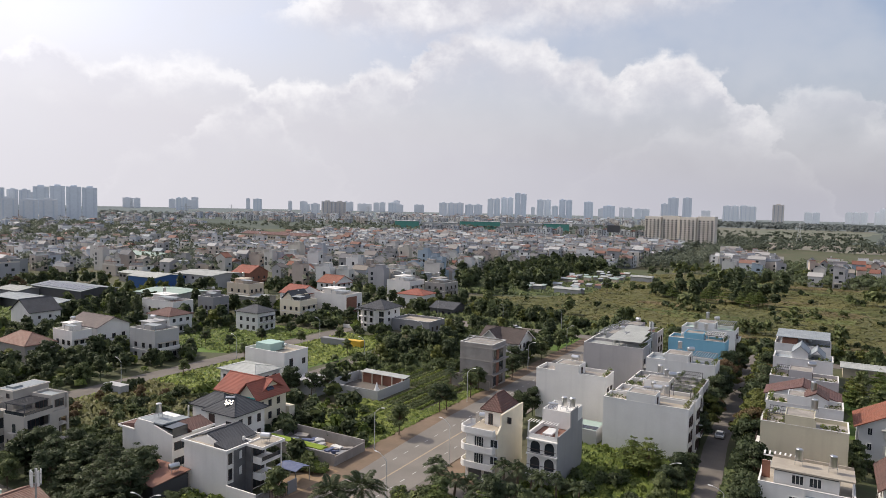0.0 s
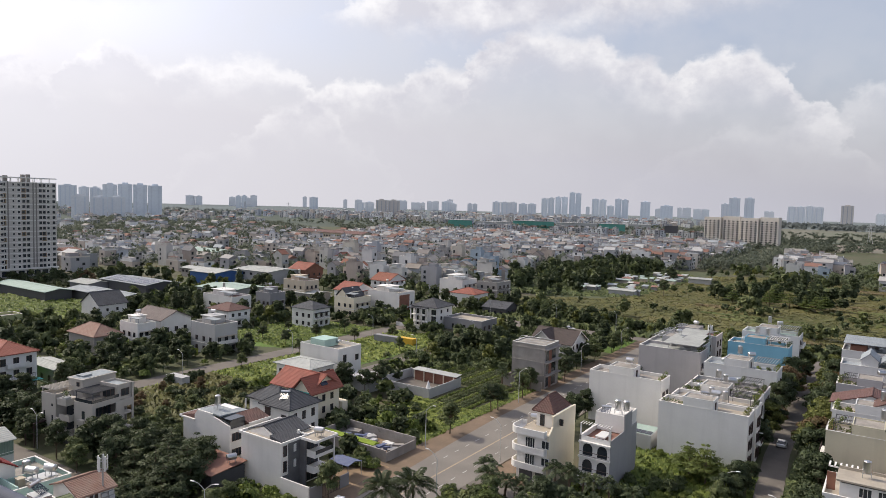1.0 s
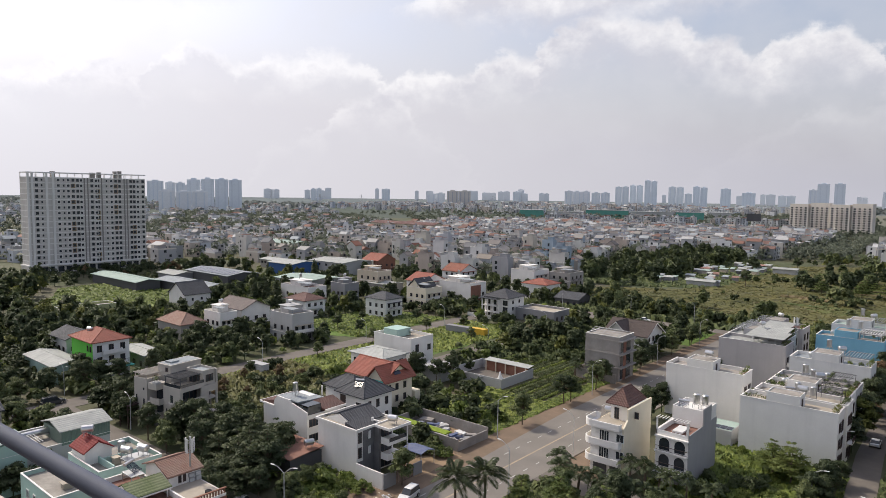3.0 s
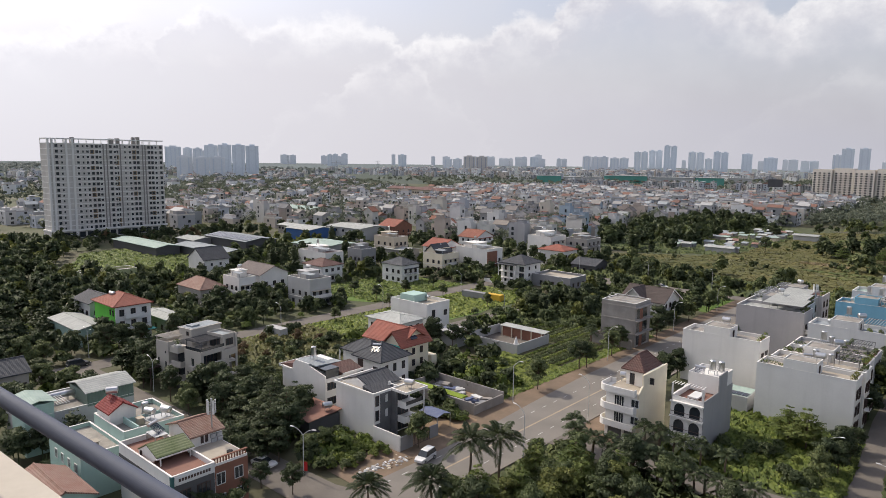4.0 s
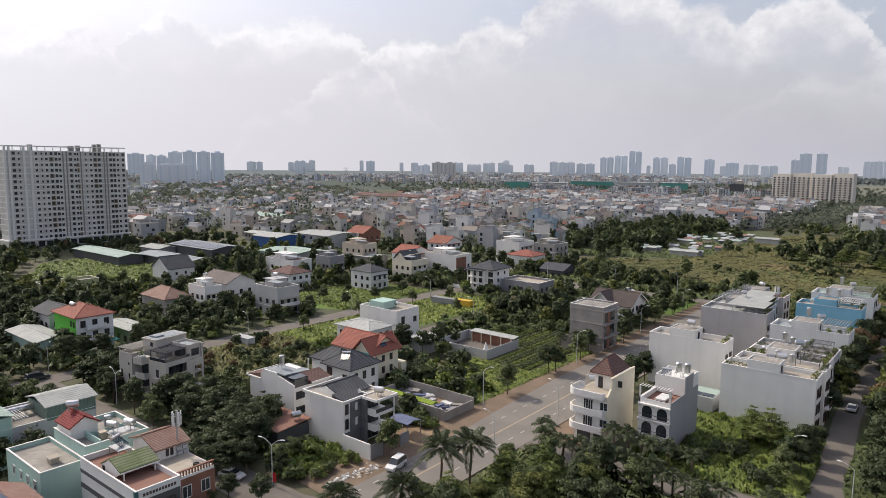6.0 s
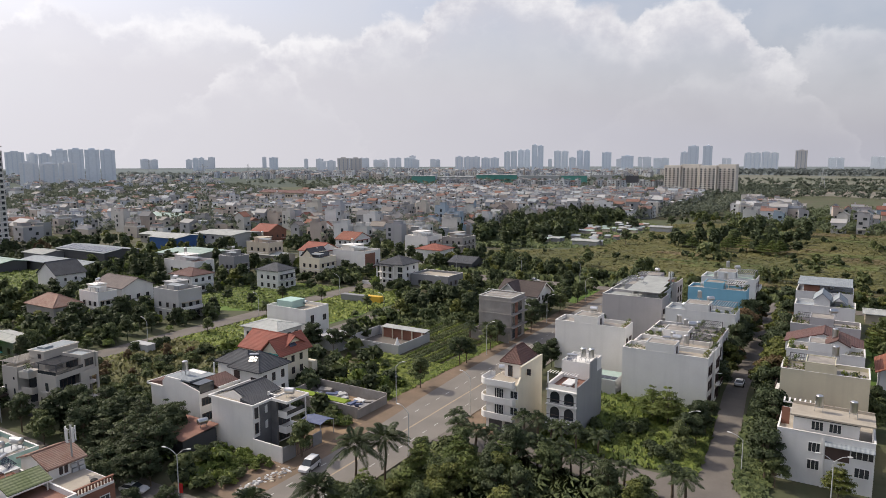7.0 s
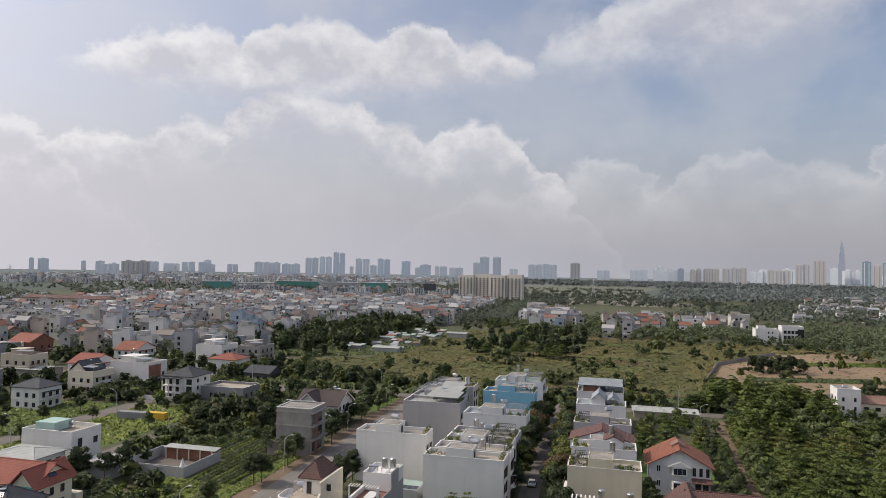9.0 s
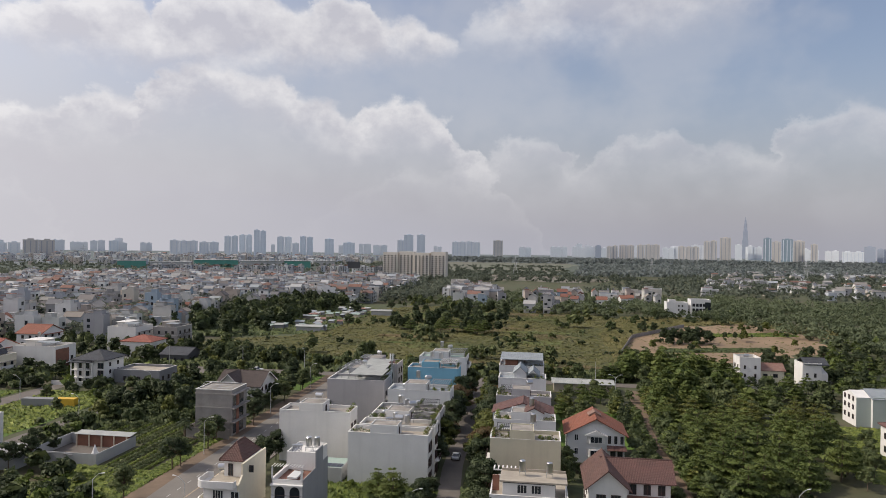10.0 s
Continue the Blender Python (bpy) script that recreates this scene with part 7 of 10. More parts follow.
ob, b = house("house", "mint and grey house with a red roof hut and long terrace", -110.4, 40.0, -99.3, 49.5, 7.9, MINT, "flat", ROOFSLAB, parapet=0.8)
hut = Shape().box(b[0] + 0.7, b[1] + 0.3, 7.9, b[0] + 5.5, b[1] + 4.3, 10.0)
gable_end(hut, b[0] + 0.7, b[1] + 0.3, b[0] + 5.5, b[1] + 4.3, 10.0, 1.25, "x")
part("roof_hut", hut, WHITE, ob)
r = Shape()
gable_roof(r, b[0] + 0.7, b[1] + 0.3, b[0] + 5.5, b[1] + 4.3, 10.0, 1.25, "x", 0.3)
part("hut_roof", r, tile_material("bright_red_tiles", (0.22, 0.035, 0.03), (0.15, 0.03, 0.028)), ob, "bright red hut roof")
part("cross_wall", Shape().box(b[0] + 5.6, b[1] + 2.2, 7.96, b[2] - 0.2, b[1] + 2.4, 9.0).box(b[0] + 6.5, b[1] + 2.4, 7.96, b[0] + 6.7, b[3] - 0.2, 8.9), MINT, ob)
part("roof_unit", Shape().box(b[2] - 3.6, b[1] + 3.4, 7.96, b[2] - 2.6, b[1] + 4.3, 9.0).box(b[2] - 3.8, b[1] + 3.3, 9.0, b[2] - 2.5, b[1] + 4.4, 9.1), BEIGE, ob)
window_rows(ob, b, "x+", (2.0, 5.0), (1.0, 4.2), 1.2, 1.6, True)
rack = Shape().box(b[2] - 2.8, b[3] - 5.4, 8.9, b[2] - 0.4, b[3] - 1.6, 9.0)
for px, py in ((2.7, 5.3), (0.5, 5.3), (2.7, 1.7), (0.5, 1.7)):
    rack.box(b[2] - px - 0.05, b[3] - py - 0.05, 7.9, b[2] - px + 0.05, b[3] - py + 0.05, 8.9)
part("tank_rack", rack, GALV, ob)
water_tank(-101.2, 44.9, 9.0, 20)
water_tank(-100.2, 47.0, 9.0, 20)
water_tank(-104.4, 45.6, 8.0, 0, True)
water_tank(-108.4, 42.2, 11.3, 60)
ob, b = house("house", "pale house with a dark green clad top floor", -132.5, 33.5, -121.0, 50.9, 6.2, PALEGREY, "flat", ROOFSLAB, parapet=0.4)
part("clad_floor", Shape().box(b[2] - 8.0, b[1] + 9.4, 6.2, b[2] + 0.02, b[3], 8.6), SHEET_DARKGREEN, ob, "dark green ribbed cladding")
part("shed_roof", Shape().prism([(b[2] - 8.4, 8.6), (b[2] - 4.0, 9.7), (b[2] + 0.4, 8.6), (b[2] + 0.4, 8.75), (b[2] - 4.0, 9.85), (b[2] - 8.4, 8.75)], b[1] + 9.0, b[3] + 0.4, "y"), SHEET_WHITE, ob)
part("mint_room", Shape().box(b[2] - 6.5, b[1] - 0.4, -0.2, b[2] + 0.02, b[1] + 4.1, 8.6), MINT, ob)
part("mint_roof", Shape().prism([(b[1] - 0.9, 8.6), (b[1] + 1.9, 9.3), (b[1] + 4.6, 8.6), (b[1] + 4.6, 8.72), (b[1] + 1.9, 9.42), (b[1] - 0.9, 8.72)], b[2] - 7.0, b[2] + 0.5, "x"), SHEET_GREEN, ob)
for k in range(4):
    water_tank(-127.0, 38.6 + k * 1.25, 6.3, 90)
for k in range(6):
    part("roof_rack", Shape().box(b[2] - 6.0, b[1] + 4.4 + k * 0.45, 7.6, b[2] - 0.4, b[1] + 4.5 + k * 0.45, 7.7), GALV, ob)
ob, b = house("house", "low house with an orange tile roof", -101.5, 25.0, -90.5, 32.2, 5.2, MINT, "x", TILE_OLD, 1.5)

# ---- sheds and larger far buildings ----
SHEDS = [("long open shed with pale green sheet roof", -372, 150, -322, 162, 4.6, DARKGREY, SHEET_GREEN, 1.0),
         ("long grey sheet-roofed shed", -330, 164, -284, 176, 4.4, DARKGREY, SHEET_GREY, 1.0),
         ("dark shed with rows of solar panels on the roof", -340, 186, -300, 204, 6.6, DARKGREY, SHEET_GREY, 1.2),
         ("grey shed with white sheet roof", -352, 176, -334, 188, 5.0, GREY, SHEET_WHITE, 1.0),
         ("shed with pale green sheet roof behind trees", -288, 206, -262, 228, 5.6, PALEGREY, SHEET_GREEN, 1.0),
         ("small white canopy shed on posts", -300, 160, -284, 168, 3.6, GREY, SHEET_WHITE, 0.5),
         ("blue workshop with a white roof", -345, 242, -322, 262, 6.6, SHEET_BLUE, SHEET_WHITE, 1.2),
         ("white-roofed open shed among trees", -374, 256, -356, 268, 5.4, WARMGREY, SHEET_WHITE, 0.8),
         ("open hall with translucent white roof", -330, 262, -300, 285, 7.6, PALEGREY, SHEET_WHITE, 1.0),
         ("grey shed with white sheet roof", -240, 226, -226, 236, 5.6, WARMGREY, SHEET_WHITE, 0.8),
         ("long brown-roofed school block", -590, 560, -490, 578, 13.5, BEIGE, TILE_BROWN, 2.4),
         ("long pale factory shed roof", -430, 380, -395, 402, 7.0, PALEGREY, SHEET_WHITE, 1.5),
         ("pale hall with sheet roof", -478, 330, -440, 352, 7.5, PALEGREY, SHEET_GREEN, 1.4),
         ("low market shed with pale roof", 6, 238, 26, 246, 3.2, BEIGE, SHEET_WHITE, 0.5)]
for i, (lab, xa, ya, xb, yb, h, wall, rm, rise) in enumerate(SHEDS):
    ob, b = house("shed", lab, xa, ya, xb, yb, h, wall, "x", rm, rise, over=0.8, category="shed")
    if i in (2,):
        for k in range(9):
            part("solar_panel", Shape().prism([(b[1] + 0.6, h + 0.42), (b[1] + 8.2, h + 1.38), (b[1] + 8.2, h + 1.44), (b[1] + 0.6, h + 0.48)], b[0] + 1 + k * 4.3, b[0] + 4.6 + k * 4.3, "x"), SOLAR, ob)
    if i == 10:
        window_rows(ob, b, "y-", np.arange(3, 98, 4.0), (2, 5.6, 9.2), 2.2, 1.8, True)
        window_rows(ob, b, "x+", (4, 8, 12, 16), (2, 5.2, 8.4), 2.0, 1.8, True)
    if i in (4, 7, 8, 11, 12):
        window_rows(ob, b, "y-", np.linspace(2, xb - xa - 2, 5), (h - 2.6,), 2.0, 1.4, True)

# small shanty roofs in the field
rnd = random.Random(77)
for i in range(46):
    x, y = rnd.uniform(-160, -122), rnd.uniform(372, 500)
    w, d, h = rnd.uniform(2.2, 5.5), rnd.uniform(2.0, 3.6), rnd.uniform(2.0, 2.9)
    ob = thing("shanty", "small shanty with a tilted pale sheet roof", "shed", pose(x, y, 0, 0, 0, rnd.uniform(-15, 15)), "field shanties")
    part("wall", Shape().box(-w / 2, -d / 2, -0.1, w / 2, d / 2, h), rnd.choice([GREY, WARMGREY, DARKGREY, BEIGE]), ob)
    part("roof", Shape().prism([(-d / 2 - 0.4, h), (d / 2 + 0.4, h + 0.7), (d / 2 + 0.4, h + 0.8), (-d / 2 - 0.4, h + 0.1)], -w / 2 - 0.4, w / 2 + 0.4, "x"), rnd.choice([SHEET_WHITE, SHEET_GREY, SHEET_GREY, TILE_OLD, SHEET_GREEN]), ob)
    FOOT.append((x - 3, y - 3, x + 3, y + 3))
ob, b = house("shed", "long pale sheet-roofed field shed", -138, 373, -123, 378, 3.2, PALEGREY, "x", SHEET_WHITE, 0.6, over=0.8, category="shed")
ob, b = house("shed", "white sheet-roofed field shed", -118, 470, -104, 478, 3.6, PALEGREY, "x", SHEET_WHITE, 0.6, over=0.8, category="shed")

# ---- the dense town: terrace house patterns, then copies ----
PATTERNS = []


def pattern(w, d, h, roof, seed):
    """A narrow terrace house, front to -y, standing on the origin."""
    rnd = random.Random(seed)
    ob = thing("town_house", "narrow plastered town house with small dark windows", "house", group="dense town houses")
    s = Shape().box(-w / 2, -d / 2, -0.3, w / 2, d / 2, h)
    if roof == "flat":
        s.ring(-w / 2, -d / 2, w / 2, d / 2, h, h + 0.8, 0.2)
        k = rnd.uniform(0.2, 0.5)
        s.box(-w / 2, -d * 0.1, h, w / 2 * k, d * 0.32, h + 2.5)
    else:
        gable_end(s, -w / 2, -d / 2, w / 2, d / 2, h, 2.2, roof)
    part("wall", s, TOWN_WALL, ob)
    r = Shape()
    if roof == "flat":
        r.box(-w / 2 + 0.2, -d / 2 + 0.2, h, w / 2 - 0.2, d / 2 - 0.2, h + 0.06)
        r.box(-w / 2 - 0.2, -d * 0.12, h + 2.5, w / 2 * k + 0.2, d * 0.34, h + 2.65)
        r.box(-w * 0.1, -d * 0.42, h + 2.3, w * 0.4, -d * 0.14, h + 2.4)
    else:
        gable_roof(r, -w / 2, -d / 2, w / 2, d / 2, h, 2.2, roof, 0.4)
    part("roof", r, TOWN_ROOF, ob)
    wn_ = SHARED.setdefault("town_window", Shape().box(-0.8, -0.1, 0, 0.8, 0.02, 1.7).mesh("window", [GLASS]))
    floors = int(h // 3.0)
    for k in range(floors):
        part("window", wn_, None, ob, at=pose(rnd.choice((-w * 0.18, w * 0.16)), -d / 2, 0.7 + 3.0 * k))
    for k in range(1, floors):
        part("window", wn_, None, ob, at=pose(w / 2, rnd.choice((-d * 0.25, d * 0.1)), 0.7 + 3.0 * k, 0, 0, 90))
    part("balcony", Shape().box(-w * 0.4, -d / 2 - 1.0, 3.3, w * 0.4, -d / 2, 3.5).box(-w * 0.4, -d / 2 - 1.0, 3.5, w * 0.4, -d / 2 - 0.85, 4.3), TOWN_WALL, ob)
    return ob


rnd = random.Random(3)
SPECS = [(5, 11, 9.6, "flat"), (5, 10, 12.4, "flat"), (5, 10, 9.2, "y"), (5, 12, 10.4, "flat"), (6, 9, 8.6, "x"), (5, 11, 13.0, "flat"), (5, 10, 9.8, "flat"), (6, 9, 7.4, "x"), (5, 10, 11.0, "y"), (5, 9, 6.6, "flat")]
TOWN = [(-345, 345), (-262, 296), (-206, 312), (-207, 345), (-228, 450), (-215, 560), (-150, 560), (-131, 652), (-129, 800), (-168, 900), (-330, 935), (-520, 890), (-650, 800), (-600, 640), (-420, 420)]
LEFT_TOWN = [(-403, 290), (-323, 330), (-608, 647), (-646, 426), (-655, 325), (-499, 242)]
plots = []
x = -780.0
while x < -120:
    for row in (0, 1):
        px = x + (0 if row == 0 else 11.5)
        y = 285.0
        while y < 1360:
            w = rnd.choice((4.6, 5, 5, 6))
            if rnd.random() < 0.68 and (y % 84) > 9 and (in_poly(px, y, TOWN) or (in_poly(px, y, LEFT_TOWN) and rnd.random() < 0.25)):
                plots.append((px, y + w / 2, row))
            y += w + 0.1
    x += 31
plots = [p for p in plots if not any(f[0] - 8 < p[0] < f[2] + 8 and f[1] - 4 < p[1] < f[3] + 4 for f in FOOT)]
plots.sort(key=lambda p: math.hypot(p[0], p[1]))
NEAR_TOWN = 190
for i, (px, py, row) in enumerate(plots[:NEAR_TOWN]):
    j = rnd.randrange(len(SPECS))
    at = pose(px, py, 0, 0, 0, (90 if row else -90) + rnd.choice((0, 0, 0, 180)) * 0)
    while len(PATTERNS) < len(SPECS):
        PATTERNS.append(None)
    if PATTERNS[j] is None:
        PATTERNS[j] = pattern(*SPECS[j], j)
        PATTERNS[j].matrix_basis = at
    else:
        c = copy_thing(PATTERNS[j], at)
        c.matrix_basis = at @ Matrix.Diagonal((1, rnd.uniform(0.8, 1.1), rnd.uniform(0.6, 1.35), 1))
    FOOT.append((px - 7, py - 3, px + 7, py + 3))


def island_material(name, colours, rough=0.85):
    m = by_object(name, colours, rough, 0.0)
    t = m.node_tree
    r = next(n for n in t.nodes if n.bl_idname == "ShaderNodeValToRGB")
    t.links.new(t.nodes.new("ShaderNodeNewGeometry").outputs["Random Per Island"], r.inputs[0])
    return m


FAR_WALL = island_material("far_town_plaster", [(0.76, 0.76, 0.76), (0.52, 0.52, 0.53), (0.62, 0.58, 0.53), (0.40, 0.40, 0.42), (0.80, 0.80, 0.79), (0.48, 0.51, 0.57), (0.52, 0.46, 0.41), (0.32, 0.33, 0.34)])
FAR_ROOF = island_material("far_town_roofing", [(0.37, 0.36, 0.35), (0.25, 0.24, 0.24), (0.25, 0.14, 0.11), (0.48, 0.48, 0.48), (0.19, 0.185, 0.19), (0.31, 0.29, 0.27), (0.37, 0.40, 0.42), (0.21, 0.13, 0.11)])


def far_houses(name, label, spots, seed, hmin=6.0, hmax=13.0):
    """House upon house, too small and too many to tell apart: walls, roofs, stair heads and openings."""
    rnd = random.Random(seed)
    s = Shape()
    for (px, py, w, d) in spots:
        h = rnd.uniform(hmin, hmax)
        x0, y0, x1, y1 = px - w / 2, py - d / 2, px + w / 2, py + d / 2
        s.slot = 0
        s.box(x0, y0, -0.3, x1, y1, h)
        if rnd.random() < 0.62:
            k = rnd.uniform(0.3, 0.7)
            s.box(x0, y0 + d * 0.2, h, x0 + w * k, y0 + d * 0.7, h + 2.4)
            s.slot = 1
            s.box(x0 + 0.2, y0 + 0.2, h, x1 - 0.2, y1 - 0.2, h + 0.1)
            s.box(x0 - 0.2, y0 + d * 0.2 - 0.2, h + 2.4, x0 + w * k + 0.2, y0 + d * 0.7 + 0.2, h + 2.55)
            if w * d < 90 and rnd.random() < 0.5:
                s.prism([(y0, h + 2.2), (y1, h + 2.7), (y1, h + 2.8), (y0, h + 2.3)], x0 + w * k + 0.3, x1 - w * 0.08, "x")
            s.slot = 0
            s.box(x0, y0, h, x1, y0 + 0.2, h + 0.9).box(x1 - 0.2, y0 + 0.2, h, x1, y1, h + 0.9)
            if rnd.random() < 0.6:
                tx, ty = x0 + w * rnd.uniform(0.1, k), y0 + d * 0.45
                s.box(tx - 0.6, ty - 0.5, h + 2.6, tx + 0.6, ty + 0.5, h + 4.2)
        else:
            s.slot = 1
            if w > d:
                s.prism([(y0 - 0.4, h), (y1 + 0.4, h), ((y0 + y1) / 2, h + 2.3)], x0 - 0.3, x1 + 0.3, "x")
            else:
                s.prism([(x0 - 0.4, h), (x1 + 0.4, h), ((x0 + x1) / 2, h + 2.3)], y0 - 0.3, y1 + 0.3, "y")
        s.slot = 2
        for z in np.arange(0.9, h - 1.5, 3.1):
            u = rnd.uniform(0.3, 0.7)
            s.box(x0 + w * u - 0.9, y0 - 0.12, z, x0 + w * u + 0.9, y0, z + 1.7)
            s.box(x1, y0 + d * u - 0.9, z, x1 + 0.12, y0 + d * u + 0.9, z + 1.7)
    m = bpy.data.meshes.new(name)
    m.from_pydata(s.v, [], s.f)
    for q in (FAR_WALL, FAR_ROOF, GLASS):
        m.materials.append(q)
    m.polygons.foreach_set("material_index", s.s)
    return tagged(new(name, m), label, "houses", kind="stuff")


spots = [(px, py, rnd.uniform(7.5, 11.5), rnd.uniform(4.2, 5.1)) for px, py, row in plots[NEAR_TOWN:]]
far_houses("town_houses", "dense pale town houses with flat and tiled roofs", spots, 11, 5.0, 14.0)


def spread(poly, n, seed, clear=2.0):
    """n scattered places in a polygon, clear of houses."""
    rnd = random.Random(seed)
    xs, ys = [p[0] for p in poly], [p[1] for p in poly]
    out, tries = [], 0
    while len(out) < n and tries < n * 40:
        tries += 1
        x, y = rnd.uniform(min(xs), max(xs)), rnd.uniform(min(ys), max(ys))
        if not in_poly(x, y, poly):
            continue
        if any(f[0] - clear < x < f[2] + clear and f[1] - clear < y < f[3] + clear for f in FOOT):
            continue
        out.append((x, y))
    return out


def row_spots(poly, n, seed):
    rnd = random.Random(seed)
    return [(x, y, rnd.uniform(6, 16), rnd.uniform(6, 14)) for x, y in spread(poly, n, seed)]


far_houses("town_houses", "terraced houses and yards left of the dense town", row_spots([(-403, 265), (-330, 320), (-608, 647), (-800, 800), (-1000, 640), (-760, 380), (-640, 300), (-499, 232)], 230, 21), 22, 3.5, 7.5)
far_houses("town_houses", "low houses beside the slab tower", row_spots([(-437, 225), (-400, 262), (-514, 330), (-700, 300), (-700, 150), (-520, 120)], 60, 23), 24, 6, 11)
far_houses("town_houses", "cluster of white terrace houses", row_spots([(-92, 600), (-30, 560), (-40, 720), (-90, 760)], 55, 25), 26, 8, 13)
# villas and white houses at the far edge of the reeds
rnd = random.Random(12)
for i, (x, y) in enumerate(((-6, 524), (8, 525), (22, 623), (36, 589), (54, 585), (72, 631), (82, 623), (98, 630), (30, 640), (-4, 548), (10, 552), (-8, 575), (6, 590), (-67, 571), (-45, 553), (-31, 586), (-58, 590), (-75, 606))):
    j = rnd.choice((2, 8, 4, 7, 1)) if i < 13 else rnd.choice((0, 1, 6))
    if PATTERNS[j] is not None:
        c = copy_thing(PATTERNS[j], pose(x, y, 0, 0, 0, rnd.choice((0, 8, -6, 90))))
        c.matrix_basis = c.matrix_basis @ Matrix.Diagonal((1.4, 0.9, 1.0, 1))
        FOOT.append((x - 5, y - 6, x + 5, y + 6))
far_houses("town_houses", "villas with brown and red roofs beyond the field", row_spots([(0, 620), (100, 640), (120, 700), (0, 690)], 16, 27), 28, 7, 13)
far_houses("town_houses", "low white-roofed houses among trees", [(x, y, w * 1.1, d * 0.8) for x, y, w, d in row_spots([(175, 745), (330, 690), (760, 1540), (343, 1400)], 120, 29)], 30, 5, 8.5)
far_houses("town_houses", "far pale city of low houses", row_spots([(-500, 1720), (-420, 2700), (-1900, 2300), (-1800, 1400), (-1200, 1200), (-900, 1350)], 700, 31), 32, 6, 18)
far_houses("town_houses", "rows of white mid-rise houses beyond the town", [(-300 - 62 * k + 7.5 * j * math.cos(0.35), 1080 - 22 * k + 7.5 * j * math.sin(0.35) + (k % 2) * 26, 6.4, 12) for k in range(6) for j in range(7)], 35, 13, 17)
far_houses("town_houses", "far pale city of low houses on the left", row_spots([(-900, 300), (-760, 700), (-1465, 1200), (-2200, 1200), (-1800, 300), (-1000, 180)], 420, 33), 34, 5, 12)
ob, b = house("house", "large white house with a dark glazed corner", 113.2, 522.2, 127.2, 534.2, 12.5, COOLWHITE, "flat", ROOFSLAB)
window_rows(ob, b, "y-", (2.0, 4.5, 7.0, 9.5), (1.0, 4.6, 8.2), 1.9, 2.2, True)
part("glazed_corner", Shape().box(b[2] - 4.0, b[1] - 0.15, 3.5, b[2] + 0.1, b[1] + 5.0, 11.5), GLASS, ob)
ob, b = house("house", "white blank-sided house beside the field", 96.2, 523.2, 111.2, 535.2, 10.0, COOLWHITE, "flat", ROOFSLAB)
stair_tower(ob, b[0] + 2, b[1] + 3, b[0] + 7, b[3] - 2, 10.0, 2.4, COOLWHITE)
window_rows(ob, b, "y-", (8.5, 11.0), (1.4, 4.6, 7.6), 1.0, 1.5, True)
rnd = random.Random(55)
for i in range(24):
    x, y = rnd.uniform(-12, 100), rnd.uniform(560, 650)
    if PATTERNS[(2, 8, 4, 7)[i % 4]] is None or any(f[0] - 6 < x < f[2] + 6 and f[1] - 4 < y < f[3] + 4 for f in FOOT):
        continue
    copy_thing(PATTERNS[(2, 8, 4, 7)[i % 4]], pose(x, y, 0, 0, 0, rnd.choice((0, 0, 10, -8))))
    FOOT.append((x - 5, y - 7, x + 5, y + 7))

# beige slab blocks in the distance
ap = thing("apartment_building", "beige twelve-storey apartment building with balconies", "building", pose(-187, 1015, 0, 0, 0, -8))
AB = stucco("beige_tower_render", (0.68, 0.63, 0.57), 0.2)
for k in range(4):
    part("wing", Shape().box(-49 + k * 25.2, -8 + (k % 2) * 3, -0.3, -25.5 + k * 25.2, 8, 41 + (k % 2) * 1.5), AB, ap)
part("link", Shape().box(-30, -3, 0, 30, 8, 36.5), AB, ap)
AWN = Shape().box(-1.3, -0.2, 0, 1.3, 0.05, 1.9).mesh("window", [GLASS])
for k in range(4):
    for c in range(4):
        for z in np.arange(1.2, 36, 3.05):
            part("window", AWN, None, ap, at=pose(-46.2 + k * 25.2 + c * 5.8, -8 + (k % 2) * 3, z))
    for z in np.arange(3.6, 37, 3.05):
        part("balcony", Shape().box(-42 + k * 25.2, -9.2 + (k % 2) * 3, z, -33 + k * 25.2, -8 + (k % 2) * 3, z + 1.0), AB, ap)

# Skyline haze is painted into the pale and blue-grey tower colours.
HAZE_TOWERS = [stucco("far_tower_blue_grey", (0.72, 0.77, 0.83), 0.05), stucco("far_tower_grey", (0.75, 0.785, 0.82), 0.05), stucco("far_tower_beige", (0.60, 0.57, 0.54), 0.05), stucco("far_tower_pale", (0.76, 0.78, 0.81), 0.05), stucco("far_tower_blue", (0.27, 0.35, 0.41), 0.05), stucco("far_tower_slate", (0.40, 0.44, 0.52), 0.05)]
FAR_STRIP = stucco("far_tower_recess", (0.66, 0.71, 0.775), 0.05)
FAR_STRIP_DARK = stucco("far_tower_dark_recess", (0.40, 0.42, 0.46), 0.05)


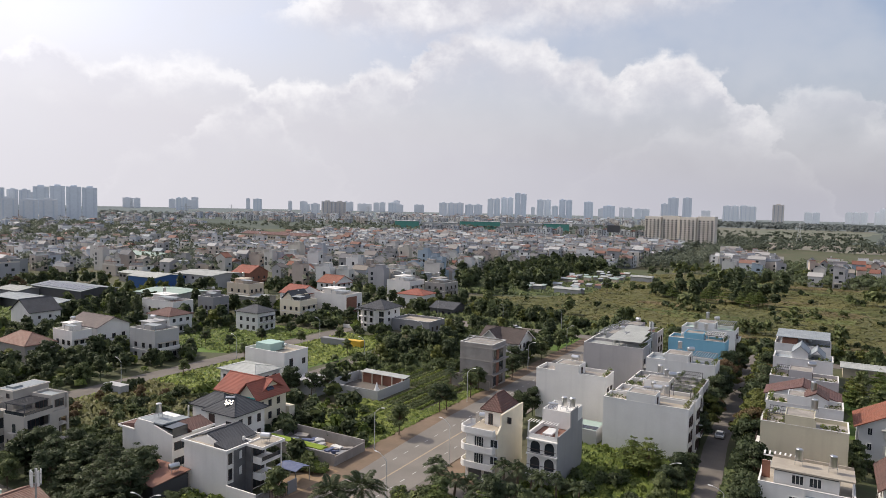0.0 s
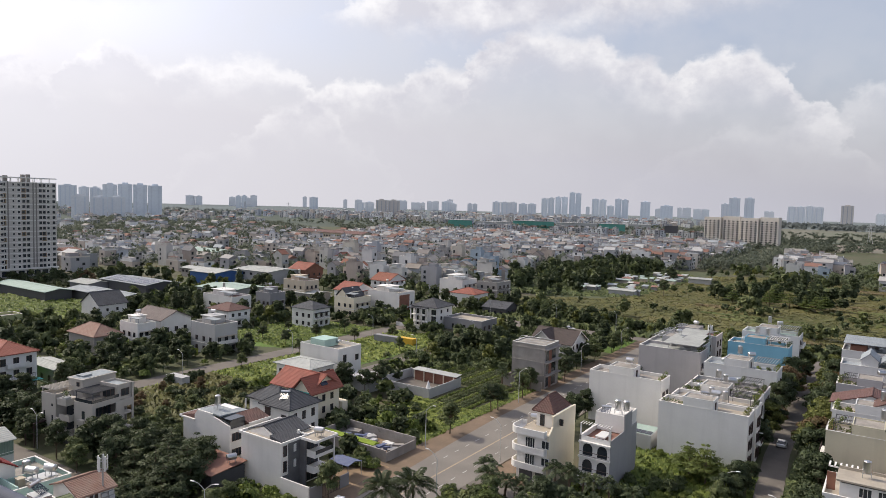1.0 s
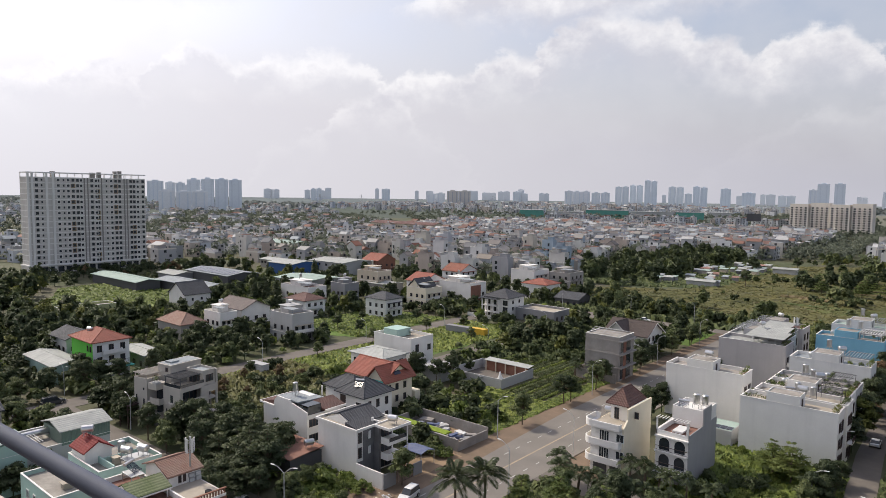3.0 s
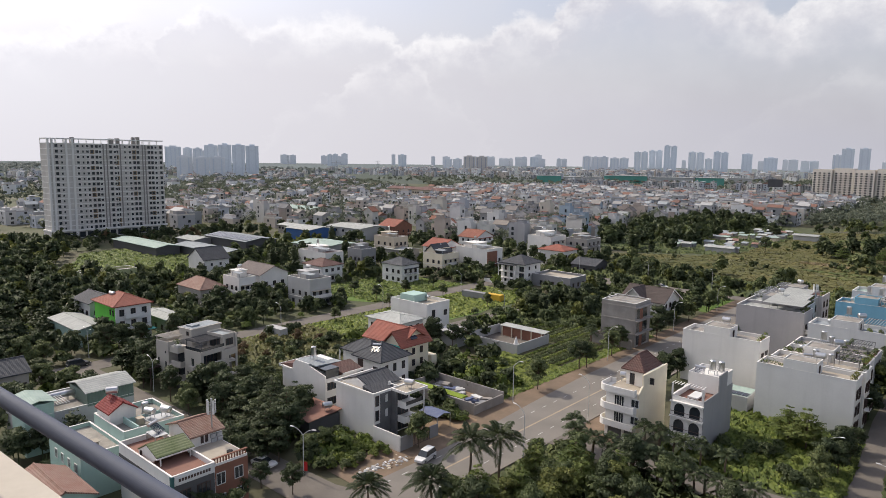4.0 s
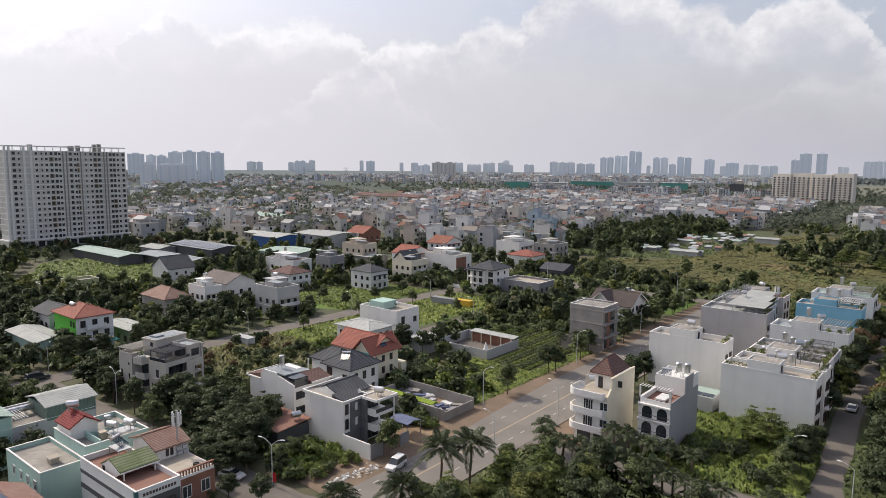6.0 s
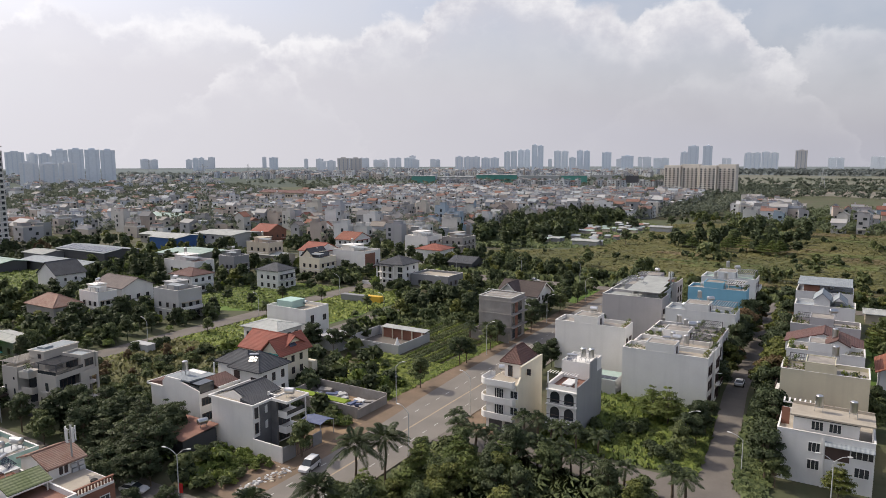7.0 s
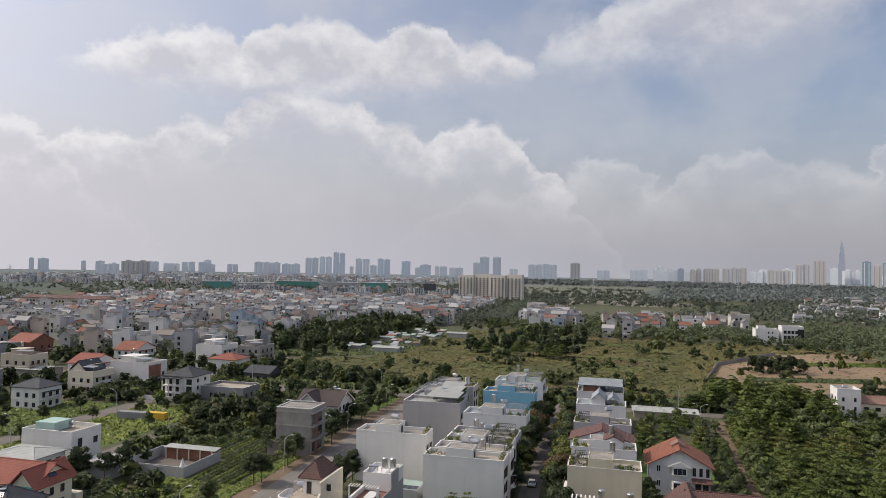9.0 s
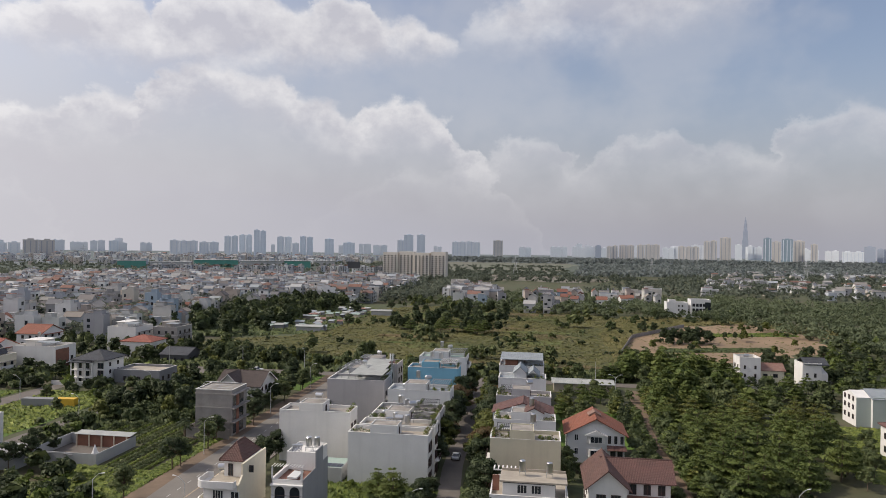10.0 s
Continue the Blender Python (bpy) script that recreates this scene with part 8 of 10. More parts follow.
def far_tower(a0, a1, top, dist, mat, shape="block", seed=0):
    """A tower between two bearings (degrees left of +y) whose roof stands `top` degrees over the eye's level."""
    rnd = random.Random(seed)
    a = radians((a0 + a1) / 2)
    w = dist * radians(abs(a0 - a1))
    h = EYE + dist * math.tan(radians(top))
    ob = thing("tower_block", "hazy grey high-rise tower on the far skyline", "building", pose(-dist * math.sin(a), dist * math.cos(a), 0, 0, 0, math.degrees(a)), "far skyline")
    if shape == "spire":
        sh_ = Shape()
        for k, (f0, f1, r) in enumerate(((0, 0.45, 1.0), (0.45, 0.68, 0.78), (0.68, 0.84, 0.55), (0.84, 0.93, 0.32), (0.93, 1.0, 0.1))):
            sh_.box(-w / 2 * r, -w / 2 * r, h * f0, w / 2 * r, w / 2 * r, h * f1)
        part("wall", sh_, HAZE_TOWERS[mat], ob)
        return ob
    n = max(1, round(w / 34))
    for k in range(n):
        x0 = -w / 2 + w * k / n
        hk = h - rnd.uniform(0, 0.06) * h * (n > 1)
        y0 = -10 + rnd.uniform(-3, 3)
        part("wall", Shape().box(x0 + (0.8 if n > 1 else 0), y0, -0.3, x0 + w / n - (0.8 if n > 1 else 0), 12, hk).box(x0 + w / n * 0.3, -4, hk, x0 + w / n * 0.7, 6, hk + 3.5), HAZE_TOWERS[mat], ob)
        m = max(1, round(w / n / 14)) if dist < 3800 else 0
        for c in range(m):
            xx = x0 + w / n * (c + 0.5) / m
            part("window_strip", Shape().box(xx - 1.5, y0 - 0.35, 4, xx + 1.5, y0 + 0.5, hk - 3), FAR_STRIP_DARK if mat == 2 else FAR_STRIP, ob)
    return ob


SKYLINE = [(61.2, 57.0, 0.9, 1750, 0), (63.3, 59.6, -0.12, 1600, 3), (64.1, 62.9, 0.62, 2400, 1), (62.8, 61.3, 0.54, 2450, 1), (78.4, 76.3, 0.34, 1500, 1), (40.1, 38.05, 0.2, 2300, 2), (41.8, 40.2, -0.04, 2400, 1),
           (30.2, 28.1, 0.28, 2700, 3), (28.0, 26.5, 0.15, 2700, 1), (26.1, 25.0, 0.69, 3000, 1), (24.95, 23.9, 0.84, 3050, 0), (23.8, 22.8, 1.24, 3000, 0), (21.95, 20.75, 0.72, 3100, 1), (20.7, 20.15, 0.15, 3000, 1), (20.1, 19.0, 0.73, 3050, 0),
           (18.05, 17.3, 0.55, 3100, 0), (16.5, 15.55, 0.27, 3000, 0), (11.95, 11.4, 0.53, 2700, 1), (11.4, 10.6, 1.0, 2500, 0), (10.3, 9.6, 1.01, 2500, 0), (7.3, 4.9, 0.52, 3200, 1), (3.8, 3.0, 0.61, 3100, 2),
           (-5.6, -6.5, 0.3, 3300, 2), (-6.6, -7.8, 0.41, 3350, 2), (-8.0, -9.8, 0.43, 3300, 2), (-11.2, -12.8, 0.33, 3200, 2), (-13.1, -14.1, 0.8, 3200, 2), (-14.3, -15.1, 1.03, 3300, 2), (-17.4, -17.95, 1.0, 3100, 4),
           (-18.0, -18.6, 0.75, 3000, 2), (-18.65, -19.4, 0.93, 2950, 4), (-19.45, -20.2, 0.81, 3000, 2), (-20.6, -21.05, 0.56, 3100, 2), (-22.6, -24.0, 0.09, 3400, 1), (1.6, 0.6, 0.1, 3800, 1), (-1.0, -2.4, 0.16, 4000, 1),
           (-2.8, -4.6, 0.2, 4100, 1), (14.0, 12.8, 0.1, 3900, 1), (34.5, 33.8, 0.15, 3600, 1), (45.6, 44.9, 0.22, 3700, 1), (51.5, 50.6, 0.2, 3600, 1), (-15.4, -15.9, 0.5, 4200, 1), (-16.5, -17.3, 0.35, 4300, 1), (-10.0, -10.9, 0.2, 4100, 1), (-25.5, -27.0, 0.2, 3600, 1), (66.5, 65.6, 0.1, 3200, 1)]
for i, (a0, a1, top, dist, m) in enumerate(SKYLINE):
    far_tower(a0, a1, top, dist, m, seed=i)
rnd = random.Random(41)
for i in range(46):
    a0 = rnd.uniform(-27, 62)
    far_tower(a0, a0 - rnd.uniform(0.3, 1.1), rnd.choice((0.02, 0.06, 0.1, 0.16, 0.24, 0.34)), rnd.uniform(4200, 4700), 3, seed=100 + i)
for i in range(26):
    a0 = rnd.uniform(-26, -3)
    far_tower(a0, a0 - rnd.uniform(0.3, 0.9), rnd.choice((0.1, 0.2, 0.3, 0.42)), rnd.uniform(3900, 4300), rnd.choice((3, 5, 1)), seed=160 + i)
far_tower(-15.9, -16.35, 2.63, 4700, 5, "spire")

# low blocks under green nets and a billboard, in the far middle
for i, (a0, a1, lo, dist) in enumerate(((33.9, 31.9, 14, 1500), (31.6, 28.6, 13, 1450), (28.4, 25.0, 15, 1550), (24.8, 21.5, 12, 1600), (21.3, 19.2, 15, 1500), (18.9, 17.2, 12, 1650))):
    a = radians((a0 + a1) / 2)
    w = dist * radians(a0 - a1)
    ob = thing("building_site", "long low building wrapped in green nets" if i % 2 == 0 else "long grey low building site", "building", pose(-dist * math.sin(a), dist * math.cos(a), 0, 0, 0, math.degrees(a)), "far building sites")
    part("wall", Shape().box(-w / 2, -10, -0.3, w / 2, 12, lo), NET if i % 2 == 0 else PALEGREY, ob)
    part("roof_slab", Shape().box(-w / 2 - 1, -11, lo, w / 2 + 1, 13, lo + 1.2), PALEGREY, ob)
a = radians(15.6)
bb = thing("billboard", "dark roadside billboard on a tall post", "billboard", pose(-780 * math.sin(a), 780 * math.cos(a), 0, 0, 0, 15))
part("board", Shape().box(-7, -0.4, 24, 7, 0.4, 32), DARKGREY, bb)
part("post", Shape().tube((0, 0.6, 0), (0, 0.6, 30), 0.5, n=8), GALV, bb)


def pylon(bearing, dist, h):
    a = radians(bearing)
    ob = thing("pylon", "steel lattice transmission pylon", "pylon", pose(-dist * math.sin(a), dist * math.cos(a), 0, 0, 0, bearing), "pylons")
    s = Shape()
    lv = [(0, 4.5), (0.3, 2.8), (0.6, 1.6), (1.0, 0.5)]
    for (f0, r0), (f1, r1) in zip(lv, lv[1:]):
        for sx, sy in ((-1, -1), (1, -1), (1, 1), (-1, 1)):
            s.tube((sx * r0, sy * r0, h * f0), (sx * r1, sy * r1, h * f1), 0.22, n=4)
            s.tube((sx * r0, sy * r0, h * f0), (-sy * r1, sx * r1, h * f1), 0.14, n=4)
    part("lattice", s, PAINTED, ob)
    for f in (0.68, 0.8, 0.92):
        part("cross_arm", Shape().tube((-6.5, 0, h * f), (6.5, 0, h * f), 0.2, n=4), PAINTED, ob)


for q in ((54.7, 1500, 52), (50.75, 900, 46), (47.3, 1700, 42), (36.2, 1800, 44), (1.9, 1300, 34), (-9.2, 1300, 34), (-20.3, 1200, 36)):
    pylon(*q)

# ---- plants ----
def tree_pattern(kind, h, spread_, mat, seed, quads=2300, size=0.30, label=""):
    """A tapered, forked trunk with limbs, and a crown of leaf sprays in uneven clusters."""
    rng = np.random.default_rng(seed)
    ob = thing("tree", label or "leafy green street tree", "tree", group="trees")
    t, clusters = Shape(), []
    fork = h * (0.32 if kind != "layered" else 0.22)
    lean = rng.uniform(-0.25, 0.25, 2)
    top = (lean[0], lean[1], h * 0.9)
    t.tube((0, 0, -0.3), (lean[0] * 0.4, lean[1] * 0.4, fork), 0.022 * h, 0.016 * h, 7)
    t.tube((lean[0] * 0.4, lean[1] * 0.4, fork), top, 0.016 * h, 0.004 * h, 6)
    if kind == "layered":
        tiers = 5
        for k in range(tiers):
            f = k / (tiers - 1)
            z, r = h * (0.34 + 0.62 * f), spread_ * (1.0 - 0.78 * f ** 1.3)
            arms = 6 if r > 1.2 else 3
            for a in range(arms):
                q = 2 * math.pi * (a + rng.random() * 0.7) / arms + k
                rr = r * rng.uniform(0.6, 0.95)
                x, y = rr * math.cos(q), rr * math.sin(q)
                t.tube((lean[0] * f, lean[1] * f, z - 0.35), (x * 0.8, y * 0.8, z), 0.05, 0.02, 4)
                clusters.append((x * 0.75, y * 0.75, z + rng.uniform(-0.22, 0.25), r * 0.5, 0.13, 1))
    elif kind == "spire":
        for k in range(14):
            f = k / 13
            z, r = h * (0.22 + 0.76 * f), spread_ * (1 - f) ** 0.7 * rng.uniform(0.7, 1.1) + 0.35
            q = k * 2.4
            clusters.append((r * 0.5 * math.cos(q), r * 0.5 * math.sin(q), z, r * 0.75, 0.9, 1))
    else:
        n = 24
        for k in range(n):
            q, e = k * 2.399 + rng.random(), rng.uniform(0.0, 1.0)
            rr = spread_ * rng.uniform(0.35, 0.92) * (1 - 0.55 * e)
            x, y, z = rr * math.cos(q), rr * math.sin(q), h * (0.42 + 0.5 * e)
            t.tube((lean[0] * 0.5, lean[1] * 0.5, fork + (z - fork) * 0.25), (x * 0.85, y * 0.85, z - 0.2), 0.011 * h, 0.003 * h, 5)
            clusters.append((x, y, z, spread_ * rng.uniform(0.2, 0.4), 0.62, 1))
        clusters.append((0, 0, h * 0.8, spread_ * 0.5, 0.7, 1))
    area = sum(c[3] ** 2 for c in clusters)
    heart = [(*c[:5], max(3, int(quads * 0.17 * c[3] ** 2 / area))) for c in clusters]
    clusters = [(*c[:5], max(8, int(quads * 0.95 * c[3] ** 2 / area))) for c in clusters]
    part("trunk", t, BARK, ob)
    flat, out, up = (0.75, 0.5, 0.7) if kind == "layered" else (0.15, 0.75, 0.45)
    (pa, na), (pb, nb) = leaf_quads(rng, heart, size * 1.5, flat, (0.2, 0.75), out, up), leaf_quads(rng, clusters, size * 0.64, flat, (0.3 if kind == "layered" else 0.55, 1.12), out, up)
    part("crown", quad_mesh("crown", (np.concatenate([pa, pb]), np.concatenate([na, nb])), mat), None, ob)
    return ob


def palm_pattern(h, n, length, mat, seed, label, width=0.5):
    """A ringed trunk under a head of arching fronds with paired leaflets."""
    rng = np.random.default_rng(seed)
    ob = thing("palm", label, "palm", group="palms")
    t = Shape()
    if h > 0.8:
        rr = [(h * k / 8, 0.20 - 0.05 * k / 8 + (0.02 if k % 2 else 0)) for k in range(9)]
        t.loft([[(r * math.cos(a) + 0.12 * math.sin(z), r * math.sin(a), z - 0.2) for a in np.linspace(0, 2 * math.pi, 8, endpoint=False)] for z, r in rr])
    else:
        t.tube((0, 0, -0.2), (0, 0, 0.7), 0.2, 0.12, 6)
    part("trunk", t, BARK, ob)
    Q = []
    m = 30
    for k in range(n):
        q = 2 * math.pi * (k * 0.382 + rng.random() * 0.04)
        up = 1.25 - 1.3 * (k / n) + rng.uniform(-0.1, 0.1)
        L = length * rng.uniform(0.85, 1.08)
        d = np.array([math.cos(q), math.sin(q), 0.0])
        side = np.array([-d[1], d[0], 0.0])
        bow = 0.42 + 0.22 * rng.random()
        at = lambda f: d * L * f * math.cos(up) * (1 - 0.12 * f) + np.array([0, 0, h + L * (math.sin(up) * f - bow * f * f)])
        for j in range(m):
            f = 0.14 + 0.86 * j / (m - 1)
            c = at(f)
            fw = at(min(1.02, f + 0.03)) - c
            fw = fw / (np.linalg.norm(fw) + 1e-6)
            wd = width * 2.0 * (math.sin(math.pi * min(0.96, 0.12 + 0.86 * f)) ** 0.7)
            thick = L / m * 0.52
            Q += [c - side * 0.03, c + side * 0.03, c + fw * L / m + side * 0.03, c + fw * L / m - side * 0.03]
            for sg in (-1, 1):
                tip = c + side * sg * wd * 0.85 + fw * wd * 0.6 - np.array([0, 0, wd * rng.uniform(0.25, 0.55)])
                mid = (c + tip) / 2 + np.array([0, 0, wd * 0.08])
                Q += [c, mid - fw * thick, tip, mid + fw * thick]
    part("fronds", quad_mesh("fronds", np.array(Q), mat), None, ob)
    return ob


def banana_pattern(mat, seed, label):
    """A clump of stems with broad paddle leaves that arch and hang."""
    rng = np.random.default_rng(seed)
    ob = thing("banana_plant", label, "banana plant", group="banana plants")
    t, Q = Shape(), []
    for c in range(3):
        sx, sy, h = rng.normal() * 0.5, rng.normal() * 0.5, rng.uniform(1.0, 2.0)
        t.tube((sx, sy, -0.2), (sx, sy, h), 0.12, 0.08, 6)
        for k in range(8):
            q, up, L = k * 2.4 + c + rng.random() * 0.4, rng.uniform(0.5, 1.35), rng.uniform(1.5, 2.3)
            d, side = np.array([math.cos(q), math.sin(q), 0.0]), np.array([-math.sin(q), math.cos(q), 0.0])
            at = lambda f: np.array([sx, sy, h]) + d * L * f * math.cos(up * (1 - 0.3 * f)) + np.array([0, 0, L * (math.sin(up) * f - 0.75 * f * f)])
            wid = lambda f: 0.34 * math.sin(math.pi * min(0.98, 0.06 + 0.9 * f)) ** 0.6
            for j in range(5):
                f0, f1 = j / 5, (j + 0.93) / 5
                for sg in (-1, 1):
                    dip = np.array([0, 0, -0.12])
                    Q += [at(f0), at(f0) + side * sg * wid(f0) + dip, at(f1) + side * sg * wid(f1) + dip, at(f1)]
    part("trunk", t, BARK, ob)
    part("fronds", quad_mesh("fronds", np.array(Q), mat), None, ob)
    return ob


def plant_out(pattern, spots, seed, lo=0.8, hi=1.25, z=0.0, gap=None):
    """The pattern at the first place and copies of it at the others, turned and sized by chance."""
    rnd = random.Random(seed)
    first = pattern not in PLACED
    for i, (x, y) in enumerate(spots):
        k = rnd.uniform(lo, hi)
        m = pose(x, y, z, 0, 0, rnd.uniform(0, 360)) @ Matrix.Diagonal((k, k, k * rnd.uniform(0.9, 1.12), 1))
        if first and i == 0:
            pattern.matrix_basis = m
            PLACED.append(pattern)
        else:
            c = copy_thing(pattern, Matrix.Identity(4))
            c.matrix_basis = m
            PLACED.append(c)


def thicket(name, label, kinds, spots, seed, lo=0.8, hi=1.25, share=1.0, trunk=False):
    """Many plants grown into one another: crowns (and stems) of the given patterns as one body for each pattern."""
    rnd = random.Random(seed)
    groups = {k.name: [] for k in kinds}
    for x, y in spots:
        groups[rnd.choice(kinds).name].append((x, y))
    for k in kinds:
        if not groups[k.name]:
            continue
        crown = next(c for c in k.children if c.name.startswith(("crown", "fronds")))
        co = np.empty(len(crown.data.vertices) * 3, dtype=np.float32)
        crown.data.vertices.foreach_get("co", co)
        co = co.reshape(-1, 4, 3)
        soft = NORMALS.get(crown.data.name)
        if soft is None:
            soft = np.tile(np.array([0, 0, 1.0]), (len(co), 1))
        rng = np.random.default_rng(seed)
        out, outn = [], []
        for x, y in groups[k.name]:
            sc, a = rnd.uniform(lo, hi), rnd.uniform(0, 6.28)
            few = max(0.045, share * min(1.0, 118.0 / math.hypot(x, y)) ** 1.45)
            pick = rng.random(len(co)) < few
            q, v = co[pick], soft[pick]
            mid = q.mean(1, keepdims=True)
            q = mid + (q - mid) / math.sqrt(few)
            c_, s_ = math.cos(a), math.sin(a)
            out.append(np.stack([(q[..., 0] * c_ - q[..., 1] * s_) * sc + x, (q[..., 0] * s_ + q[..., 1] * c_) * sc + y, q[..., 2] * sc * rnd.uniform(0.85, 1.15)], -1).reshape(-1, 3))
            outn.append(np.c_[v[:, 0] * c_ - v[:, 1] * s_, v[:, 0] * s_ + v[:, 1] * c_, v[:, 2]])
            if trunk:
                w, top = 0.12 * sc, 3.5 * sc
                for dx, dy, ex, ey in ((-w, -w, w, -w), (w, -w, w, w), (w, w, -w, w), (-w, w, -w, -w)):
                    out.append(np.array([(x + dx, y + dy, 0), (x + ex, y + ey, 0), (x + ex * 0.6, y + ey * 0.6, top), (x + dx * 0.6, y + dy * 0.6, top)]))
                    outn.append(np.array([[(dx + ex), (dy + ey), 0.01]]) / max(1e-6, math.hypot(dx + ex, dy + ey)))
        tagged(new(name, quad_mesh(name, (np.concatenate(out), np.concatenate(outn)), crown.data.materials[0])), label, "plants", kind="stuff")


PLACED = []
ROADS = [(-78, 20, -60, 262), (-20, 95, -10.5, 135), (-23, 135, -15, 252), (-62, 97, 30, 106.5), (-169, 20, -160, 250), (-133, 148, -125, 250), (-161, 48, -77, 62), (26, 106, 38, 240), (-280, 249, 60, 258)]


LAWNS = [[(-160, 116), (-160, 203), (-141, 203), (-136, 190), (-134, 150), (-139, 116)], [(-205, 160), (-205, 198), (-184, 203), (-170, 203), (-170, 155), (-182, 150)], [(-158, 82), (-118, 80), (-116, 116), (-158, 116)], [(-298, 100), (-268, 140), (-300, 168), (-360, 150), (-356, 128)]]


def clear_of_roads(pts, pad=0.5):
    return [(x, y) for x, y in pts if not any(r[0] - pad < x < r[2] + pad and r[1] - pad < y < r[3] + pad for r in ROADS) and not any(in_poly(x, y, q) for q in LAWNS)]


T_ROUND = tree_pattern("round", 7.5, 3.0, LEAF_MID, 1, label="leafy green broadleaf tree with a round crown")
T_DARK = tree_pattern("round", 8.0, 3.2, LEAF_DARK, 2, label="dense dark green broadleaf tree")
T_YEL = tree_pattern("round", 7.0, 2.8, LEAF_YELLOW, 3, label="olive yellow-green broadleaf tree")
T_BRN = tree_pattern("round", 7.0, 2.8, LEAF_BROWN, 4, label="broadleaf tree with russet brown leaves")
T_LAY = tree_pattern("layered", 9.0, 4.2, LEAF_GROVE, 5, 2600, 0.3, "tiered umbrella-shaped green tree")
T_LAY2 = tree_pattern("layered", 8.0, 3.6, LEAF_YELLOW, 6, 2400, 0.3, "tiered umbrella-shaped olive tree")
T_LAYD = tree_pattern("layered", 9.5, 4.6, LEAF_DARK, 14, 2800, 0.3, "dark green tree with spreading tiers of leaves")
T_SPI = tree_pattern("spire", 9.0, 2.0, LEAF_DARK, 7, 1500, 0.32, "slender dark green pointed tree")
B_1 = tree_pattern("round", 2.6, 1.9, LEAF_MID, 8, 600, 0.26, "leafy green shrub on rough ground")
B_2 = tree_pattern("round", 2.2, 1.7, LEAF_BRIGHT, 9, 600, 0.25, "fresh green shrub on rough ground")
B_3 = tree_pattern("round", 2.4, 1.8, LEAF_DARK, 10, 600, 0.26, "dark green shrub on rough ground")
P_BIG = palm_pattern(4.6, 26, 5.4, LEAF_PALM, 11, "tall dark green palm with a full head of fronds", 0.5)
P_TALL = palm_pattern(7.4, 26, 5.4, LEAF_PALM, 15, "tall dark palm with long drooping fronds", 0.5)
P_MED = palm_pattern(4.2, 18, 2.7, LEAF_DARK, 12, "slender green garden palm tree", 0.36)
P_BAN = banana_pattern(LEAF_MID, 13, "clump of broad-leaved banana plants")

# street trees on the verges
plant_out(T_ROUND, [(-78.6, 119.7), (-78.8, 141), (-79.0, 154), (-79.5, 205), (-80, 223)], 1, 0.9, 1.1)
plant_out(T_DARK, [(-79.6, 139), (-80, 160.5), (-77.2, 176.5), (-62.5 + 3.2, 135), (-60, 142.5), (-81, 186)], 2, 0.8, 1.0)
plant_out(P_MED, [(-90, 163), (-84.5, 163.0), (-88.5, 160.5), (-81.6, 162.2)], 3, 0.9, 1.2)
plant_out(T_DARK, [(-8.8, 111.5), (-9.8, 116.5), (-9.2, 127), (-10.6, 131.5), (-10.9, 149), (-11.8, 172), (-12.6, 186), (-12.2, 195), (-13.5, 213), (-21.5, 163), (-22.2, 176), (-22.4, 190), (-22.6, 204), (-13, 236), (-22, 216)], 4, 1.0, 1.25)
plant_out(T_YEL, [(-11.5, 159), (-11.2, 165), (-12.5, 179), (-13.8, 219), (-14.2, 228), (-12.0, 174)], 5, 1.1, 1.35)
plant_out(T_BRN, [(-12.2, 154), (-12.9, 190), (-13.2, 205), (-22.2, 197)], 6, 1.1, 1.35)
plant_out(T_DARK, [(-20.4, 118.4), (-19.9, 124.6), (-20.3, 131.5)], 7, 0.6, 0.8)
plant_out(T_LAY, [(-30.5, 128.5), (-27.0, 126.5)], 8, 0.75, 0.95)
thicket("shrubs", "fresh green bushes and creepers", [B_2], clear_of_roads(spread([(-46, 113), (-22, 111), (-22, 134), (-40, 136)], 50, 61, 0.5), 0), 9, 0.3, 0.6)
thicket("shrubs", "thick green shrubs and undergrowth", [B_1], clear_of_roads(spread([(-40, 107), (-22, 107), (-22, 128), (-38, 124)], 12, 62, 0.5), 0), 10, 0.6, 1.0)
thicket("shrubs", "dark green shrubs and brambles", [B_3], [(-25, 109.5), (-27, 113), (-31, 118), (-34.5, 112), (-37.5, 109)], 11, 0.8, 1.2)

thicket("shrubs", "fresh green bushes between carport and yard", [B_2, B_1], spread([(-84, 92.5), (-79, 91.8), (-78.4, 97.0), (-84, 97.2)], 26, 248, 0.0), 249, 0.4, 0.75)

# the park below: trees, palms and bananas
PARK = [(-60.5, 62), (-60.5, 96), (-48, 96.5), (-22, 96.5), (-22, 70), (-30, 60)]
park = [p for p in spread(PARK, 150, 63) if math.hypot(p[0] + 60.5, p[1] - 80) > 6.5]
plant_out(T_ROUND, park[:16], 12, 0.65, 0.9)
plant_out(T_LAY, [(-55, 84), (-50.5, 88), (-57, 72), (-53, 77), (-47, 84), (-44, 90)], 13, 0.65, 0.85)
plant_out(T_YEL, park[22:34], 14, 0.7, 0.95)
thicket("bananas", "broad-leaved banana and ginger plants", [P_BAN], park[34:74], 15, 0.75, 1.1)
thicket("shrubs", "thick green shrubs and undergrowth", [B_1], park[74:110], 16, 0.6, 1.1)
plant_out(T_DARK, park[110:118], 17, 0.7, 0.9)
plant_out(P_TALL, [(-59.5, 80.6), (-61.6, 75.9)], 18, 0.98, 1.02)
plant_out(P_BIG, [(-60.6, 66)], 247, 0.95, 1.0)
plant_out(T_ROUND, [(-7.2, 109.6)], 245, 0.72, 0.78)
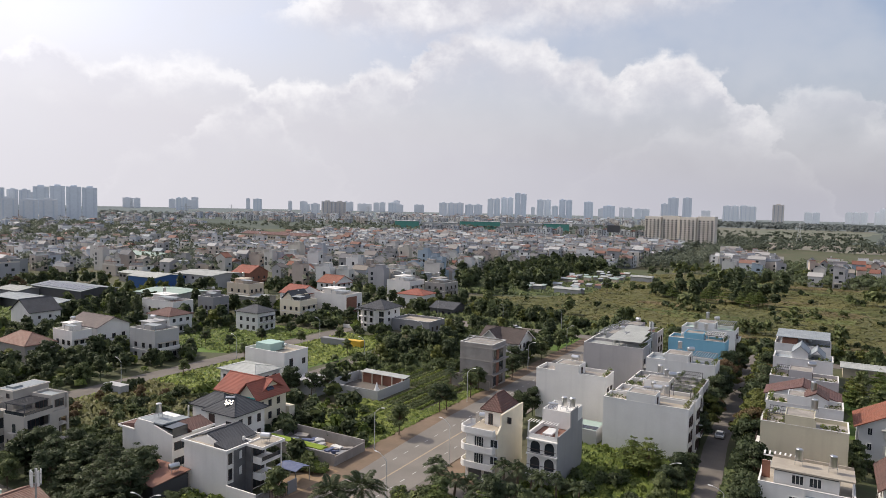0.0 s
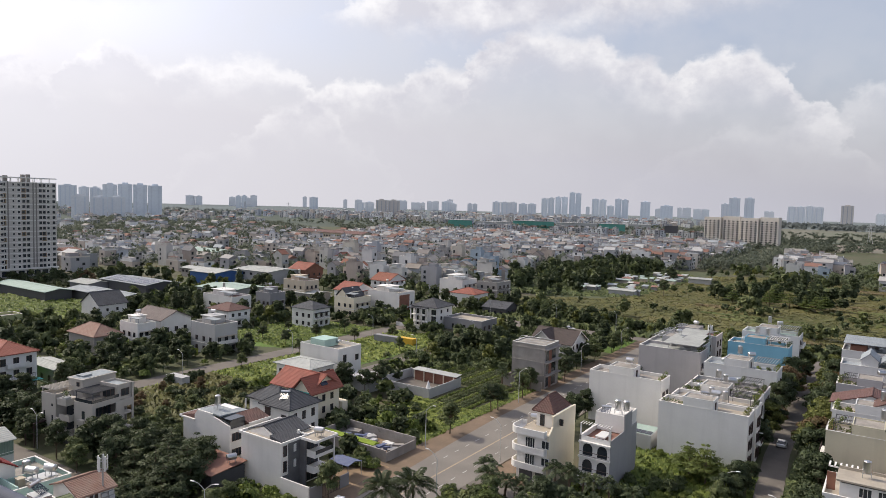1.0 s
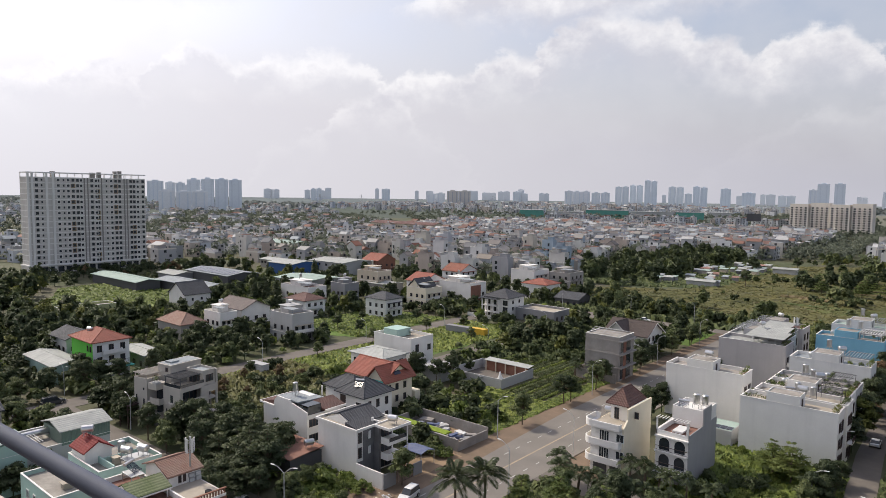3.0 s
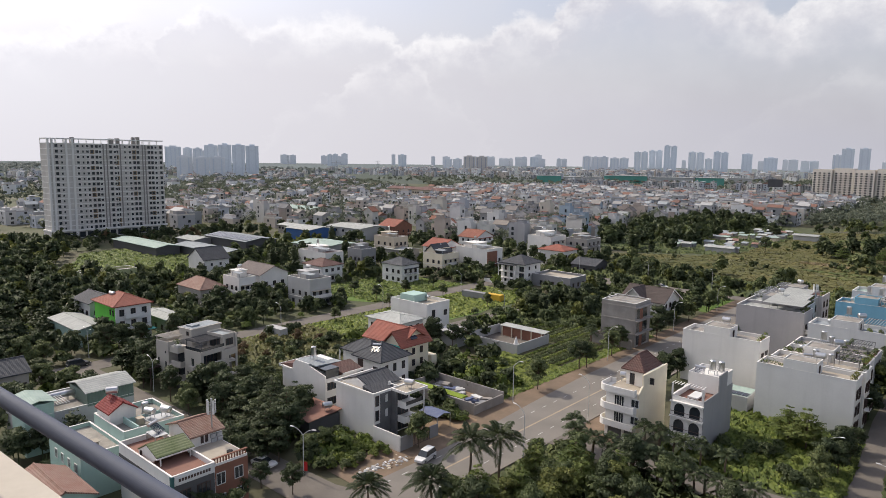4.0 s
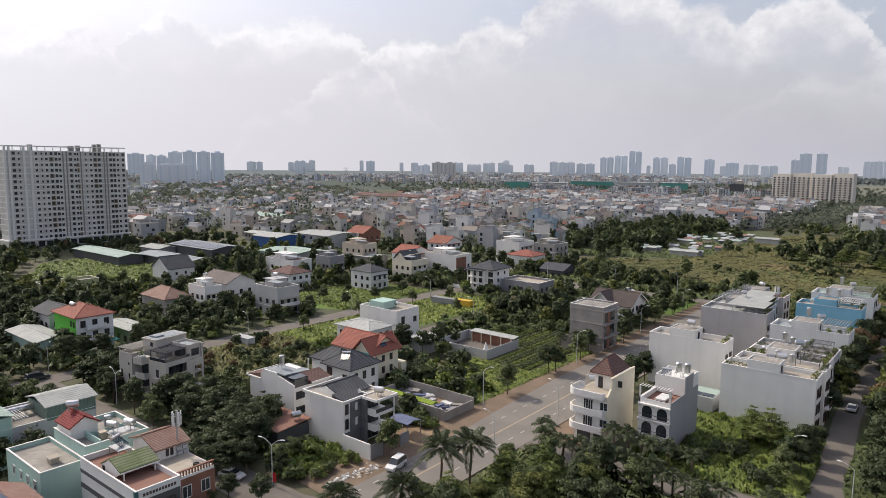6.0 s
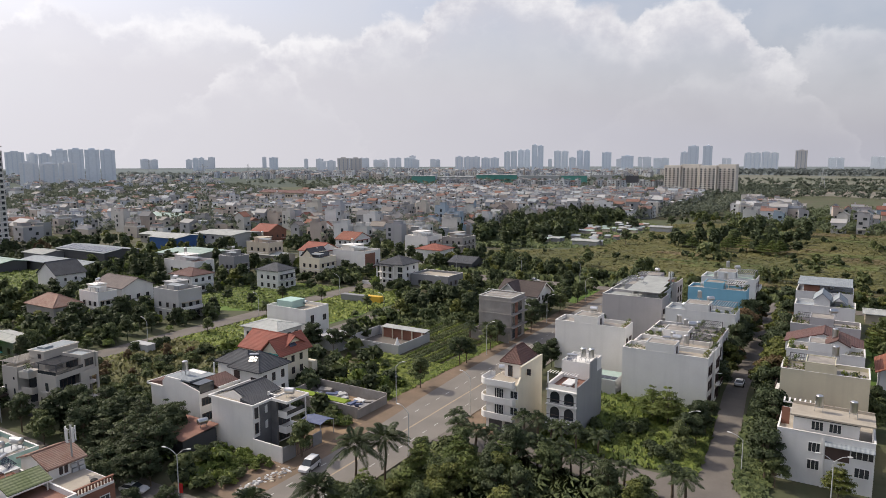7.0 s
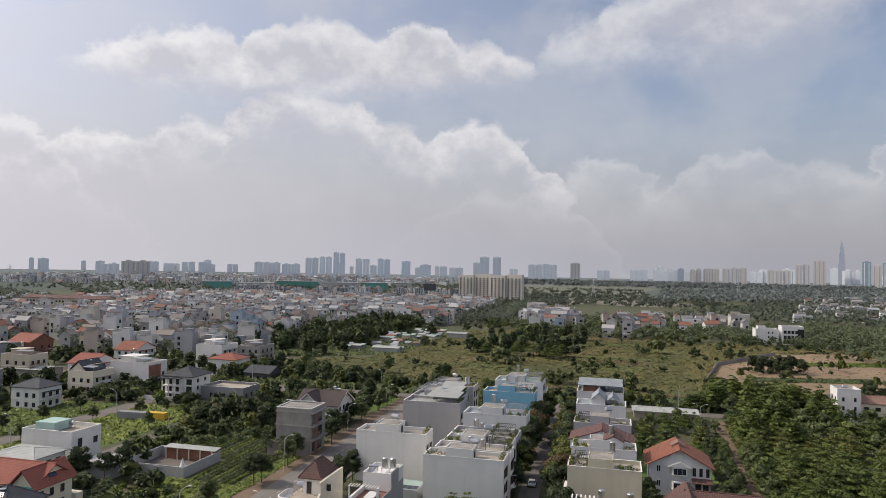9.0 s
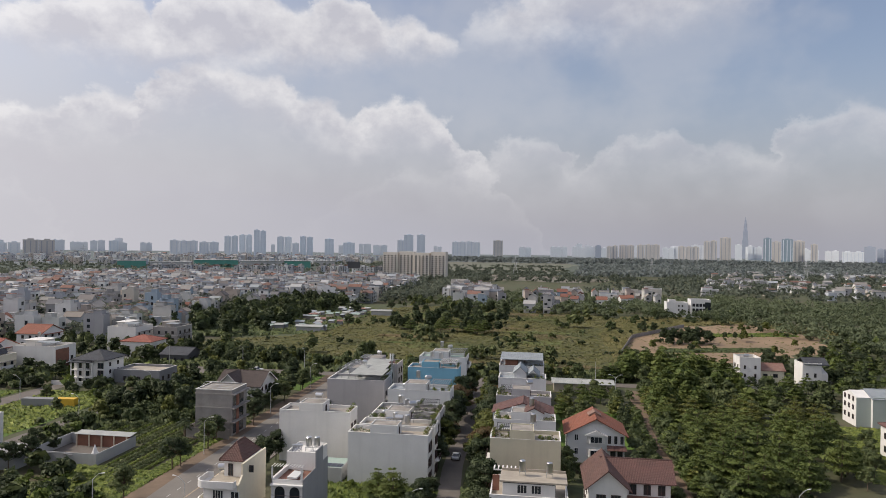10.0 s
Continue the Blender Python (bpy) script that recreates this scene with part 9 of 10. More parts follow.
plant_out(T_LAY2, [(1.2, 110.6)], 246, 0.62, 0.66)
plant_out(P_MED, [(-38.5, 96), (-36.8, 97), (-35, 96.2), (-33.6, 97), (-31.6, 96.5), (-40.5, 106.3), (-42.5, 106.8), (-45, 106.5), (-38, 107), (-26.5, 96.5), (-19.5, 96.2), (-17.5, 95.5), (-47.5, 106.2), (-34, 107)], 19, 0.85, 1.15)
thicket("bananas", "broad-leaved banana and ginger plants", [P_BAN], spread([(-46, 88), (-46, 96), (-24, 96), (-24, 86)], 60, 64, 0), 20, 0.65, 1.0)

# left side: big dark tree group and gardens
plant_out(T_LAYD, [(-106, 63.5), (-101, 64), (-98.5, 68.5), (-104, 68.5), (-109, 67), (-96.2, 64.2)], 21, 0.75, 0.95)
plant_out(T_DARK, [(-94.5, 65.8), (-112, 69), (-116, 66), (-113, 73), (-118, 72), (-100, 73.3)], 22, 0.8, 1.05)
plant_out(T_ROUND, [(-76.9, 80.4), (-87.0, 68.2), (-86, 63.6), (-84, 46), (-79.0, 46), (-77.5, 39), (-119.5, 60.5), (-122.5, 62.0)], 23, 0.6, 0.85)
thicket("shrubs", "fresh green bushes and creepers", [B_2], spread([(-92, 66), (-79.5, 66), (-78.5, 76), (-94, 76)], 60, 65, 0), 24, 0.4, 0.72)
plant_out(P_BIG, [(-67.4, 60.2), (-80, 42)], 25, 0.75, 0.85)
ground_sheet("traffic_island", "planted green island at the road junction", [(-67.4 + 3.2 * math.cos(a), 57.6 + 4.6 * math.sin(a)) for a in np.linspace(0, 2 * math.pi, 14, endpoint=False)], 0.16, LAWN, seed=31)
thicket("shrubs", "thick green shrubs and undergrowth", [B_1], spread([(-120, 78), (-112, 78), (-112, 118), (-140, 118), (-150, 100), (-135, 80)], 45, 66), 26, 0.6, 1.3)
thicket("shrubs", "dark green shrubs and brambles", [B_3], spread([(-158, 84), (-125, 80), (-118, 90), (-116, 118), (-158, 116)], 30, 67), 27, 0.6, 1.2)
plant_out(T_BRN, spread([(-155, 85), (-140, 82), (-138, 112), (-155, 112)], 10, 68), 28, 0.35, 0.55)
thicket("shrubs", "fresh green bushes and creepers", [B_2], spread([(-102, 116.5), (-84, 112), (-83, 135), (-100, 136), (-116, 128)], 70, 69), 29, 0.22, 0.5)
thicket("shrubs", "dark green shrubs and brambles", [B_3], spread([(-120, 104), (-103, 104), (-103, 128), (-120, 118)], 34, 70), 30, 0.5, 1.0)
thicket("bananas", "broad-leaved banana and ginger plants", [P_BAN], spread([(-120, 112), (-101, 112), (-101, 122), (-120, 122)], 12, 71), 31, 0.7, 1.1)
plant_out(T_DARK, [(-118.5, 130), (-118.8, 133.6 - 4), (-116.5, 143), (-111, 134.5), (-113, 131)], 32, 0.7, 0.95)

plant_out(T_DARK, [(-124, 64.2), (-129, 61.6), (-139.5, 62.5), (-144, 63), (-149, 65), (-154, 62.5), (-157, 68), (-145.5, 70), (-121.3, 68), (-142, 76), (-146, 82), (-133, 47.5), (-110.5, 55.0 + 7.5), (-93, 52), (-157.5, 47), (-171, 66), (-172, 75), (-171.5, 84)], 131, 0.75, 1.1)
plant_out(T_ROUND, [(-127, 47.6), (-139, 46), (-151, 45), (-170.5, 47), (-173, 52.5), (-175, 88)], 132, 0.8, 1.1)
# scrub over every unbuilt corner between the houses
thicket("scrub", "rough bushes and weeds between the houses", [B_1, B_3, B_3, B_2], clear_of_roads(spread([(-300, 90), (-160, 36), (-82, 62), (-82, 118), (-118, 150), (-132, 252), (-300, 252), (-330, 200)], 1500, 192, 0.3), 0.3), 155, 0.6, 1.5, 0.3)
thicket("scrub", "dark trees and rough bushes beside the near street", [T_DARK, T_LAYD, T_DARK, B_3], clear_of_roads(spread([(-240, 20), (-96, 20), (-96, 64), (-160, 90), (-240, 90)], 130, 193, 1.5), 1.0), 156, 0.55, 0.95, 0.5, True)
thicket("scrub", "trees round the sheds and gardens", [T_DARK, T_ROUND, T_YEL, T_DARK], clear_of_roads(spread([(-330, 175), (-240, 105), (-170, 95), (-170, 250), (-240, 262), (-400, 300), (-420, 240)], 120, 195, 0.8), 0.5), 157, 0.5, 1.0, 0.4, True)
# dark trees over the side street, and creepers before the white houses
plant_out(T_LAYD, spread([(-118.0, 67.5), (-112.0, 75.1), (-103.8, 77.3), (-87.2, 64.6), (-90.9, 57.4), (-89.7, 51.9)], 9, 210, 0.5), 211, 0.6, 0.85)
plant_out(T_DARK, spread([(-118.0, 67.5), (-112.0, 75.1), (-103.8, 77.3), (-87.2, 64.6), (-90.9, 57.4), (-89.7, 51.9)], 12, 212, 0.5), 213, 0.55, 0.8)
thicket("shrubs", "thick green creepers beside the road", [B_1, B_2], spread([(-92.1, 66.9), (-91.9, 73.1), (-79.1, 73.5), (-78.8, 65.9), (-84.9, 63.0)], 46, 214, 0.3), 215, 0.4, 0.7)
thicket("lane_trees", "trees that lean over the earth lane", [T_LAY, T_ROUND, T_LAY2], [(33.2 + (i % 3) * 1.3 + max(0, i * 3.9 - 75) * 0.05, 112 + i * 3.9) for i in range(34)], 216, 0.55, 0.85, 0.8, True)
thicket("lane_trees", "garden trees and hedges beside the earth lane", [T_ROUND, T_LAY2, B_1], [(26.3 - (i % 2) * 1.2, 140 + i * 4.3) for i in range(24)], 217, 0.4, 0.65, 0.8, True)
thicket("wood", "trees between the grove and the reeds", [T_ROUND, T_LAY, T_DARK], spread([(24, 259), (44, 259), (46, 300), (36, 300), (30, 280)], 26, 218, 0.5), 219, 0.5, 0.85, 0.7, True)
plant_out(T_DARK, [(-84.3, 53.7), (-89.7, 60.6), (-79.1, 55.7), (-83.0, 49.7), (-88.1, 50.2), (-93.3, 58.6), (-84.7, 46.3)], 221, 0.5, 0.75)
thicket("street_trees", "dark street trees along the main road", [T_DARK, T_ROUND, T_DARK, T_YEL], [(-60.2 + (i % 3) * 0.7, 128 + i * 5.2) for i in range(23)] + [(-80.6 - (i % 3) * 0.9, 178 + i * 5.0) for i in range(15)], 222, 0.5, 0.85, 0.9, True)
thicket("garden_trees", "trees and shrubs of the gardens behind the villa", [T_ROUND, T_LAY, T_LAY2, B_1], spread([(7, 178), (27, 176), (28, 236), (6, 236)], 34, 223, 0.8), 224, 0.45, 0.8, 0.9, True)
thicket("wood", "trees round the white houses near the grove", [T_LAY, T_ROUND, T_DARK], spread([(70, 232), (118, 196), (124, 262), (96, 275), (72, 268)], 46, 225, 0.8), 226, 0.55, 0.9, 0.8, True)
thicket("wood", "dark trees at the edge of the town", [T_DARK, T_ROUND, T_DARK], spread([(-262, 262), (-150, 262), (-150, 300), (-205, 345), (-300, 330)], 90, 227, 1.5), 228, 0.6, 1.0, 0.5, True)
thicket("scrub", "clump of dark bushes in the cleared ground", [T_DARK, B_3], [(78 + 13 * math.cos(i * 2.4) * (i / 26) ** 0.5, 374 + 8 * math.sin(i * 2.4) * (i / 26) ** 0.5) for i in range(30)], 229, 0.7, 1.1, 0.8)
stuff_beyond = [(-155, 560), (-100, 600), (-95, 900), (-60, 1000), (-130, 1000), (-125, 700)]
thicket("street_trees", "big olive and russet trees over the narrow street", [T_YEL, T_BRN, T_DARK, T_YEL, T_ROUND], [(-12.6 - (i % 3) * 0.5 - i * 0.12, 146 + i * 6.8) for i in range(15)] + [(-21.6 - i * 0.12, 150 + i * 11.0) for i in range(9)], 232, 0.9, 1.25, 1.0, True)
thicket("street_trees", "dense young trees where the street begins", [T_DARK, T_ROUND], [(-10.4, 118), (-10.2, 122.5), (-21.6, 112), (-22.2, 118), (-21.4, 124), (-21.8, 129)], 233, 0.6, 0.9, 1.0, True)
thicket("scrub", "dark bushes along the site wall and field edge", [B_1, B_3, T_ROUND], spread([(36, 300), (47, 392), (90, 462), (140, 488), (150, 520), (60, 505), (34, 400)], 46, 234, 0.5), 235, 0.5, 1.0, 0.6)
thicket("wood", "dark trees before the slab tower", [T_DARK, T_ROUND, T_DARK, T_LAYD], clear_of_roads(spread([(-432, 110), (-365, 115), (-300, 166), (-330, 184), (-400, 225), (-432, 228)], 95, 236, 1.0), 0.5), 237, 0.4, 0.7, 0.6, True)
thicket("shrubs", "dark shrubs and creepers between the near roofs", [B_3, B_1], clear_of_roads(spread([(-134, 54), (-120, 54), (-98, 49), (-78, 44), (-76, 30), (-112, 30), (-118, 40)], 30, 238, 0.6), 0.2), 239, 0.5, 0.9, 0.8, True)
thicket("wood", "trees between the grove and the cleared ground", [T_LAY, T_ROUND, T_DARK], spread([(100, 262), (150, 250), (200, 400), (170, 412), (138, 350), (104, 316), (84, 300)], 70, 242, 1.0), 243, 0.6, 1.0, 0.6, True)
thicket("lane_trees", "small trees and hedges close along the lane", [T_ROUND, T_LAY, B_1], [(27.6 - (i % 3) * 0.5, 108 + i * 3.4) for i in range(22)] + [(27.6 + max(0, i * 3.6 - 8) * 0.055, 172 + i * 3.6) for i in range(19)] + [(32.6 + max(0, i * 3.3 - 72) * 0.062, 109 + i * 3.3) for i in range(40)], 244, 0.4, 0.62, 0.8, True)
# plots between the streets
plant_out(T_ROUND, [(-159, 152), (-137.5, 128), (-151, 190), (-158.5, 178), (-136.5, 176), (-158, 128)], 33, 0.5, 0.75)
plant_out(T_DARK, [(-172, 158), (-171.5, 172), (-172.5, 188), (-190, 176), (-203, 170), (-186, 160)], 34, 0.5, 0.75)
thicket("wood", "trees on the plots behind the unfinished house", [T_DARK, T_DARK, T_YEL, T_ROUND], clear_of_roads(spread([(-126, 160), (-96, 186), (-86, 212), (-84, 246), (-126, 246)], 60, 73), 1), 34, 0.6, 0.95, 0.7, True)
thicket("shrubs", "thick green shrubs and undergrowth", [B_1], clear_of_roads(spread([(-126, 156), (-88, 178), (-86, 245), (-126, 245)], 100, 74), 0.5), 35, 0.8, 1.6)
thicket("shrubs", "fresh green bushes and creepers", [B_2], clear_of_roads(spread([(-160, 110), (-136, 118), (-134, 205), (-160, 205)], 40, 76), 0.5), 37, 0.4, 0.8)
thicket("wood", "garden trees along the residential street", [T_DARK, T_ROUND], clear_of_roads(spread([(-178, 90), (-169, 90), (-169, 246), (-186, 246), (-186, 205), (-172, 150)], 40, 77), 1), 38, 0.55, 0.85, 0.7, True)
thicket("wood", "garden trees between houses and sheds", [T_DARK, T_DARK, T_ROUND], clear_of_roads(spread([(-235, 95), (-170, 95), (-190, 250), (-300, 250), (-300, 180)], 95, 78), 1), 39, 0.6, 1.05, 0.6, True)
plant_out(T_SPI, [(-253, 176), (-249, 178.5), (-256, 172), (-299, 240), (-302, 244)], 40, 1.0, 1.35)
plant_out(T_ROUND, clear_of_roads(spread([(-57, 236), (-40, 236), (-40, 249), (-60, 249)], 6, 79), 0.5), 41, 0.6, 0.8)
thicket("shrubs", "thick green shrubs and undergrowth", [B_1], spread([(-62, 232), (-24, 236), (-24, 248), (-62, 248)], 40, 80), 42, 0.7, 1.2)

# woods left of the slab tower's lawn
LW = [(-188, 48), (-212, 50), (-212, 92), (-235, 118), (-275, 100), (-300, 96), (-360, 122), (-405, 140), (-405, 60), (-300, 30), (-200, 20)]
thicket("wood", "dense dark green wood below the slab tower", [T_DARK, T_DARK, T_ROUND, T_SPI, T_YEL], clear_of_roads(spread(LW, 330, 81), 0), 43, 0.7, 1.2, 0.5, True)
plant_out(T_YEL, clear_of_roads(spread([(-262, 112), (-205, 98), (-215, 130), (-240, 128)], 22, 83), 0), 45, 0.5, 0.8)
thicket("bananas", "broad-leaved banana and ginger plants", [P_BAN], clear_of_roads(spread(LW, 40, 84), 0), 46, 0.8, 1.4)
plant_out(T_ROUND, clear_of_roads(spread([(-160, 62), (-142, 64), (-142, 84), (-160, 84)], 9, 85), 1), 47, 0.5, 0.8)
thicket("wood", "dark trees at the foot of the slab tower", [T_DARK, T_ROUND, T_BRN], clear_of_roads(spread([(-412, 125), (-368, 150), (-375, 250), (-400, 262), (-412, 228)], 60, 86), 0), 48, 0.45, 0.75, 0.5, True)
plant_out(T_DARK, [(-177, 64), (-179, 68), (-176.5, 73), (-178.5, 58.0 + 3)], 49, 0.6, 0.8)

# far edge of the street beyond the plots, and the woods round the reed field
thicket("wood", "trees and scrub along the far street", [T_DARK, T_ROUND, T_YEL, B_3], spread([(-175, 259), (20, 259), (20, 266), (-66, 270), (-110, 275), (-150, 300), (-185, 290)], 150, 87), 50, 0.55, 0.9, 0.5, True)
thicket("wood", "dark wood between town and reed field", [T_DARK, T_DARK, T_SPI, T_ROUND], spread([(-215, 345), (-165, 340), (-150, 372), (-158, 500), (-150, 560), (-205, 575), (-225, 440)], 190, 88), 51, 0.8, 1.3, 0.4, True)
plant_out(T_SPI, spread([(-205, 440), (-160, 440), (-160, 540), (-205, 560)], 20, 89), 52, 1.0, 1.3)
thicket("wood", "dark trees at the edge of the reeds", [T_DARK, T_DARK, T_ROUND], spread([(-82, 385), (-20, 385), (-18, 470), (-30, 520), (-95, 540), (-90, 470)], 62, 90), 53, 0.7, 1.2, 0.5, True)
thicket("scrub", "dark bushes scattered over the reeds", [B_1, B_3], spread(REEDS, 85, 190, 0.5), 153, 0.5, 1.3, 0.4)
thicket("scrub", "dark shrub patches at the near edge of the reeds", [B_1, B_3, T_ROUND], [(x + 6 * math.cos(k * 2.4) * (k / 9) ** 0.5 * 1.6, y + 4 * math.sin(k * 2.4)) for x, y in ((-140, 290), (-112, 300), (-70, 285), (-28, 300), (8, 290), (-60, 350), (-10, 360), (-100, 430), (18, 430), (-40, 500), (28, 480)) for k in range(9)], 240, 0.5, 1.2, 0.5)
thicket("wood", "scrubby trees behind the reeds", [T_DARK, T_ROUND, T_YEL], spread([(-118, 530), (-80, 560), (0, 540), (55, 500), (62, 520), (0, 600), (-110, 600)], 120, 191), 154, 0.5, 1.0, 0.4, True)
plant_out(T_LAY, spread([(-78, 380), (-30, 376), (-20, 420), (-78, 430)], 16, 91), 54, 0.7, 1.0)
plant_out(T_DARK, [(-128, 470), (-132, 476), (-112, 392), (-86, 402), (-110, 500)], 55, 1.0, 1.3)
thicket("scrub", "dark bushes on the cleared ground", [T_DARK, B_3], spread([(56, 320), (110, 340), (140, 440), (72, 394)], 14, 92), 56, 0.5, 0.8, 0.6)
thicket("scrub", "loose bushes round the cleared ground", [B_1, B_3, T_YEL], spread([(36, 290), (150, 350), (170, 420), (140, 490), (60, 450)], 22, 196), 158, 0.5, 0.9, 0.5)
plant_out(T_DARK, spread([(62, 410), (76, 415), (72, 440), (60, 435)], 5, 93), 57, 0.6, 0.9)

# the grove on the right
GROVE = [(38, 300), (70, 285), (72, 246), (66, 227), (80, 196), (72, 165), (56, 141), (38, 132), (35, 160), (36, 200), (41, 246), (30, 262)]
grove = spread(GROVE, 190, 94, 1.5)
keep = []
for p in grove:
    if all((p[0] - q[0]) ** 2 + (p[1] - q[1]) ** 2 > 16 for q in keep):
        keep.append(p)
keep.sort(key=lambda p: p[1])
plant_out(T_ROUND, [(83, 184), (80, 176), (77, 168), (74, 160), (69, 152), (101, 200), (107, 203)], 250, 0.6, 0.85)
plant_out(T_LAY, keep[:34], 58, 0.85, 1.15)
plant_out(T_LAY2, keep[34:46], 59, 0.85, 1.15)
thicket("grove", "dense grove of tiered green trees", [T_LAY, T_LAY, T_LAY, T_ROUND], keep[46:], 159, 0.85, 1.15, 0.8, True)
thicket("undergrowth", "undergrowth and young trees in the grove", [T_ROUND, T_LAY, B_1], spread(GROVE, 150, 194, 1.0), 60, 0.5, 0.8, 0.6)
plant_out(T_ROUND, [(24.6, 172), (25.3, 180), (24.2, 168), (24, 158), (26.3, 143), (6.5, 147), (7.2, 153), (6.0, 140), (8.2, 176)], 61, 0.6, 0.85)
plant_out(P_MED, [(23.4, 162), (22.7, 157), (24.9, 150)], 62, 0.7, 1.0)
plant_out(T_SPI, [(24.2, 186), (23.6, 192)], 63, 0.7, 0.9)
thicket("shrubs", "thick green shrubs and undergrowth", [B_1], spread([(6, 139), (26, 139), (26, 160), (6, 158)], 24, 95), 64, 0.6, 1.1)
plant_out(T_DARK, spread([(80, 262), (118, 258), (150, 330), (110, 312), (80, 292)], 24, 96), 65, 0.7, 1.1)
thicket("bananas", "broad-leaved banana and ginger plants", [P_BAN], spread([(78, 225), (96, 224), (98, 245), (78, 245)], 26, 97), 66, 0.8, 1.3)
plant_out(T_LAY, spread([(98, 262), (130, 240), (150, 262), (125, 290)], 14, 98), 67, 0.8, 1.1)
plant_out(T_SPI, [(112, 250), (114.5, 255), (109.5, 263)], 68, 0.9, 1.1)


def stuff_wood(name, label, poly, n, seed, mat, h=(5, 10), quads=70, size=1.0):
    """A far wood as one body of leaf sprays."""
    rng = np.random.default_rng(seed)
    cl = []
    for x, y in spread(poly, n, seed, 0.0):
        hh = rng.uniform(*h)
        for k in range(4):
            r = hh * rng.uniform(0.26, 0.4)
            cl.append((x + rng.normal() * hh * 0.22, y + rng.normal() * hh * 0.22, max(r * 0.6, hh * rng.uniform(0.35, 0.78)), r, 0.8, quads // 4))
    return tagged(new(name, quad_mesh(name, leaf_quads(rng, cl, size, 0.15, out=0.45, up=0.8), mat)), label, "trees", kind="stuff")


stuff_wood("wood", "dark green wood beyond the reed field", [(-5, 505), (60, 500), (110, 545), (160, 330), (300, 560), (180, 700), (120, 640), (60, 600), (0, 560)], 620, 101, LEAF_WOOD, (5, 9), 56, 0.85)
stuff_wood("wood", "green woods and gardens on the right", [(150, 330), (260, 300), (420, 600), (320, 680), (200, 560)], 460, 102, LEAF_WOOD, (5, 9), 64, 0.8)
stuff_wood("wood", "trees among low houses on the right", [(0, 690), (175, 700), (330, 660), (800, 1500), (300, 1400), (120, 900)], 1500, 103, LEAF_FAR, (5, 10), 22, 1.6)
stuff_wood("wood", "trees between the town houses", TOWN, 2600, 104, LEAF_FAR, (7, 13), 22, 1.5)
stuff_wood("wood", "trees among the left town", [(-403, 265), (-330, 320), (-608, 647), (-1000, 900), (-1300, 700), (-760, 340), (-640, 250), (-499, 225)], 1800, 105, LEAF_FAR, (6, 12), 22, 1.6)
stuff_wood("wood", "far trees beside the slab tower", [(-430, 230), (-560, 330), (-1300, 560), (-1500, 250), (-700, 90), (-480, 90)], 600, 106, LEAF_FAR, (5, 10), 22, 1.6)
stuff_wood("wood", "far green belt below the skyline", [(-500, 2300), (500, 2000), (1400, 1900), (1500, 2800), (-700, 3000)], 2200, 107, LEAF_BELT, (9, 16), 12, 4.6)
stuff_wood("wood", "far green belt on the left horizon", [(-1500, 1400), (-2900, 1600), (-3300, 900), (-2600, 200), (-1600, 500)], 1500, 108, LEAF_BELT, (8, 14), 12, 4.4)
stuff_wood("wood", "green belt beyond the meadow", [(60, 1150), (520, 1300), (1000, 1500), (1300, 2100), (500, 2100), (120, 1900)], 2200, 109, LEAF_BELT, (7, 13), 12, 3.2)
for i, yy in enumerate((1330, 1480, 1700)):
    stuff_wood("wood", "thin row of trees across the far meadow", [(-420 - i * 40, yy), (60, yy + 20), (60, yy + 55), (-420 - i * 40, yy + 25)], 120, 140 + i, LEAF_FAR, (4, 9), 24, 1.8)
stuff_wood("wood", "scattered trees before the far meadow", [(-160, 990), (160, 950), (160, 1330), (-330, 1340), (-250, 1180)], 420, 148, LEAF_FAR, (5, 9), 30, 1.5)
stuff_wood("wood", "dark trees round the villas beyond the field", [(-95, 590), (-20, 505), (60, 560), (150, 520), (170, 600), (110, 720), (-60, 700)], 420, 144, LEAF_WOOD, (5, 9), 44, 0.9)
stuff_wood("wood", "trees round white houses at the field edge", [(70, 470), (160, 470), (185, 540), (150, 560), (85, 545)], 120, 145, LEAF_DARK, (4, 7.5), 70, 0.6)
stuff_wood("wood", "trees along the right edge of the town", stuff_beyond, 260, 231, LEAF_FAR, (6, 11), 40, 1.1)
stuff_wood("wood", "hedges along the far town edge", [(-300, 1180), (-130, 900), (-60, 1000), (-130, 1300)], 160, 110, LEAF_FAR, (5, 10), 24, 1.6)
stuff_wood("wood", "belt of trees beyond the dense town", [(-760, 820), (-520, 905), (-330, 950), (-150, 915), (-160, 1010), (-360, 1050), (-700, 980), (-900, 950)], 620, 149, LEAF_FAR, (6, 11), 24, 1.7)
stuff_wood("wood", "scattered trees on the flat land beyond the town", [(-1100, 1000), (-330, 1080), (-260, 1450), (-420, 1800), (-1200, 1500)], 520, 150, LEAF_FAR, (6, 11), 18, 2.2)


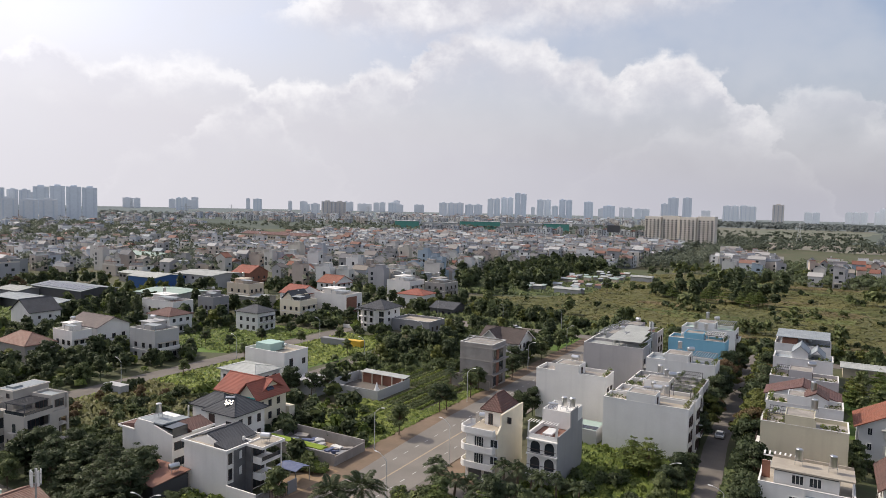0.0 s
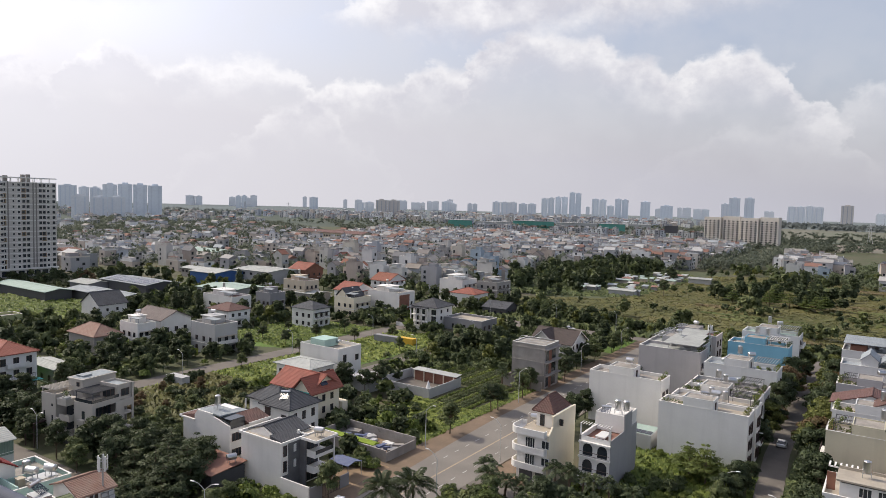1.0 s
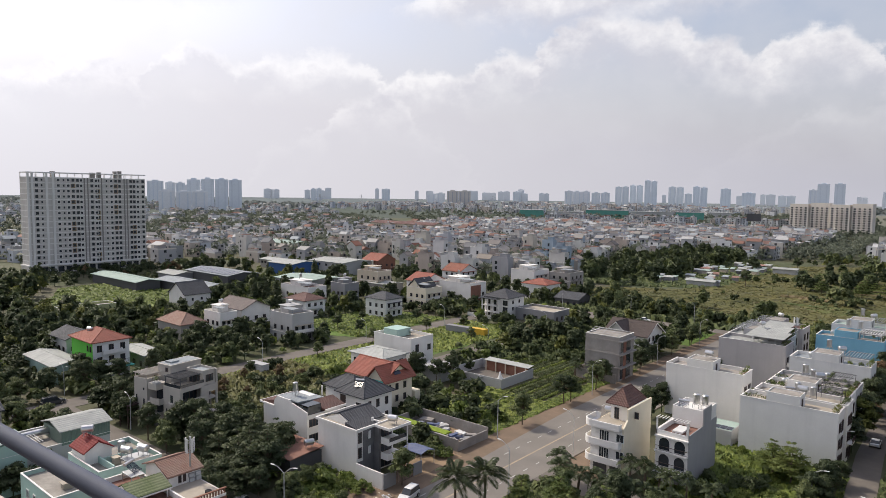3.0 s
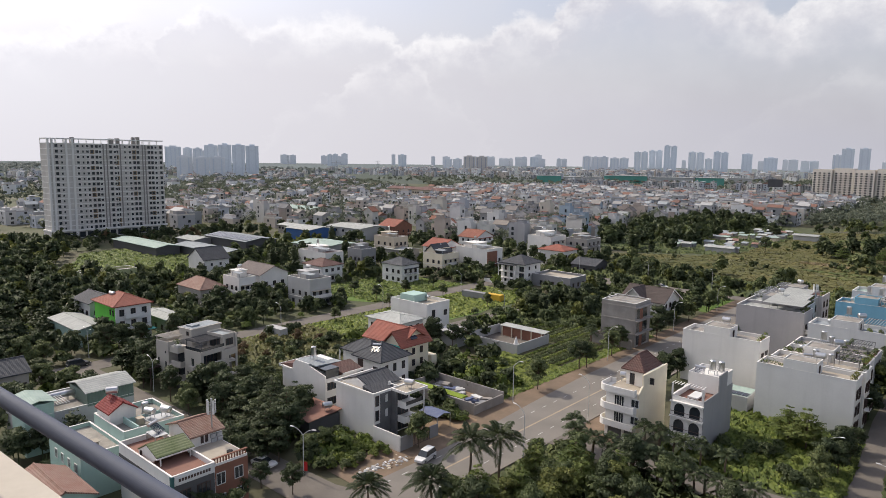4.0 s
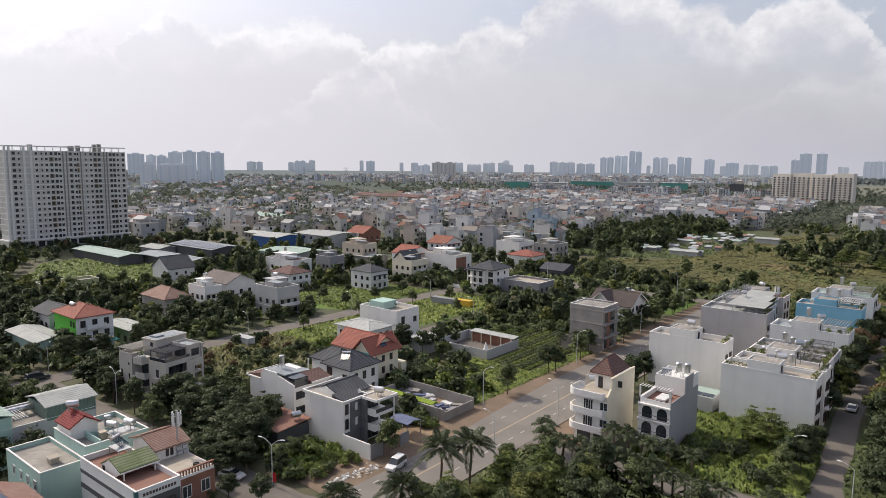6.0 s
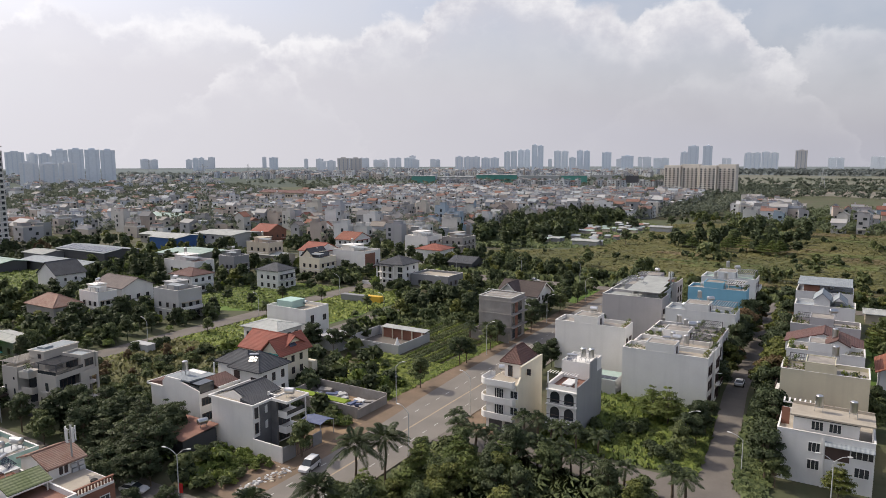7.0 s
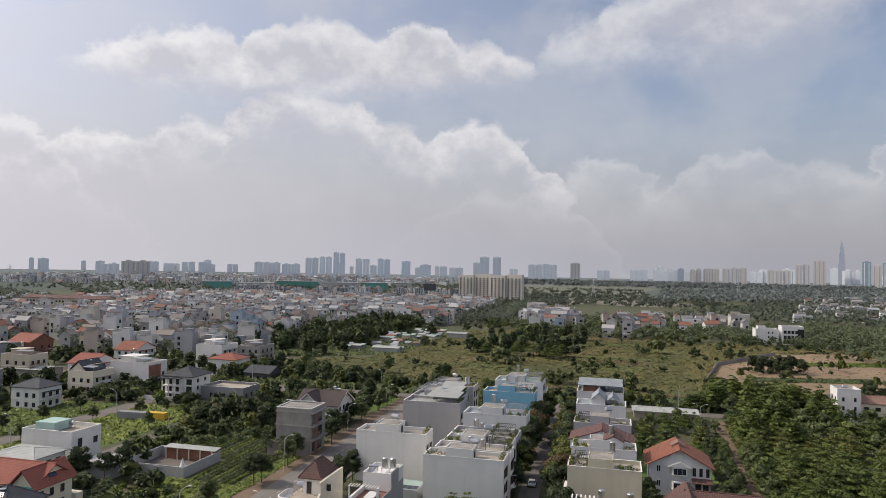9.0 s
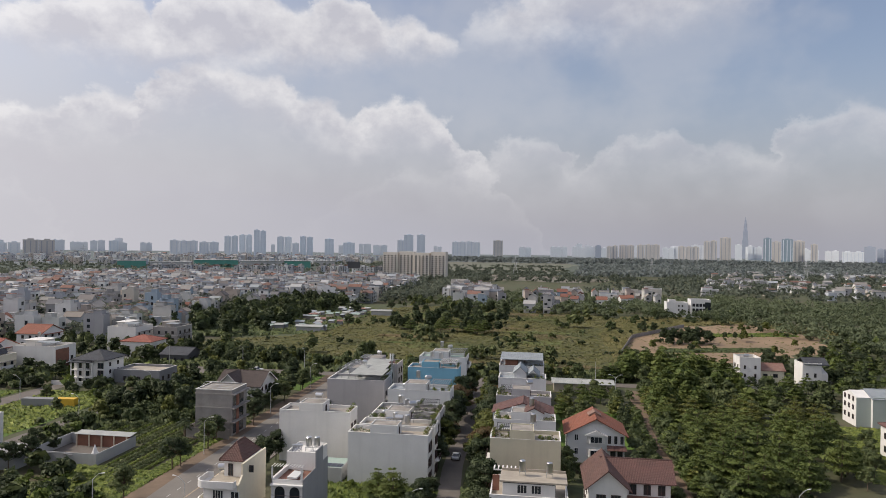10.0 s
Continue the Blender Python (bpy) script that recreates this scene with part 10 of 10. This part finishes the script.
def tufts(name, label, poly, n, seed, mat, h=(0.8, 1.8), width=0.7, lean=0.35):
    """Tall grass in ridged tufts over a field."""
    rng = np.random.default_rng(seed)
    pts = np.array(spread(poly, n, seed, 0.0))
    k = len(pts)
    a = rng.random(k) * 2 * math.pi
    hh, ww = rng.uniform(*h, k), width * rng.uniform(0.5, 1.3, k)
    dx, dy = np.cos(a) * ww, np.sin(a) * ww
    lx, ly = rng.normal(size=k) * lean * hh, rng.normal(size=k) * lean * hh
    tip0 = np.c_[pts[:, 0] - dx * 0.7 + lx, pts[:, 1] - dy * 0.7 + ly, hh * rng.uniform(0.6, 1, k)]
    tip1 = np.c_[pts[:, 0] + dx * 0.7 + lx, pts[:, 1] + dy * 0.7 + ly, hh]
    Q = []
    for side in (1, -1):
        # each side of the tuft slopes from its ridge of tips down and outwards
        ex, ey = dy * side * 0.6, -dx * side * 0.6
        foot0 = np.c_[pts[:, 0] - dx + ex, pts[:, 1] - dy + ey, np.zeros(k)]
        foot1 = np.c_[pts[:, 0] + dx + ex, pts[:, 1] + dy + ey, np.zeros(k)]
        Q.append(np.stack([foot0, foot1, tip1, tip0] if side > 0 else [foot1, foot0, tip0, tip1], 1).reshape(-1, 3))
    soft = np.concatenate([rng.normal(size=(2 * k, 2)) * 0.25, np.ones((2 * k, 1))], 1)
    soft /= np.linalg.norm(soft, axis=1)[:, None]
    return tagged(new(name, quad_mesh(name, (np.concatenate(Q), soft), mat)), label, "grass", kind="stuff")


tufts("reeds", "tall yellow-green reeds over the open field", REEDS, 30000, 120, REED, (0.3, 0.85), 1.5, 0.9)
rnd = random.Random(77)
for i in range(26):
    cx, cy, ra, rb = rnd.uniform(-150, 40), rnd.uniform(275, 520), rnd.uniform(10, 30), rnd.uniform(4, 10)
    bed = [(cx + ra * math.cos(a) * rnd.uniform(0.6, 1.1), cy + rb * math.sin(a) * rnd.uniform(0.6, 1.1)) for a in np.linspace(0, 2 * math.pi, 11, endpoint=False)]
    if all(in_poly(x, y, REEDS) for x, y in bed):
        tufts("reeds", "bed of rusty brown reeds in the field" if i % 2 else "bed of greener reeds in the field", bed, int(ra * rb * 2.2), 500 + i, REED_RUST if i % 2 else REED_GREEN, (0.5, 1.0), 1.5, 0.9)
tufts("weeds", "rough grass round the field shanties", [(-212, 350), (-165, 342), (-122, 372), (-118, 505), (-152, 560), (-205, 560)], 7000, 136, LEAF_MID, (0.5, 1.6), 1.3)
tufts("reeds", "darker green scrub along the near field edge", [(-172, 258), (34, 258), (36, 275), (-60, 280), (-140, 300)], 6000, 121, LEAF_MID, (0.8, 2.4), 1.0)
tufts("weeds", "green weeds on the vacant plots", [(-160, 84), (-136, 118), (-134, 205), (-160, 205)], 6000, 122, LEAF_BRIGHT, (0.3, 0.8), 0.5)
tufts("weeds", "brown-green scrub between the houses", [(-158, 82), (-118, 80), (-116, 118), (-158, 118)], 5000, 123, REED, (0.5, 1.4), 0.6)
tufts("weeds", "bright weeds on a grass plot", [(-205, 155), (-170, 155), (-170, 203), (-205, 198)], 3000, 124, LEAF_BRIGHT, (0.3, 0.8), 0.6)
tufts("weeds", "weeds beside the main road", [(-101, 114), (-83, 112), (-83, 136), (-101, 137)], 7000, 125, LEAF_BRIGHT, (0.25, 0.7), 0.5)
tufts("weeds", "weedy edge between verge and crop rows", [(-83.5, 108), (-80.2, 108), (-79.4, 180), (-83.0, 180)], 2600, 137, LEAF_BRIGHT, (0.15, 0.5), 0.45)
tufts("weeds", "weedy lawn beside the slab tower", [(-298, 100), (-268, 140), (-300, 168), (-360, 150), (-356, 128)], 4000, 126, LEAF_BRIGHT, (0.4, 1.2), 0.8)
tufts("reeds", "reeds and rough grass round the cleared ground", [(34, 262), (44, 345), (50, 392), (92, 458), (140, 485), (168, 415), (190, 430), (150, 520), (60, 505), (36, 400)], 7000, 131, REED, (0.5, 1.4), 1.1)
tufts("weeds", "green strip of weeds on the cleared ground", [(58, 338), (118, 352), (122, 366), (60, 350)], 1500, 132, LEAF_MID, (0.3, 0.9), 0.8)
tufts("weeds", "green strip of weeds across the cleared ground", [(84, 402), (152, 420), (150, 436), (90, 416)], 1700, 133, LEAF_BRIGHT, (0.3, 0.9), 0.8)
tufts("weeds", "scrub on the cleared ground", [(36, 300), (44, 345), (50, 390), (92, 455), (140, 482), (165, 415), (138, 352), (92, 318), (48, 286)], 700, 127, REED, (0.2, 0.6), 0.6)
tufts("weeds", "undergrowth of the roadside plot", [(-46, 106.5), (-22, 106.5), (-22, 135), (-41, 146), (-46, 146)], 3000, 128, LEAF_BRIGHT, (0.3, 0.9), 0.45)
tufts("weeds", "weeds along the narrow street", [(-12.2, 106), (-7.8, 99), (-9.0, 135), (-14.8, 152), (-14.2, 122)], 4200, 134, LEAF_MID, (0.3, 1.0), 0.5)
tufts("weeds", "weeds on the near verge of the street", [(-22, 107), (-18.4, 107), (-18.9, 122), (-20.6, 138), (-24, 138)], 2600, 135, LEAF_BRIGHT, (0.3, 1.0), 0.5)
plant_out(P_MED, [(-57.2, 99.3), (-55.2, 96.2), (-51.5, 95.6), (-49.4, 97.0), (-47.2, 95.8), (-45.0, 96.6), (-42.8, 95.7), (-40.8, 96.4)], 241, 1.0, 1.3)
tufts("weeds", "fresh grass beside the blank grey house", [(70, 160), (84, 150), (118, 196), (116, 206), (84, 206), (82, 190)], 5000, 138, LEAF_BRIGHT, (0.2, 0.6), 0.6)
tufts("weeds", "undergrowth of the park", PARK, 4000, 129, LEAF_MID, (0.3, 0.9), 0.5)
tufts("weeds", "undergrowth of the plots beyond the crop rows", [(-126, 156), (-88, 186), (-86, 246), (-126, 246)], 5000, 130, LEAF_MID, (0.5, 1.5), 0.7)

tagged(part("site_wall", Shape().prism([(-0.1, 0), (0.1, 0), (0.1, 2.0), (-0.1, 2.0)], 0, 62, "x"), CONCRETE, None, at=pose(40, 330, 0, 0, 0, 78)), "grey block wall round the cleared ground", "wall")
tagged(part("site_wall", Shape().prism([(-0.1, 0), (0.1, 0), (0.1, 2.0), (-0.1, 2.0)], 0, 76, "x"), CONCRETE, None, at=pose(52.9, 390.6, 0, 0, 0, 57)), "grey block wall beside bushes and earth", "wall")
# crop rows: each row is a ridge of leaves
for i in range(19):
    x = -114.5 + i * 1.65
    rng = np.random.default_rng(200 + i)
    y0, y1 = 154.5 if x < -95.5 else 128.0, 183.0 if x < -90 else 160.0
    n = int((y1 - y0) * 9)
    cl = [(x + rng.normal() * 0.15, y0 + (y1 - y0) * k / n, 0.3, 0.5, 0.8, 5) for k in range(n)]
    tagged(new("crop_row", quad_mesh("crop_row", leaf_quads(rng, cl, 0.2, 0.4), LEAF_MID if i % 3 else LEAF_BRIGHT)), "row of low green vegetable plants", "crops", "crop rows", "stuff")

for q in (T_ROUND, T_DARK, T_YEL, T_BRN, T_LAY, T_LAYD, T_LAY2, T_SPI, B_1, B_2, B_3, P_BIG, P_MED, P_BAN):
    if q not in PLACED:
        for o in (*q.children_recursive, q):
            bpy.data.objects.remove(o)

# planters on roofs
for i, (x, y, z) in enumerate(((-8.4, 152.6, 10.7), (-6.6, 152.5, 10.7), (-4.8, 152.6, 10.7), (-3.0, 152.6, 10.7), (-36.8, 150.6, 10.3), (-35.0, 150.4, 10.3), (-25.0, 150.6, 10.3), (-27.0, 150.4, 10.3), (-29.0, 150.6, 10.3), (-23.4, 152.0, 10.3), (-24.0, 159.4, 9.9), (-26.2, 159.2, 9.9), (-25.0, 179.2, 10.7), (-27.2, 179.0, 10.7), (2.6, 137.4, 10.7), (1.0, 137.5, 10.7), (-8.2, 176.4, 10.9))):
    pot = thing("potted_plant", "leafy plant in a roof-terrace pot", "plant", pose(x, y, z + 0.03), "roof pots")
    rng = np.random.default_rng(300 + i)
    part("pot", Shape().loft([[(r * math.cos(a), r * math.sin(a), q) for a in np.linspace(0, 2 * math.pi, 8, endpoint=False)] for q, r in ((0, 0.22), (0.45, 0.32))]), BRICKRED, pot)
    part("leaves", quad_mesh("leaves", leaf_quads(rng, [(0, 0, 0.95, 0.6, 0.9, 60), (0.3, 0.2, 0.7, 0.4, 0.8, 30)], 0.18), LEAF_BRIGHT if i % 2 else LEAF_MID), None, pot)

# ---- street furniture and cars ----
def street_lamp(x, y, h, rz, arms=1, banner=False):
    ob = thing("street_lamp", "grey steel street lamp with %s" % ("two curved arms" if arms == 2 else "one curved arm"), "street lamp", pose(x, y, 0, 0, 0, rz), "street lamps")
    part("post", Shape().tube((0, 0, -0.1), (0, 0, h * 0.86), 0.09, 0.06, 8), PAINTED, ob)
    for sg in (1, -1)[:arms]:
        s, p = Shape(), [(sg * 1.7 * f, 0, h * 0.86 + h * 0.14 * math.sin(f * 1.5)) for f in (0, 0.3, 0.65, 1.0)]
        for a, b in zip(p, p[1:]):
            s.tube(a, b, 0.05, 0.045, 6)
        arm = part("arm", s, PAINTED, ob)
        part("lamp_head", Shape().loft([[(sg * (1.65 + 0.75 * f), w * math.cos(q), h - 0.0 + f * 0.06 + 0.07 * math.sin(q)) for q in np.linspace(0, 2 * math.pi, 8, endpoint=False)] for f, w in ((0, 0.06), (0.3, 0.15), (0.8, 0.15), (1.0, 0.06))]), FRAME_W, arm)
    if banner:
        part("banner", Shape().box(0.1, -0.02, 0.8, 0.7, 0.02, 2.3), REDCLOTH, ob, "red cloth banner")
    return ob


street_lamp(-83.0, 60.6, 7.8, 20, 2, True)
street_lamp(-77.9, 109.6, 9.1, 0, 1)
street_lamp(-61.3, 89.7, 9.0, 180, 1)
street_lamp(-61.2, 111.0, 9.0, 180, 1)
street_lamp(-22.3, 119.0, 6.5, 0, 1)
street_lamp(-22.6, 143.0, 6.5, 0, 1)
street_lamp(-12.2, 112.0, 6.5, 180, 1)
street_lamp(0.3, 119.0 - 10.9, 7.6, 10, 2)
street_lamp(26.2, 231, 8.0, 0, 2)
street_lamp(46.1, 126.1, 8.0, 20, 1)
street_lamp(-137.3, 62.0, 7.5, 0, 2)
street_lamp(-172.0, 62.0, 7.5, 0, 2)
for y in (150, 190, 225):
    street_lamp(-77.9, y, 9.0, 0, 1)
for x in (-150, -118, -92, -40, 0, 22):
    street_lamp(x, 258.6, 9.0, -90, 1)
for y in (110, 150, 190, 230):
    street_lamp(-160.2, y, 8.0, 180, 1)
for y in (170, 205):
    street_lamp(-125.2, y, 8.0, 180, 1)


def cell_mast(x, y, z, h, rz):
    ob = thing("antenna_mast", "phone mast with a ring of white panel antennas", "antenna", pose(x, y, z, 0, 0, rz))
    part("pole", Shape().tube((0, 0, 0), (0, 0, h), 0.14, 0.1, 8), GALV, ob)
    part("ladder_frame", Shape().ring(-0.5, -0.5, 0.5, 0.5, h - 2.2, h - 2.1, 0.06).ring(-0.5, -0.5, 0.5, 0.5, h - 0.8, h - 0.7, 0.06), GALV, ob)
    for k in range(5):
        a = k * math.pi * 0.4
        part("panel_antenna", Shape().box(-0.14, -0.07, 0, 0.14, 0.07, 2.1), FRAME_W, ob, at=pose(0.62 * math.cos(a), 0.62 * math.sin(a), h - 2.3, 0, 0, math.degrees(a) + 90))


cell_mast(-89.8, 49.0, 7.4, 6.6, 0)
cell_mast(-45.0, 206.5, 0.0, 16.5, 20)


def car(x, y, rz, paint, label, length=4.7, z=0.1, van=False):
    ob = thing("van" if van else "car", label, "car", pose(x, y, z, 0, 0, rz), "parked cars")
    L, w = length / 2, 0.9
    hh, top = (1.05, 1.9) if van else (0.9, 1.45)
    body = Shape().loft([[(-L, -w * 0.86, 0.4), (-L, w * 0.86, 0.4), (-L, w * 0.86, hh - 0.1), (-L, -w * 0.86, hh - 0.1)], [(-L + 0.3, -w, 0.28), (-L + 0.3, w, 0.28), (-L + 0.3, w, hh), (-L + 0.3, -w, hh)],
                         [(L - 0.6, -w, 0.28), (L - 0.6, w, 0.28), (L - 0.6, w, hh - 0.08), (L - 0.6, -w, hh - 0.08)], [(L, -w * 0.8, 0.4), (L, w * 0.8, 0.4), (L, w * 0.8, hh - 0.28), (L, -w * 0.8, hh - 0.28)]])
    part("body", body, paint, ob)
    f0, f1, r0, r1 = (L - 1.1, L - 1.8, -L + 0.1, -L + 0.4) if van else (L - 1.3, L - 2.1, -L + 0.4, -L + 1.1)
    part("window_band", Shape().loft([[(f0, -w * 0.92, hh - 0.05), (f0, w * 0.92, hh - 0.05), (r0, w * 0.92, hh - 0.05), (r0, -w * 0.92, hh - 0.05)], [(f1, -w * 0.76, top - 0.1), (f1, w * 0.76, top - 0.1), (r1, w * 0.76, top - 0.1), (r1, -w * 0.76, top - 0.1)]]), GLASS, ob)
    part("roof", Shape().loft([[(f1 + 0.05, -w * 0.78, top - 0.1), (f1 + 0.05, w * 0.78, top - 0.1), (r1 - 0.05, w * 0.78, top - 0.1), (r1 - 0.05, -w * 0.78, top - 0.1)], [(f1 - 0.15, -w * 0.7, top), (f1 - 0.15, w * 0.7, top), (r1 + 0.12, w * 0.7, top), (r1 + 0.12, -w * 0.7, top)]]), paint, ob)
    for sx in (-L + 0.85, L - 0.9):
        for sy in (-w, w):
            wh = part("wheel", Shape().tube((sx, sy - 0.1, 0.32), (sx, sy + 0.1, 0.32), 0.32, n=14), TYRE, ob)
            part("rim", Shape().tube((sx, sy - 0.11, 0.32), (sx, sy + 0.11, 0.32), 0.19, n=10), STEEL, wh)
    for sy in (-0.62, 0.62):
        part("headlight", Shape().box(L - 0.06, sy - 0.16, hh - 0.42, L + 0.02, sy + 0.16, hh - 0.26), FRAME_W, ob)
    FOOT.append((x - 2.5, y - 2.5, x + 2.5, y + 2.5))


car(-72.6, 77.6, 280, CARWHITE, "white people carrier parked at the kerb", 4.4, van=True)
car(-90.3, 58.2, 15, CARWHITE, "white car parked under trees", 4.4)
car(-128.6, 171.5, 90, CARWHITE, "silver-white car parked on a side street", 4.4)
car(-150, 54.5, 5, CARDARK, "dark car on the cross street", 4.4)
car(-166.5, 57.5, 90, CARDARK, "dark pick-up truck by the roadside", 5.0, van=True)
car(-18.6, 158, 92, CARWHITE, "white car in the narrow street", 4.4)
car(-109.5, 253.4, 0, CARWHITE, "white car on the far street", 4.4)
car(-118, 55.5, 3, CARWHITE, "white van on the cross street", 4.8, van=True)
tagged(part("site_cabin", Shape().box(-3.2, -1.2, 0, 3.2, 1.2, 2.5).box(-3.3, -1.3, 2.5, 3.3, 1.3, 2.6), PALEGREY, None, at=pose(-156.5, 106, 0, 0, 0, 3)), "pale grey site cabin on a vacant plot", "cabin")
tagged(part("container", Shape().box(-3.0, -1.2, 0, 3.0, 1.2, 2.5), SIGNGOLD, None, at=pose(-141.5, 186.5, 0, 0, 0, 4)), "yellow shipping container on a plot", "container")
tagged(part("container", Shape().box(-5.0, -1.2, 0, 5.0, 1.2, 2.4), GREY, None, at=pose(-149.8, 185.6, 0, 0, 0, 4)), "grey container row on a plot", "container")
# rubble and sheets along the verge
rnd = random.Random(41)
for i in range(110):
    y = rnd.uniform(66, 76.5)
    x = -76.4 + (y - 70) * 0.16 + rnd.gauss(0, 0.7)
    s = Shape()
    r = rnd.uniform(0.14, 0.4)
    s.loft([[(r * k * math.cos(a) * rnd.uniform(0.7, 1.2), r * k * math.sin(a) * rnd.uniform(0.7, 1.2), q) for a in np.linspace(0, 2 * math.pi, 6, endpoint=False)] for q, k in ((0, 1.0), (r * 0.3, 0.8), (r * 0.4, 0.35))])
    tagged(part("rubble", s, rnd.choice([CONCRETE, PALEGREY, EARTH, FRAME_W, PALEGREY, BEIGE, GREY]), None, at=pose(x, y, 0.08)), "pale lump of rubble on the verge", "rubble", "verge rubble")
